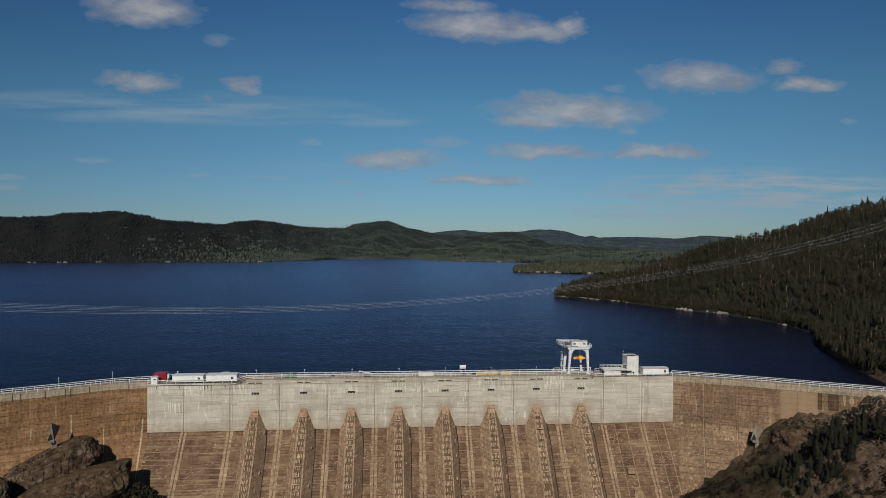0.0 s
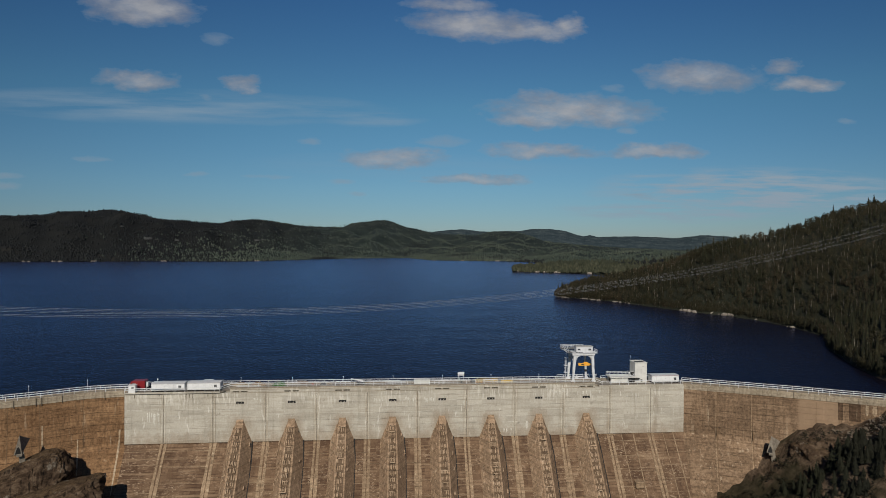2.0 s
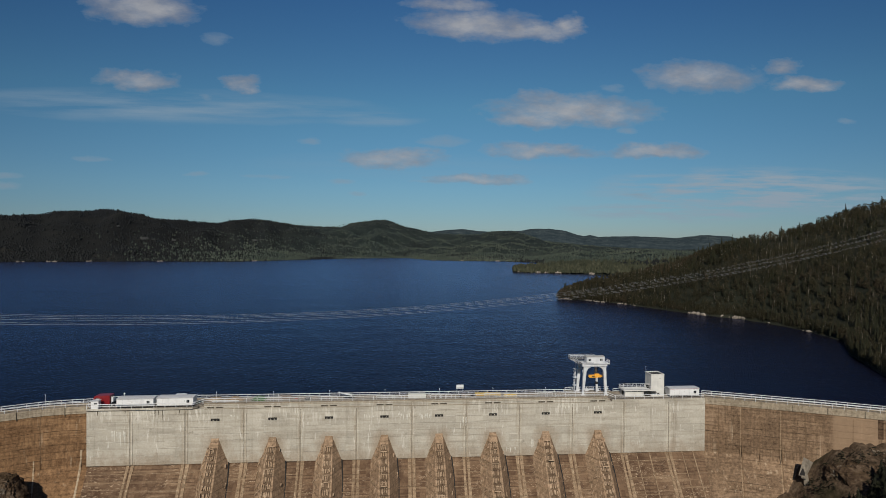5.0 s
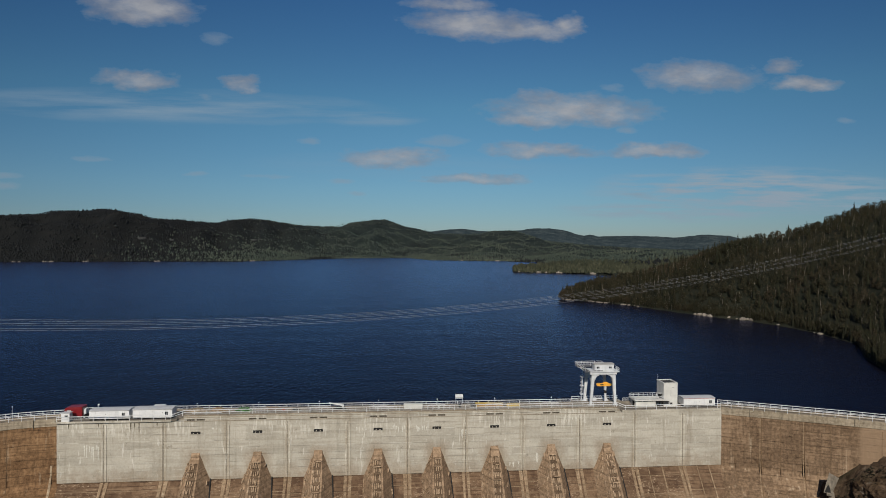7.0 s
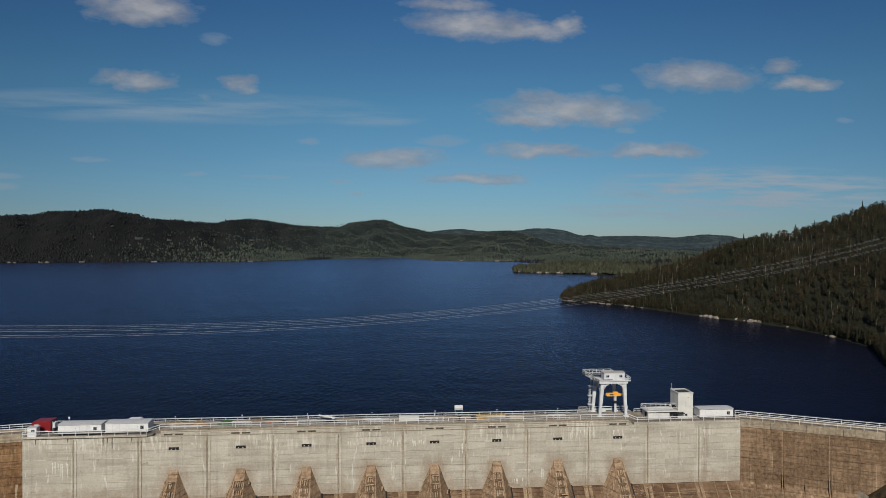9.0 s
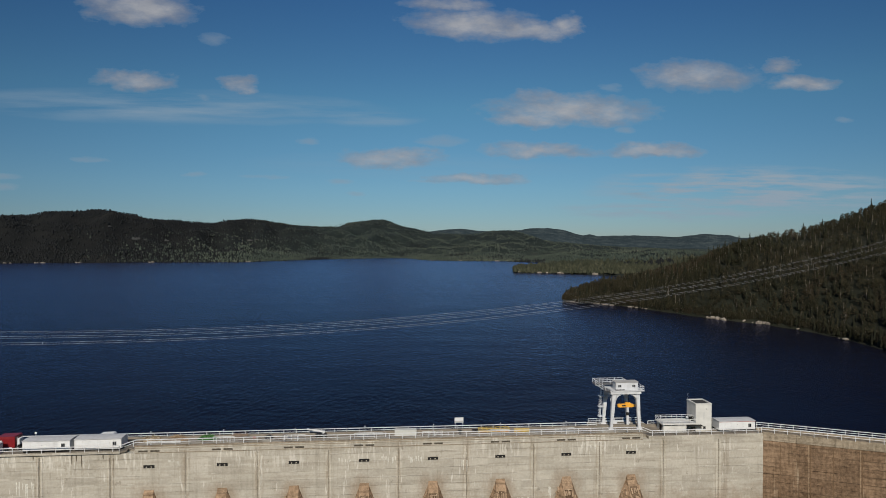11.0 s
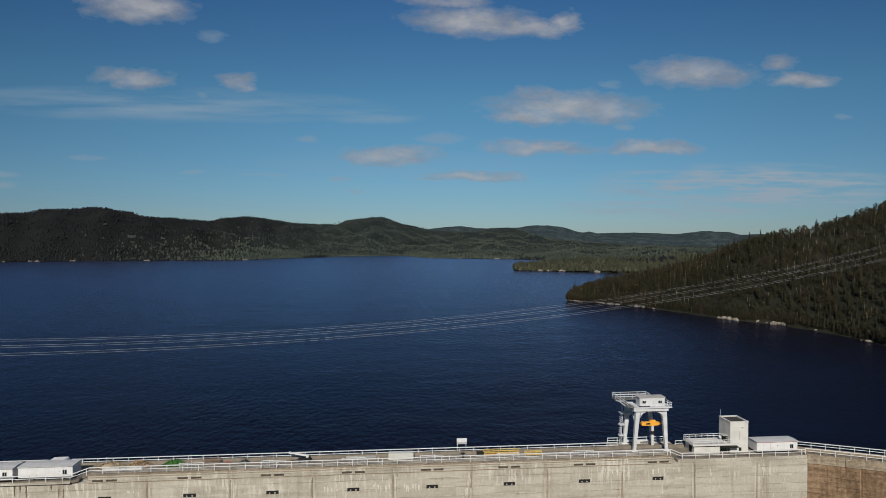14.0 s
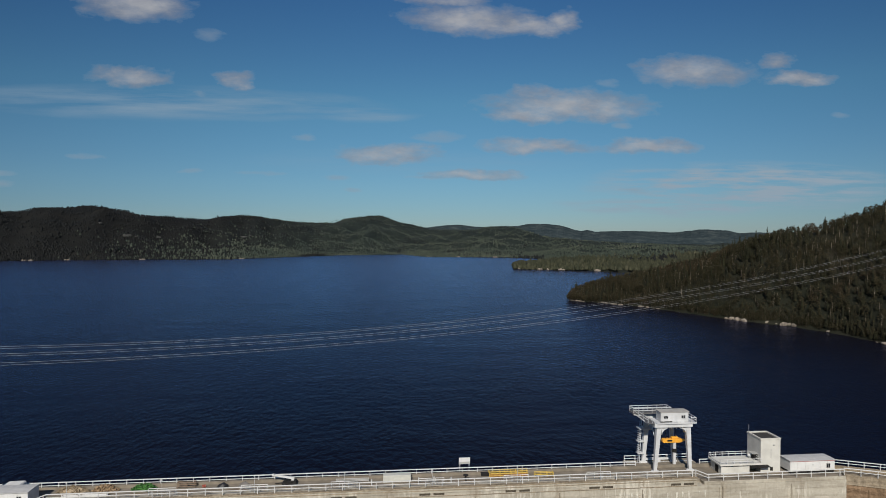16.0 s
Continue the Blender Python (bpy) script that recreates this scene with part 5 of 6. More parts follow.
part("streak", boxed(107.5, 107.6, 2.885, 2.9, 5.4, 6.9), TRIM, tower)
door = part("side_hatch", boxed(107.4, 107.9, 2.87, 2.9, 3.4, 4.0), DARK, tower)
part("side_canopy", boxed(104.8, 105.8, 3.6, 4.8, 5.9, 6.0), TRIM, tower)
part("equipment_box", boxed(105.2, 105.79, 3.7, 4.6, 4.8, 5.8, bevel=0.03), DARK, tower)

tower.location.z = -0.2

hut = thing("control_building", "low white control building with a flat roof terrace beside the tower", "building", (0, 0, 0))
part("wall", boxed(98.85, 103.7, 2.6, 5.7, PLAT, 4.2, bevel=0.02), WALLW, hut)
part("plinth", boxed(98.83, 103.72, 2.57, 5.72, PLAT, 3.15), TRIM, hut)
part("roof", boxed(98.5, 105.6, 2.2, 5.9, 4.45, 4.70, bevel=0.03), WALLW, hut, "pale overhanging roof slab")
part("strip_window", boxed(98.9, 103.65, 2.64, 5.65, 4.2, 4.45), GLASS, hut)
for x in (98.86, 100.4, 102.0, 103.5):
    part("mullion", boxed(x, x + 0.18, 2.6, 2.7, 4.19, 4.46), WALLW, hut)
part("door", boxed(98.80, 98.85, 3.4, 4.3, PLAT + 0.05, 4.16), DARK, hut)
part("porch_wall", boxed(103.7, 105.75, 4.6, 4.8, PLAT, 4.44), WALLW, hut)
part("porch_canopy", boxed(103.72, 106.9, 1.9, 2.85, 4.12, 4.22), DARK, hut)
for x in (104.0, 104.7, 105.4):
    part("porch_post", boxed(x, x + 0.08, 2.7, 2.78, PLAT, 4.13), DARK, hut)
terrace = thing("terrace_rail", "white steel railing round the flat roof", "railing", (0, 0, 0))
for z in (5.1, 5.45):
    for a, b in (((98.6, 2.3), (105.5, 2.3)), ((98.6, 5.8), (105.5, 5.8)), ((98.6, 2.3), (98.6, 5.8)), ((105.5, 2.3), (105.5, 5.8))):
        part("bar", rod(bmesh.new(), (*a, z), (*b, z), 0.045), WHITE, terrace)
for k in range(7):
    for y in (2.3, 5.8):
        part("post", rod(bmesh.new(), (98.6 + 1.15 * k, y, 4.70), (98.6 + 1.15 * k, y, 5.45), 0.045), WHITE, terrace)
dish = thing("satellite_dish", "small white satellite dish on the building roof", "dish", (104.9, 4.6, 4.70))
bm = bmesh.new()
bmesh.ops.create_uvsphere(bm, u_segments=14, v_segments=8, radius=0.3, matrix=Matrix.Translation((0, 0, 0.55)))
part("dome", bm, WHITE, dish)
part("foot", rod(bmesh.new(), (0, 0, 0), (0, 0, 0.5), 0.08), GALV, dish)


def trailer(x0, x1, y0, depth, z, h, label, window_at, door_at, stripe=False):
    t = thing("site_trailer", label, "trailer", ((x0 + x1) / 2, y0 + depth / 2, z), "white trailers on the crest")
    w, d = (x1 - x0) / 2, depth / 2
    body = part("body", boxed(-w, w, -d, d, 0.35, h, bevel=0.04), TRAILERW, t)
    roof = bmesh.new()
    rows = []
    for x in (-w - 0.08, w + 0.08):
        rows.append([(x, -d - 0.1, h), (x, -d - 0.1, h + 0.08), (x, 0, h + 0.17), (x, d + 0.1, h + 0.08), (x, d + 0.1, h)])
    loft(roof, rows)
    part("roof", roof, SHINGLE, t, "grey sheet roof with a shallow pitch")
    part("eaves_trim", boxed(-w - 0.02, w + 0.02, -d - 0.03, -d, h - 0.11, h - 0.01), TRIM if not stripe else plain("red_trim", (0.42, 0.15, 0.14), 0.5), body)
    part("skirt", boxed(-w + 0.1, w - 0.1, -d + 0.08, d - 0.08, 0.0, 0.35), DARK, t)
    win = part("window", boxed(window_at - 0.34, window_at + 0.34, -d - 0.03, -d + 0.02, h - 1.25, h - 0.5), TRIM, body)
    for dx in (-0.16, 0.16):
        part("pane", boxed(window_at + dx - 0.13, window_at + dx + 0.13, -d - 0.045, -d - 0.02, h - 1.2, h - 0.55), GLASS, win)
    dr = part("door", boxed(door_at - 0.42, door_at + 0.42, -d - 0.025, -d + 0.02, 0.42, h - 0.3), TRAILERW, body)
    part("handle", boxed(door_at + 0.28, door_at + 0.34, -d - 0.07, -d - 0.02, 1.25, 1.4), DARK, dr)
    for x in (-0.6, 0.6):
        part("wheel", rod(bmesh.new(), (x, -d + 0.02, 0.33), (x, -d + 0.26, 0.33), 0.33, sides=14), DARK, t)
    for k in range(5):
        x = -w + (k + 1) * w / 3
        part("seam", boxed(x - 0.012, x + 0.012, -d - 0.012, -d + 0.01, 0.4, h - 0.17), TRIM, body)
    return t


trailer(-22.05, -13.9, 0.35, 2.7, PLAT, 2.1, "long white site trailer with a grey roof parked by the railing", 2.9, -1.0)
trailer(-13.35, -5.15, 0.75, 2.7, PLAT, 2.08, "white site trailer with a small dark window beside another trailer", 2.9, 1.8)
trailer(110.2, 117.9, 1.9, 2.6, PLAT, 2.02, "white site trailer with a thin red eaves line beside the tower", 2.7, -0.3, True)

shed = thing("white_shed", "small white shed standing in front of the red truck", "shed", (-26.6, 0.5, PLAT))
part("body", boxed(-0.85, 0.85, -0.6, 0.6, 0, 1.8, bevel=0.03), TRAILERW, shed)
part("lid", boxed(-0.93, 0.93, -0.68, 0.68, 1.8, 1.9), SHINGLE, shed)
win = part("window", boxed(-0.15, 0.55, -0.64, -0.59, 1.0, 1.42), TRIM, shed)
part("pane", boxed(-0.1, 0.5, -0.66, -0.63, 1.04, 1.38), GLASS, win)

# red truck
RED = plain("red_truck_paint", (0.18, 0.009, 0.012), 0.35, vary=0.08, spec=0.6)
TYRE = plain("tyre_rubber", (0.018, 0.018, 0.018), 0.85)
truck = thing("truck", "red flat-fronted truck with a tall cab parked behind a white shed", "truck", (-25.5, 3.2, PLAT))
rows = []
for x, y, z1 in ((-2.95, 1.0, 2.0), (-2.85, 1.15, 2.7), (-2.62, 1.2, 3.35), (-2.35, 1.2, 3.52), (1.35, 1.2, 3.6), (1.45, 1.15, 3.45)):
    rows.append([(x, -y, 0.75), (x, y, 0.75), (x, y * 0.95, z1), (x, -y * 0.95, z1)])
cab = part("cab", loft(bmesh.new(), rows), RED, truck)
part("bumper", boxed(-3.1, -2.9, -1.0, 1.0, 0.5, 0.95, bevel=0.05), GALV, truck)
part("windscreen", loft(bmesh.new(), [[(-2.93, y, 2.2), (-2.70, y, 3.15), (-2.62, y, 3.12), (-2.85, y, 2.2)] for y in (-1.0, 1.0)]), GLASS, cab)
part("side_window", boxed(-2.3, -1.5, -1.2, -1.12, 2.2, 2.8), GLASS, cab)
part("marking", boxed(-2.2, -1.2, -1.24, -1.19, 2.35, 2.65), WHITE, cab)
part("exhaust_stack", rod(bmesh.new(), (1.85, -1.0, 0.9), (1.85, -1.0, 3.3), 0.09, sides=8), GALV, truck)
part("white_tank", boxed(1.75, 2.35, -1.05, 0.2, 1.4, 3.0, bevel=0.08), WHITE, truck)
part("chassis", boxed(-3.0, 3.6, -0.45, 0.45, 0.55, 0.85), DARK, truck)
part("fuel_tank", rod(bmesh.new(), (-0.7, -1.0, 0.62), (0.9, -1.0, 0.62), 0.3, sides=12), GALV, truck)
for x in (-2.4, 2.0, 3.1):
    for y in (-1.0, 1.0):
        wheel = part("wheel", rod(bmesh.new(), (x, y - 0.16, 0.5), (x, y + 0.16, 0.5), 0.5, sides=18), TYRE, truck)
        part("rim", rod(bmesh.new(), (x, y - 0.175, 0.5), (x, y + 0.175, 0.5), 0.26, sides=12), GALV, wheel)

truck.scale = (0.84, 1, 0.70)
wdish = thing("mast_dish", "small white dish on a mast behind the trailers", "dish", (-22.08, 4.6, PLAT))
bm = bmesh.new()
bmesh.ops.create_uvsphere(bm, u_segments=12, v_segments=8, radius=0.22, matrix=Matrix.LocRotScale((0, 0, 2.30), None, (1, 0.45, 1)))
part("reflector", bm, WHITE, wdish)
part("mast", rod(bmesh.new(), (0, 0, 0), (0, 0, 2.2), 0.05), GALV, wdish)

car = thing("van", "white van parked on the roadway behind a trailer", "van", (-10.1, 5.0, PLAT))
rows = []
for x, z in ((-2.3, 0.9), (-2.2, 1.15), (-1.3, 1.3), (-0.5, 1.95), (2.1, 2.0), (2.3, 1.8)):
    rows.append([(x, -0.85, 0.4), (x, 0.85, 0.4), (x, 0.85, z * 0.72), (x, 0.75, z), (x, -0.75, z), (x, -0.85, z * 0.72)])
vb = part("body", loft(bmesh.new(), rows), TRAILERW, car)
car.scale = (0.85, 1, 0.95)
part("windscreen", boxed(-1.15, -0.6, -0.7, 0.7, 1.42, 1.8), GLASS, vb)
part("side_window", boxed(-0.4, 1.6, -0.87, -0.8, 1.3, 1.72), GLASS, vb)
for x in (-1.5, 1.5):
    for y in (-0.78, 0.78):
        part("wheel", rod(bmesh.new(), (x, y - 0.1, 0.33), (x, y + 0.1, 0.33), 0.33, sides=14), TYRE, car)

# ---- loose things on the roadway ----
sign = thing("notice_board", "white blank notice board on two posts at the lake railing", "sign", (57.75, 6.55, 3.05))
part("panel", boxed(-0.9, 0.9, -0.03, 0.03, 1.62, 2.66, bevel=0.01), WHITE, sign)
for x in (-0.75, 0.75):
    part("post", boxed(x - 0.05, x + 0.05, 0.03, 0.1, 0.0, 2.6), GALV, sign)

lift = thing("boom_lift", "white folded boom lift on a dark wheeled chassis", "boom lift", (30.4, 5.1, DECK), turn=2)
part("chassis", boxed(-1.1, 1.15, -0.6, 0.6, 0.16, 0.36, bevel=0.04), DARK, lift)
part("turret", boxed(0.1, 1.05, -0.45, 0.45, 0.36, 0.62, bevel=0.06), DARK, lift)
boom = part("boom", taper(bmesh.new(), (0.45, 0, 0.5), (0.45, 0, 1.0), 0.42, 0.32, 0.3, 0.28), WHITE, lift)
bm = bmesh.new()
loft(bm, [[(x, -d, z - h), (x, d, z - h), (x, d, z + h), (x, -d, z + h)] for x, z, h, d in ((-2.35, 1.5, 0.10, 0.12), (-1.6, 1.38, 0.11, 0.12), (-1.55, 1.37, 0.14, 0.14), (0.35, 0.98, 0.15, 0.15), (0.7, 0.92, 0.2, 0.17))])
part("boom_arm", bm, WHITE, lift)
part("boom_head", boxed(-2.62, -2.3, -0.2, 0.2, 1.38, 1.72, bevel=0.04), WHITE, lift)
part("ram", rod(bmesh.new(), (-0.5, 0, 1.0), (0.35, 0, 0.6), 0.06, sides=6), DARK, lift)
part("drawbar", rod(bmesh.new(), (-2.2, 0, 0.2), (-1.05, 0, 0.3), 0.07, sides=6), DARK, lift)
for x in (-0.75, 0.8):
    for y in (-0.6, 0.6):
        part("wheel", rod(bmesh.new(), (x, y - 0.1, 0.26), (x, y + 0.1, 0.26), 0.26, sides=14), TYRE, lift)

panel_box = thing("container", "low pale grey container standing on the roadway", "container", (46.9, 4.7, DECK))
SHEETM = plain("pale_grey_sheet", (0.50, 0.50, 0.46), 0.6, vary=0.08)
part("body", boxed(-2.15, 2.15, -0.6, 0.6, 0.06, 1.15, bevel=0.03), SHEETM, panel_box)
for k in range(8):
    part("rib", boxed(-2.0 + k * 0.57, -1.94 + k * 0.57, -0.63, -0.6, 0.12, 1.1), SHEETM, panel_box)
part("skid", boxed(-2.1, 2.1, -0.5, 0.5, 0, 0.06), DARK, panel_box)

YELLOW = plain("yellow_paint", (0.52, 0.37, 0.09), 0.6, vary=0.15)


def tube_frame(name, label, cat, x, y, length, h, mat, bays, depth=0.9, group=""):
    f = thing(name, label, cat, (x, y, DECK), group)
    for yy in (-depth / 2, depth / 2):
        for z in (h * 0.3, h * 0.65, h):
            part("rail", rod(bmesh.new(), (-length / 2, yy, z), (length / 2, yy, z), 0.05), mat, f)
        for k in range(bays + 1):
            xx = -length / 2 + length * k / bays
            part("upright", rod(bmesh.new(), (xx, yy, 0), (xx, yy, h), 0.05), mat, f)
    for k in (0, bays):
        xx = -length / 2 + length * k / bays
        part("end_rail", rod(bmesh.new(), (xx, -depth / 2, h), (xx, depth / 2, h), 0.05), mat, f)
    return f


platform_frame = tube_frame("work_platform", "long yellow tubular work platform lying on the roadway", "scaffold", 64.6, 5.2, 6.2, 0.85, YELLOW, 7)
part("floor", boxed(-3.05, 3.05, -0.42, 0.42, 0.10, 0.22, bevel=0.02), plain("orange_deck_boards", (0.42, 0.20, 0.05), 0.8, vary=0.3), platform_frame, "orange-brown deck boards")
tube_frame("barrier_frame", "short yellow tubular barrier on the roadway", "barrier", 70.2, 4.4, 3.0, 0.7, YELLOW, 3, 0.5)
RUST = plain("rusty_steel", (0.20, 0.145, 0.105), 0.85, vary=0.3)
tube_frame("steel_rack", "rust-brown steel rack standing on the roadway", "rack", 15.0, 5.4, 2.6, 0.85, RUST, 2, 0.6)
tube_frame("white_rack", "white tubular rack loaded with hoses beside the railing", "rack", 1.4, 3.2, 6.0, 0.42, WHITE, 4, 0.5)
tube_frame("grey_rack", "light grey tubular rack on the roadway", "rack", 40.0, 5.0, 5.0, 0.55, TRIM, 1, 0.1)


def heap(name, label, cat, x, y, r, h, mat, n, seed, flat=0.5):
    """A heap of bent strands and flakes, as nets, hoses or straw lie."""
    rg = random.Random(seed)
    bm = bmesh.new()
    bmesh.ops.create_icosphere(bm, subdivisions=2, radius=1, matrix=Matrix.Diagonal((r[0] * 0.85, r[1] * 0.85, h * 0.8, 1)))
    for v in bm.verts:
        v.co += Vector((rg.uniform(-1, 1), rg.uniform(-1, 1), rg.uniform(-1, 1))) * 0.13
        v.co.z = max(v.co.z, 0.0)
    for k in range(n):
        a, q = rg.uniform(0, math.tau), math.sqrt(rg.uniform(0, 1))
        c = Vector((r[0] * q * math.cos(a), r[1] * q * math.sin(a), h * (1 - q * q) * rg.uniform(0.5, 1.05) + 0.05))
        s = rg.uniform(0.10, 0.24)
        t = Euler((rg.uniform(-1, 1), rg.uniform(-1, 1), rg.uniform(0, 6.3))).to_matrix().to_4x4()
        bmesh.ops.create_cube(bm, size=1, matrix=Matrix.Translation(c) @ t @ Matrix.Diagonal((s * 2.2, s, s * 0.25, 1)))
    ob = part(name, bm, mat)
    ob.location = (x, y, DECK)
    return tagged(ob, label, cat)


def tangle_material(name, a, b):
    m = Nodes(name, 0.8, spec=0.2)
    m.color(m.ramp(m.random(True), (0.0, a), (1.0, b)))
    return m.mat


heap("net_heap", "heap of bright green netting on the roadway", "net", 8.9, 5.1, (1.8, 0.9), 1.0, tangle_material("green_netting", (0.010, 0.036, 0.008), (0.06, 0.17, 0.040)), 200, 1)
heap("straw_heap", "heap of tan brush and cut straw on the roadway", "brush", -1.2, 5.0, (2.4, 0.85), 1.0, tangle_material("tan_brush", (0.13, 0.10, 0.06), (0.36, 0.29, 0.20)), 230, 2)
heap("hay_heap", "smaller heap of tan cut hay on the roadway", "hay", 3.4, 5.1, (1.9, 0.8), 1.05, tangle_material("brown_brush", (0.14, 0.09, 0.05), (0.36, 0.26, 0.16)), 190, 3)
heap("dark_cover", "crumpled black tarpaulin over gear on the roadway", "tarpaulin", 20.4, 5.0, (1.1, 0.7), 0.8, plain("black_tarpaulin", (0.02, 0.02, 0.022), 0.5, vary=0.3), 0, 4)
heap("grey_cover", "grey bundle of gear on the roadway", "bundle", 23.6, 4.9, (0.9, 0.6), 0.85, plain("grey_tarpaulin", (0.16, 0.15, 0.14), 0.7, vary=0.3), 0, 5)
heap("red_bundle", "small faded red bundle on the roadway", "bundle", 17.6, 5.2, (0.32, 0.28), 0.45, plain("faded_red_cloth", (0.30, 0.07, 0.05), 0.8, vary=0.2), 0, 6)
valve = thing("valve_post", "dark valve post with a handwheel on the roadway", "valve", (57.6, 3.8, DECK))
part("column", rod(bmesh.new(), (0, 0, 0), (0, 0, 0.9), 0.16, 0.12, 8), DARK, valve)
part("handwheel", rod(bmesh.new(), (0, 0, 0.9), (0, 0, 0.96), 0.42, sides=14), DARK, valve)
part("lower_strip", boxed(-0.88, 0.88, -0.036, -0.03, 1.64, 2.0), TRIM, sign)
bench = thing("dark_crate", "low dark crate at the lake railing", "crate", (61.0, 5.65, DECK))
part("box", boxed(-0.7, 0.7, -0.3, 0.3, 0.0, 0.4, bevel=0.03), DARK, bench)
part("lid", boxed(-0.74, 0.74, -0.34, 0.34, 0.4, 0.46), DARK, bench)
for k, (x, y) in enumerate(((55.2, 3.0), (43.0, 3.4), (50.2, 3.4), (52.6, 3.6))):
    b = thing("bollard", "short pale pipe bollard on the roadway", "bollard", (x, y, DECK), "roadway bollards")
    part("tube", rod(bmesh.new(), (0, 0, 0), (0, 0, 0.95), 0.09, sides=8), WHITE, b)
    part("cap", rod(bmesh.new(), (0, 0, 0.95), (0, 0, 1.0), 0.11, 0.05, 8), GALV, b)

# ---- power line across the lake ----
WIRE = plain("aluminium_wire", (0.24, 0.25, 0.27), 0.6, 0.0, vary=0.05)
for base, lift_z in ((52.24, 19.43), (40.45, 20.07), (30.84, 20.23)):
    line = thing("power_line", "slack pair of pale aluminium conductors high over the lake", "power line", (0, 0, 0), "conductor pairs")
    for dz in (-0.20, 0.20):
        rows = []
        for k in range(121):
            x = -190 + k * 5.5
            y, z = base + 0.196 * (x - 60), 4.7e-4 * x * x + 0.00127 * x + lift_z + dz
            rows.append([(x, y + 0.018 * math.cos(a), z + 0.018 * math.sin(a)) for a in (0.5, 2.07, 3.64, 5.21)])
        part("conductor", loft(bmesh.new(), rows), WIRE, line)
    for k in range(9):
        x = -150 + k * 62.0
        y, z = base + 0.196 * (x - 60), 4.7e-4 * x * x + 0.00127 * x + lift_z
        part("spacer", rod(bmesh.new(), (x, y, z - 0.20), (x, y, z + 0.20), 0.03, sides=5), WIRE, line)


# ---- rocks, shore boulders and bank growth ----
def rock_mesh(seed, rough=0.22, sub=4, facet=0.5, blocky=1.0):
    """A weathered rock: a rounded block with broad lumps, broken faces and fine upright ribs."""
    bm = bmesh.new()
    bmesh.ops.create_icosphere(bm, subdivisions=sub, radius=1)
    off = Vector((seed * 3.7, seed * 1.9, seed * 5.3))
    for v in bm.verts:
        p = v.co.copy()
        q = Vector([math.copysign(abs(c) ** blocky, c) for c in p])
        n = noise.fractal(p * 1.1 + off, 1.0, 2.0, 4) * rough
        cell = noise.voronoi(p * 1.5 + off)[0][0] * facet * 0.35
        side = 1 - abs(p.z) ** 2
        crag = abs(noise.noise(Vector((p.x * 7, p.y * 7, p.z * 1.6)) + off)) * 0.13 * side
        step = (noise.noise(Vector((p.x * 2.2, p.y * 2.2, p.z * 9)) + off)) * 0.035
        v.co = q * (1 + n - cell - crag + step + 0.12) + p * noise.noise(p * 15 + off) * 0.022
    return mesh_of("rock", bm)


def rock(name, label, at, size, seed, turn=0, mat=None, group="", sub=5, lean=0, rough=0.22, facet=0.5, blocky=1.0):
    ob = part(name, rock_mesh(seed, rough, sub, facet, blocky), mat or ROCKM)
    ob.matrix_world = pose(*at, 0, lean, turn) @ Matrix.Diagonal((*size, 1))
    return tagged(ob, label, "rock", group)


rock("rock_outcrop", "large dark rounded rock outcrop by the wing wall", (-46.4, -11.5, -15.0), (10.6, 4.4, 4.7), 1, 4, lean=-23, rough=0.12, facet=0.35, blocky=0.62)
rock("rock_outcrop", "blunt dark end of the bedrock outcrop", (-40.2, -11.6, -12.4), (3.6, 3.8, 4.3), 5, 25, rough=0.14, facet=0.45, blocky=0.62)
rock("rock_outcrop", "broad brown bedrock whaleback running down to the gorge", (-38.6, -16.8, -19.2), (12.6, 4.4, 4.6), 3, 6, lean=-17, rough=0.12, facet=0.35, blocky=0.62)
rock("rock_outcrop", "broad weathered bedrock slope below the whaleback", (-46.5, -20.0, -25.0), (13.0, 6, 6.0), 2, 6, lean=-14, rough=0.14, facet=0.4, blocky=0.62)
rock("rock_outcrop", "low brown bedrock step under the shrubs", (-23.5, -17.0, -26.5), (6.5, 4.6, 5.4), 13, 5)
rock("rock_outcrop", "dark shaded boulder at the edge of the gorge", (-54.0, -22.0, -17.0), (3.6, 3.2, 4.4), 4, 0)
rock("rock_outcrop", "grey cliff of broken rock against the wing wall", (145.0, -20.8, -11.6), (7.6, 4.0, 5.0), 6, -30, rough=0.3, blocky=0.7)
rock("rock_outcrop", "pale broken rock ledge among the bank spruces", (140.5, -34.5, -10.6), (4.2, 1.8, 1.7), 9, -12, blocky=0.7)
rock("rock_outcrop", "small pale rock block among the bank spruces", (134.5, -31.0, -13.6), (1.3, 1.0, 1.1), 10, 15, sub=4, blocky=0.7)

CASTM = plain("cast_concrete", (0.17, 0.145, 0.112), 0.9, vary=0.35)


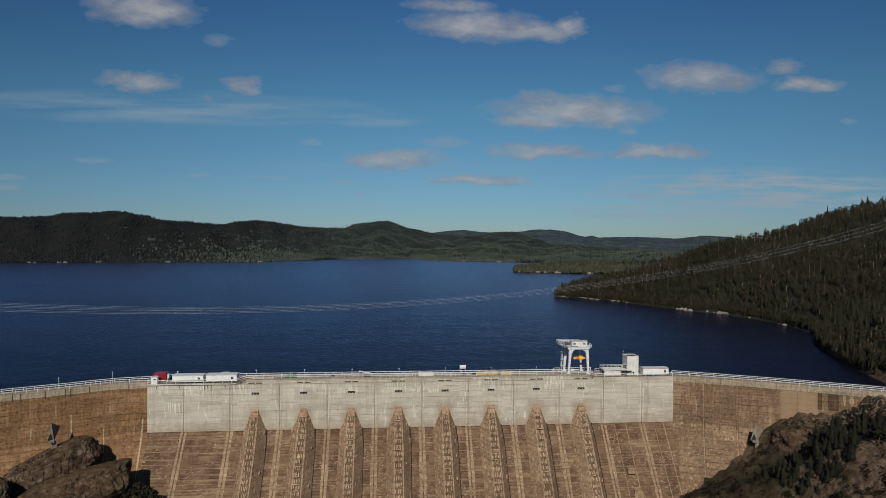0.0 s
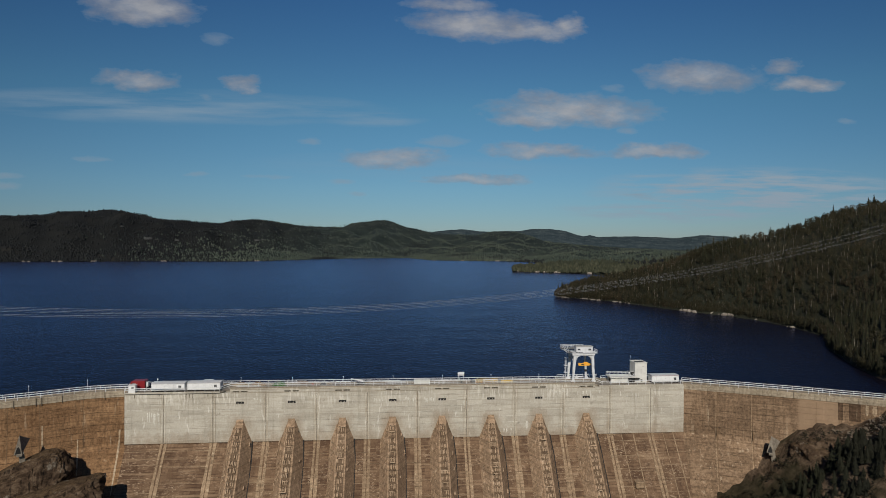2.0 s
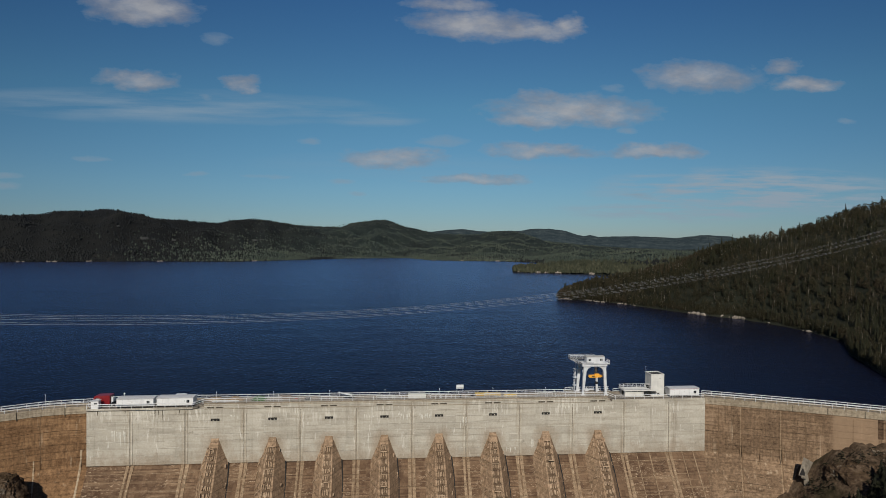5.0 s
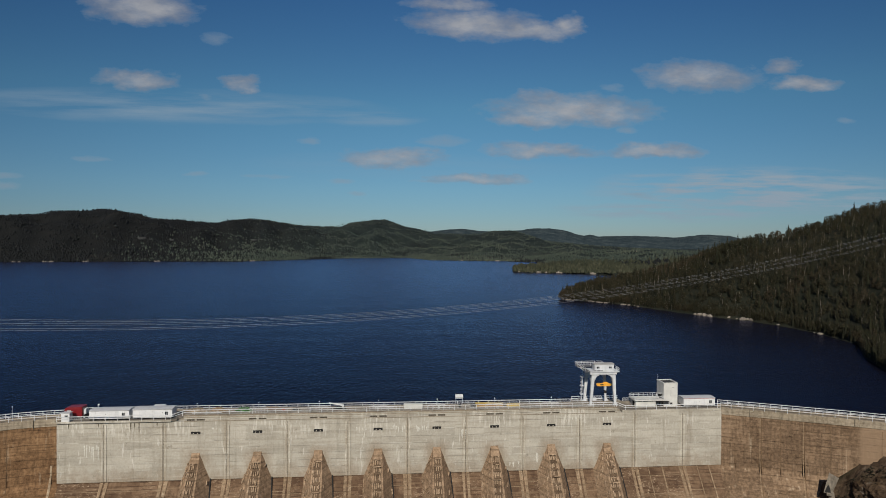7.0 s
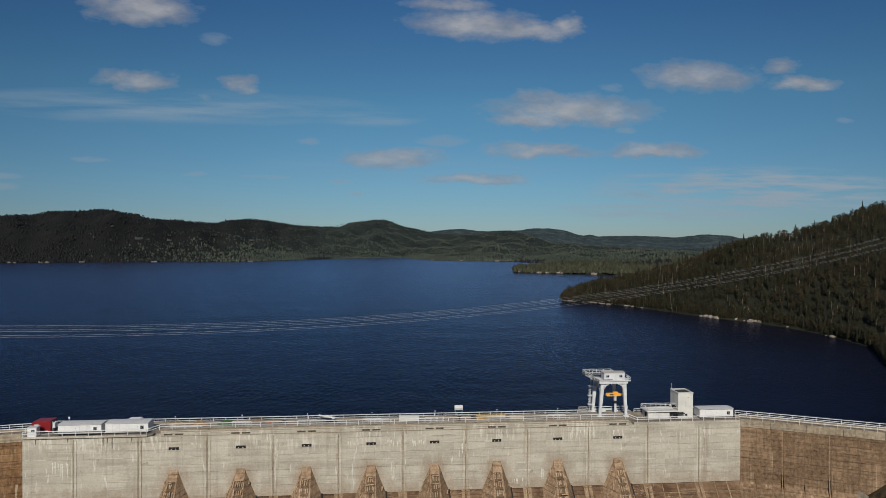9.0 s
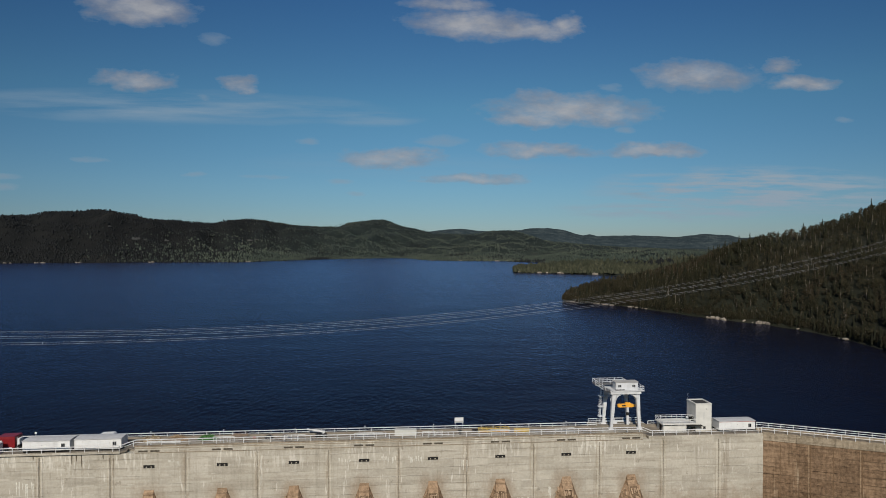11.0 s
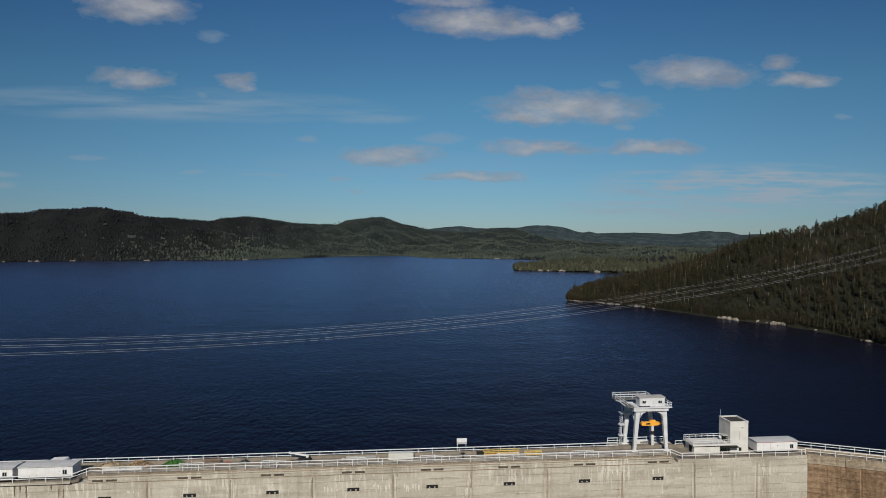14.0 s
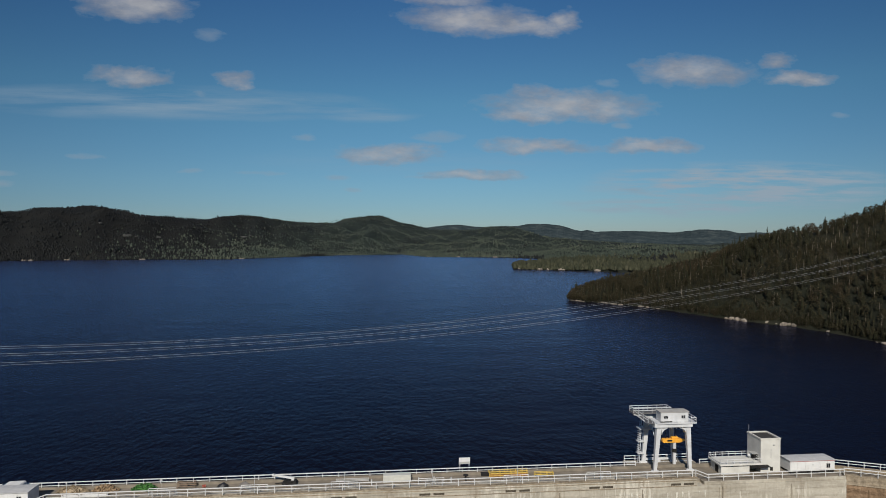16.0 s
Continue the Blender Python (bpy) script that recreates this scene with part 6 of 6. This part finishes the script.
def monument(at, turn, label):
    """A leaning three-sided block with an arched hollow in its face, on a short pedestal."""
    ob = thing("monument", label, "monument", at, "concrete monuments", turn=turn)
    a, b, c, d, e = (Vector(q) for q in ((-0.1, 0.3, 4.9), (-1.3, -0.9, 0.9), (0.3, -0.7, 0.8), (2.2, 2.9, 3.1), (0.3, 2.0, 1.0)))
    bm = bmesh.new()
    pts = [bm.verts.new(q) for q in (a, b, c, d, e)]
    for f in ((0, 1, 2), (0, 2, 3), (0, 3, 4), (0, 4, 1), (1, 4, 2), (2, 4, 3)):
        bm.faces.new([pts[i] for i in f])
    bmesh.ops.recalc_face_normals(bm, faces=bm.faces)
    block = part("block", bm, CASTM, ob)
    out = (b - a).cross(c - a).normalized()
    out = out if out.y < 0 else -out
    arch = [a + (b - a) * k * (1 - w) + (c - a) * k * w for k, w in ((0.985, 0.14), (0.80, 0.18), (0.66, 0.32), (0.60, 0.5), (0.66, 0.68), (0.80, 0.82), (0.985, 0.86))]
    # a near-black plug stands in for the hollow's shaded inside
    part("hollow", loft(bmesh.new(), [[q + out * h for q in arch] for h in (-0.3, 0.012)]), DARK, block, "dark arched hollow")
    part("pedestal", taper(bmesh.new(), (0.6, 0, -3.2), (0.25, 0, 1.0), 1.3, 0.9, 1.3, 0.9), CASTM, ob)
    part("foot_block", boxed(-0.75, 0.35, -1.15, -0.35, 0.35, 0.95, bevel=0.06), CASTM, ob)
    return ob


monument((-45.9, -12.6, -8.3), 36, "hollow triangular concrete monument on a short pedestal on the rock")
monument((135.3, -12.9, -12.5), -28, "hollow triangular concrete monument standing below the eastern wing wall")

PALEROCK = plain("pale_shore_rock", (0.18, 0.155, 0.125), 0.9, vary=0.6, scale=0.5)
rs = random.Random(9)
for x, y, n, spread in ((227, 203.5, 14, 5.5), (239, 185.5, 14, 6.5), (206, 266, 9, 14), (190, 289, 20, 11), (176, 301, 10, 7), (247, 160, 4, 4), (245, 132, 3, 6)):
    for k in range(n):
        f = rs.uniform(-1, 1)
        s = rs.uniform(0.3, 1.0)
        px, py = x + rs.uniform(-0.35, 0.35) * spread * 0.5 - f * spread * 0.45, y + f * spread
        rock("shore_boulder", "pale sunlit boulder at the water line", (px - 1.3, py, WATER + 0.4), (s * 1.7, s * 1.2, s * (1.3 if 180 < y < 210 else 0.55)), rs.randint(20, 26), rs.uniform(0, 180), PALEROCK, "shore boulders", 2)
for x, y, n in ((240, 738, 5), (262, 719, 5), (284, 704, 5), (322, 677, 3), (150, 1348, 2), (215, 1318, 3), (300, 1280, 3), (-455, 1180, 5), (-650, 1138, 4), (-700, 1124, 4), (-590, 1160, 3), (-265, 1222, 4)):
    for k in range(n):
        s = rs.uniform(0.9, 2.4)
        rock("far_boulder", "pale boulder on the far shore", (x + rs.uniform(-9, 9), y + rs.uniform(-4, 0), WATER + 0.8), (s * 1.9, s, s * 0.8), rs.randint(20, 26), rs.uniform(0, 180), PALEROCK, "far shore boulders", 2)

# haze is put into this rock colour, greyer than the shore rock
HAZEROCK = plain("hazy_bare_rock", (0.060, 0.062, 0.060), 0.95, vary=0.5, scale=0.08, spec=0.0)
for x, y, z, w, h, seed in ((-557, 1366, 49.5, 13, 5.0, 31), (-540, 1372, 46.5, 8, 3.0, 32), (-520, 1456, 46.0, 9, 4.5, 33), (-343, 1590, 47.5, 12, 4.0, 34), (-325, 1586, 50.0, 6, 3.0, 35), (-646, 1430, 80.0, 6, 3.0, 36)):
    rock("bare_rock_face", "pale bare rock face showing through the far forest", (x, y, z), (w * 0.7, 4.0, h * 0.7), seed, 10, HAZEROCK, "far rock faces", 3, rough=0.4)


def bush(x, y, h, seed, ground=None):
    z = float(height(np.array([x]), np.array([y]))[0]) if ground is None else ground
    ob = thing("shrub", "dark green shrub on the rocky bank", "shrub", (x, y, z - 0.2), "bank shrubs", turn=seed * 37)
    rg = random.Random(seed)
    bm = bmesh.new()
    for k in range(70):
        a, q = rg.uniform(0, math.tau), rg.uniform(0, 0.6) * h
        m = Matrix.LocRotScale((q * math.cos(a), q * math.sin(a), rg.uniform(0.2, 1.0) * h * (1 - q / h * 0.5)), Euler((rg.uniform(0, 3), rg.uniform(0, 3), 0)), (h * 0.09, h * 0.09, h * 0.06))
        bmesh.ops.create_icosphere(bm, subdivisions=1, radius=rg.uniform(0.6, 1.3), matrix=m)
    for v in bm.verts:
        v.co += Vector((rg.uniform(-1, 1), rg.uniform(-1, 1), rg.uniform(-1, 1))) * h * 0.05
    part("leaves", bm, SPRUCE, ob)
    part("stem", rod(bmesh.new(), (0, 0, 0), (0, 0, h * 0.7), 0.06 * h * 0.4, 0.02, 5), BARK, ob)


for k, (x, y, h, *floor_z) in enumerate(((-24.5, -16.5, 4.6, -21.5), (-22.0, -17, 4.0, -21.6), (-20.6, -16.5, 3.4, -22.3), (-28.5, -17, 2.4), (-22, -18, 2.0), (-52, -19, 1.6), (133, -24, 2.0), (139, -31, 2.6), (146, -33, 2.2), (144, -44, 3.0),
                               (152, -38, 3.0), (156, -45, 3.4), (128, -37, 2.0), (133, -47, 2.4), (160, -36, 2.8), (166, -41, 3.0), (140, -52, 2.6), (121, -45, 1.8), (125, -53, 2.2))):
    bush(x, y, h, k + 1, *floor_z)

# low brush over the banks
rb = np.random.default_rng(17)
bx, by = np.concatenate([rb.uniform(112, 200, 4200), rb.uniform(-75, -16, 500)]), np.concatenate([rb.uniform(-95, -14, 4200), rb.uniform(-50, -16, 500)])
ok = (by < np.interp(bx, (-80, -46, -28, 118, 127, 143, 161, 178, 200), (-26, -9, -6, -6, -8, -16, -26, -36, -50))) & (np.sin(bx * 0.21) + np.sin(by * 0.27 + 1) + rb.uniform(-1, 1, bx.size) > -1.7)
bx, by = bx[ok], by[ok]
BANKBRUSH = (bx, by, rb.uniform(0.35, 1.15, bx.size))


# ---- forests ----
def spruce_arrays(seed, layers=7, sides=4):
    rng = np.random.default_rng(seed)
    V, F = [], []
    for k in range(layers):
        f = k / layers
        z0, z1 = 0.10 + 0.86 * f, 0.10 + 0.86 * f + 0.26 * (1 - 0.55 * f)
        r = (0.155 * (1 - f) ** 0.85 + 0.012) * rng.uniform(0.8, 1.2)
        base = len(V)
        off = rng.normal(0, 0.012, 2)
        V.append((off[0] * 0.4, off[1] * 0.4, min(z1, 1.0)))
        turn = rng.uniform(0, math.tau)
        n = sides * 2
        for s in range(n):
            a = turn + s / n * math.tau
            q = r * (rng.uniform(0.85, 1.25) if s % 2 == 0 else rng.uniform(0.35, 0.6))
            V.append((off[0] + q * math.cos(a), off[1] + q * math.sin(a), z0 + rng.uniform(-0.02, 0.02) + (0.035 if s % 2 else 0)))
        for s in range(n):
            F.append((base, base + 1 + s, base + 1 + (s + 1) % n))
    return np.array(V), np.array(F)


def birch_arrays(seed, clumps=24):
    """A crown of many small leaf clumps, each a bent four-sided flake, round and uneven."""
    rng = np.random.default_rng(seed)
    V, F = [], []
    flake = np.array(((1, 0, -0.5), (-0.6, 0.8, -0.5), (-0.6, -0.8, -0.5), (0, 0, 0.9)), float)
    lean = rng.normal(0, 0.05, 2)
    for k in range(clumps):
        f = (k + 0.5) / clumps
        wide = 0.24 * math.sin(math.pi * min(1, f * 0.78 + 0.22)) ** 0.8 + 0.02
        a = k * 2.4 + rng.uniform(-0.6, 0.6)
        q = wide * rng.uniform(0.2, 1.15)
        c = np.array((q * math.cos(a) + lean[0] * f, q * math.sin(a) + lean[1] * f, 0.16 + 0.78 * f + rng.uniform(-0.06, 0.06)))
        base = len(V)
        s, t = rng.uniform(0.052, 0.098), rng.uniform(0, math.tau)
        for p in flake:
            p = np.array((p[0] * math.cos(t) - p[1] * math.sin(t), p[0] * math.sin(t) + p[1] * math.cos(t), p[2]))
            V.append(tuple(c + p * s * rng.uniform(0.6, 1.4) * np.array((1, 1, 0.8))))
        F += [(base, base + 1, base + 3), (base + 1, base + 2, base + 3), (base + 2, base, base + 3), (base, base + 2, base + 1)]
    return np.array(V), np.array(F)


def trunk_arrays(seed=0, limbs=2):
    bm = bmesh.new()
    rod(bm, (0, 0, -0.06), (0, 0, 0.92), 0.018, 0.005, 4)
    rng = np.random.default_rng(seed)
    for k in range(limbs):
        z, a = rng.uniform(0.3, 0.7), rng.uniform(0, math.tau)
        rod(bm, (0, 0, z), (0.11 * math.cos(a), 0.11 * math.sin(a), z + 0.10), 0.006, 0.002, 3)
    bmesh.ops.triangulate(bm, faces=bm.faces)
    bm.verts.index_update()
    V = np.array([tuple(v.co) for v in bm.verts])
    F = np.array([[v.index for v in f.verts] for f in bm.faces])
    bm.free()
    return V, F


def mesh_from(name, V, F, material):
    me = bpy.data.meshes.new(name)
    me.vertices.add(len(V))
    me.vertices.foreach_set("co", np.asarray(V, np.float32).ravel())
    me.loops.add(F.size)
    me.loops.foreach_set("vertex_index", np.asarray(F, np.int32).ravel())
    me.polygons.add(len(F))
    me.polygons.foreach_set("loop_start", np.arange(len(F), dtype=np.int32) * F.shape[1])
    me.update(calc_edges=True)
    me.materials.append(material)
    return me


def scatter(variants, places, sizes, rng, widths=(0.8, 1.2)):
    """All copies of the variants at the places, as one pair of arrays."""
    Vs, Fs, n = [], [], 0
    for (x, y, z), s in zip(places, sizes):
        V, F = variants[rng.integers(len(variants))]
        a, w = rng.uniform(0, math.tau), s * rng.uniform(*widths)
        c, q = math.cos(a), math.sin(a)
        P = np.stack([(V[:, 0] * c - V[:, 1] * q) * w + x, (V[:, 0] * q + V[:, 1] * c) * w + y, V[:, 2] * s + z], 1)
        Vs.append(P)
        Fs.append(F + n)
        n += len(V)
    return np.concatenate(Vs), np.concatenate(Fs)


rng = np.random.default_rng(11)
SPR = [spruce_arrays(k) for k in range(5)]
BIR = [birch_arrays(20 + k) for k in range(4)]
TRK = [trunk_arrays(seed=k) for k in range(3)]

# hillside beside the lake
cx, cy = rng.uniform(150, 560, 52000), rng.uniform(-60, 520, 52000)
# a close fringe at the water line
t = rng.uniform(0, 1, 4500)
seg = rng.integers(5, 19, 4500)
ends = np.roll(LAKE, -1, 0)
cx = np.concatenate([cx, LAKE[seg, 0] + (ends[seg, 0] - LAKE[seg, 0]) * t + rng.uniform(-4, 4, 4500)])
cy = np.concatenate([cy, LAKE[seg, 1] + (ends[seg, 1] - LAKE[seg, 1]) * t + rng.uniform(-4, 4, 4500)])
dd = inland(cx, cy)
near_shore = dd < 70
keep = (dd > 0.4) & ((cy > 12) | (dd > 3)) & (rng.uniform(size=cx.size) < np.where(near_shore, 0.9, 0.48)) & (cx - 38 < (cy + 167) * 1.0 + 25) & (dd < 260)
keep &= cy > np.interp(cx, (143, 151, 161, 175, 200, 260), (-11, -15, -20, -29, -46, -86)) + 9
cx, cy, dd = cx[keep], cy[keep], dd[keep]
cz = height(cx, cy)
# spruce stands and leaf stands lie in patches; single spruces overtop the canopy
stand = wave(cx, cy, 90, 12) * 0.30 + wave(cx, cy, 35, 13) * 0.20
kind = rng.uniform(size=cx.size) < np.clip(0.42 + stand, 0.08, 0.88) * np.interp(cy, (180, 260), (1.0, 0.6))
tall = rng.uniform(size=cx.size) < 0.20
size = np.where(kind, np.where(tall, rng.uniform(6.2, 8.6, cx.size), rng.uniform(3.2, 6.2, cx.size)), rng.uniform(3.2, 5.6, cx.size)) * np.clip(0.7 + dd / 40, 0.7, 1) * np.interp(cy, (225, 285, 330), (1.0, 1.35, 1.6))
SINGLE = 100
order = np.argsort(np.hypot(cx - 200, cy - 160) + dd * 2.0)
single, crowd = order[:SINGLE * 3], order[SINGLE * 3:]
sp_meshes = [mesh_from("spruce_crown", *a, SPRUCE) for a in SPR]
bi_meshes = [mesh_from("birch_crown", *a, BIRCH) for a in BIR]
tr_meshes = [mesh_from("trunk", *a, BARK) for a in TRK]
for n, i in enumerate(single):
    is_spruce = bool(kind[i])
    tree = thing("spruce_tree" if is_spruce else "birch_tree",
                 "dark green narrow spruce on the lake shore" if is_spruce else "light green rounded birch on the lake shore", "tree",
                 (float(cx[i]), float(cy[i]), float(cz[i]) - 0.2), "trees along the lake shore", turn=float(rng.uniform(0, 360)))
    s = float(size[i])
    tree.scale = (s * float(rng.uniform(0.95, 1.3)), s * float(rng.uniform(0.95, 1.3)), s)
    part("crown", (sp_meshes[n % 5] if is_spruce else bi_meshes[n % 4]), None, tree)
    part("trunk", tr_meshes[n % 3], None, tree)
for name, label, sel, var, mat in (("spruce_forest", "dense dark spruce forest on the hillside", crowd[kind[crowd]], SPR, SPRUCE),
                                   ("birch_forest", "mixed green birch forest on the hillside", crowd[~kind[crowd]], BIR, BIRCH)):
    V, F = scatter(var, np.stack([cx, cy, cz - 0.2], 1)[sel], size[sel], rng, (0.75, 1.1) if var is SPR else (0.9, 1.35))
    tagged(new(name, mesh_from(name, V, F, mat)), label, "forest", kind="stuff")
sel = crowd[rng.uniform(size=crowd.size) < 0.22]
V, F = scatter(TRK, np.stack([cx, cy, cz - 0.2], 1)[sel], size[sel] * 1.02, rng)
tagged(new("tree_trunks", mesh_from("tree_trunks", V, F, plain("pale_bark", (0.30, 0.27, 0.22), 0.9, vary=0.3))), "pale thin tree trunks standing in the hillside forest", "trunks", kind="stuff")


# far forest over the hills round the lake
def small_tree(seed):
    r = np.random.default_rng(seed)
    V = [(r.normal(0, 0.03), r.normal(0, 0.03), 1.0)]
    for k in range(4):
        a = k / 4 * math.tau
        q = 0.21 * r.uniform(0.6, 1.4)
        V.append((q * math.cos(a), q * math.sin(a), 0.45 * r.uniform(0.6, 1.4)))
    for k in range(4):
        a = (k + 0.5) / 4 * math.tau
        q = 0.27 * r.uniform(0.6, 1.4)
        V.append((q * math.cos(a), q * math.sin(a), r.uniform(-0.05, 0.15)))
    F = [(0, 1 + k, 1 + (k + 1) % 4) for k in range(4)]
    F += [(1 + k, 5 + k, 1 + (k + 1) % 4) for k in range(4)] + [(1 + (k + 1) % 4, 5 + k, 5 + (k + 1) % 4) for k in range(4)]
    return np.array(V, float), np.array(F)


FAR = [small_tree(40 + k) for k in range(8)]
n = 135000
fu = np.tan(rng.uniform(-0.62, 0.80, n))
fr = 560 * (3300 / 560) ** rng.uniform(0, 1, n) ** 0.85
fx, fy = 38 + fr * fu / np.hypot(1, fu), -167 + fr / np.hypot(1, fu)
# a close fringe along the far shores
seg, t = rng.integers(19, 34, 9000), rng.uniform(0, 1, 9000)
off = rng.uniform(-14, 14, (2, 9000))
fx = np.concatenate([fx, LAKE[seg, 0] + (ends[seg, 0] - LAKE[seg, 0]) * t + off[0]])
fy = np.concatenate([fy, LAKE[seg, 1] + (ends[seg, 1] - LAKE[seg, 1]) * t + off[1]])
fd = inland(fx, fy)
keep = (fd > 2) & (fy > 500) & (rng.uniform(size=fx.size) < np.clip(1.2 - fd / 1500, 0.45, 1))
fx, fy, fd = fx[keep], fy[keep], fd[keep]
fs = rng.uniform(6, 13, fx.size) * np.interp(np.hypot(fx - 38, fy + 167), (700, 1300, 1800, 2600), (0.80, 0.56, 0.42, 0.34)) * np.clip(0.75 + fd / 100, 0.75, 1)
fs *= np.where(rng.uniform(size=fx.size) < 0.12, 1.35, 1.0)
fz = height(fx, fy) - 0.5
# spruce stands to the west, coloured dark as in cloud shadow, mixed leaf forest to the north, with a ragged border
shade_side = (fx + rng.normal(0, 130, fx.size) + 160 * np.sin(fy * 0.006)) < -0.16 * fy - 60
shade_side |= wave(fx, fy, 260, 31) + rng.normal(0, 0.25, fx.size) > 0.75
middle = ~shade_side & (np.hypot(fx - 38, fy + 167) + rng.normal(0, 60, fx.size) < 1250)
for name, label, sel, mat in (("middle_forest", "olive green mixed forest on the low middle shore of the lake", middle, MIDLEAF), ("far_spruce_forest", "distant spruce forest on the western hills across the lake, coloured dark as under cloud shadow", shade_side, SHADESPRUCE), ("far_forest", "distant mixed leaf forest covering the hills across the lake", ~shade_side & ~middle, FARLEAF)):
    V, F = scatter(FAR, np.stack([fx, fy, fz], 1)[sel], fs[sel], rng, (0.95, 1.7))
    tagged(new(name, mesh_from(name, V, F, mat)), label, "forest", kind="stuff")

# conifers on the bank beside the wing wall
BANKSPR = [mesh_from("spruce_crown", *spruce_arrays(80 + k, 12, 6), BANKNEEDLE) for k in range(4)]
for k in range(250):
    if k < 230:
        x = rs.uniform(128, 166)
        y = rs.uniform(-43, -25) - max(0.0, x - 143) * 0.45
    else:
        x, y = rs.uniform(164, 200), rs.uniform(-92, -58)
    z = float(height(np.array([x]), np.array([y]))[0])
    s = rs.uniform(2.6, 4.8) + (x - 140) * 0.10 if k < 230 else rs.uniform(2.0, 3.4)
    tree = thing("spruce_tree", "dark spruce on the rocky bank beside the dam", "tree", (x, y, z - 0.3), "bank spruces", turn=rs.uniform(0, 360))
    tree.scale = (s * rs.uniform(1.1, 1.6), s * rs.uniform(1.1, 1.6), s)
    part("crown", BANKSPR[k % 4], None, tree)
    part("trunk", tr_meshes[k % 3], None, tree)

# broken stone tipped against the end of the wing wall
stone_bm = bmesh.new()
bmesh.ops.create_icosphere(stone_bm, subdivisions=1, radius=1)
stone_rng = np.random.default_rng(5)
base_v = np.array([tuple(v.co) for v in stone_bm.verts])
stone_bm.verts.index_update()
base_f = np.array([[v.index for v in f.verts] for f in stone_bm.faces])
stone_bm.free()
STONES = [(base_v * stone_rng.uniform(0.6, 1.25, (len(base_v), 1)), base_f) for k in range(5)]
qx = stone_rng.uniform(148, 178, 1500)
qy = np.interp(qx, (127, 143, 161, 178), (-6, -13.5, -22.5, -32)) - stone_rng.uniform(0.5, 9.5, 1500) ** 1.0
V, F = scatter(STONES, np.stack([qx, qy, height(qx, qy) + 0.05], 1), stone_rng.uniform(0.08, 0.30, 1500), stone_rng)
tagged(new("rubble", mesh_from("rubble", V, F, plain("brown_rubble", (0.125, 0.100, 0.074), 0.95, vary=0.5, scale=1.2))), "pale broken stone tipped along the end of the wing wall", "rubble", kind="stuff")

bx, by, bs = BANKBRUSH
LOW = [birch_arrays(60 + k, 12) for k in range(4)]
V, F = scatter(LOW, np.stack([bx, by, height(bx, by) - 0.55 * bs], 1), bs * 1.9, rng, (1.2, 2.2))
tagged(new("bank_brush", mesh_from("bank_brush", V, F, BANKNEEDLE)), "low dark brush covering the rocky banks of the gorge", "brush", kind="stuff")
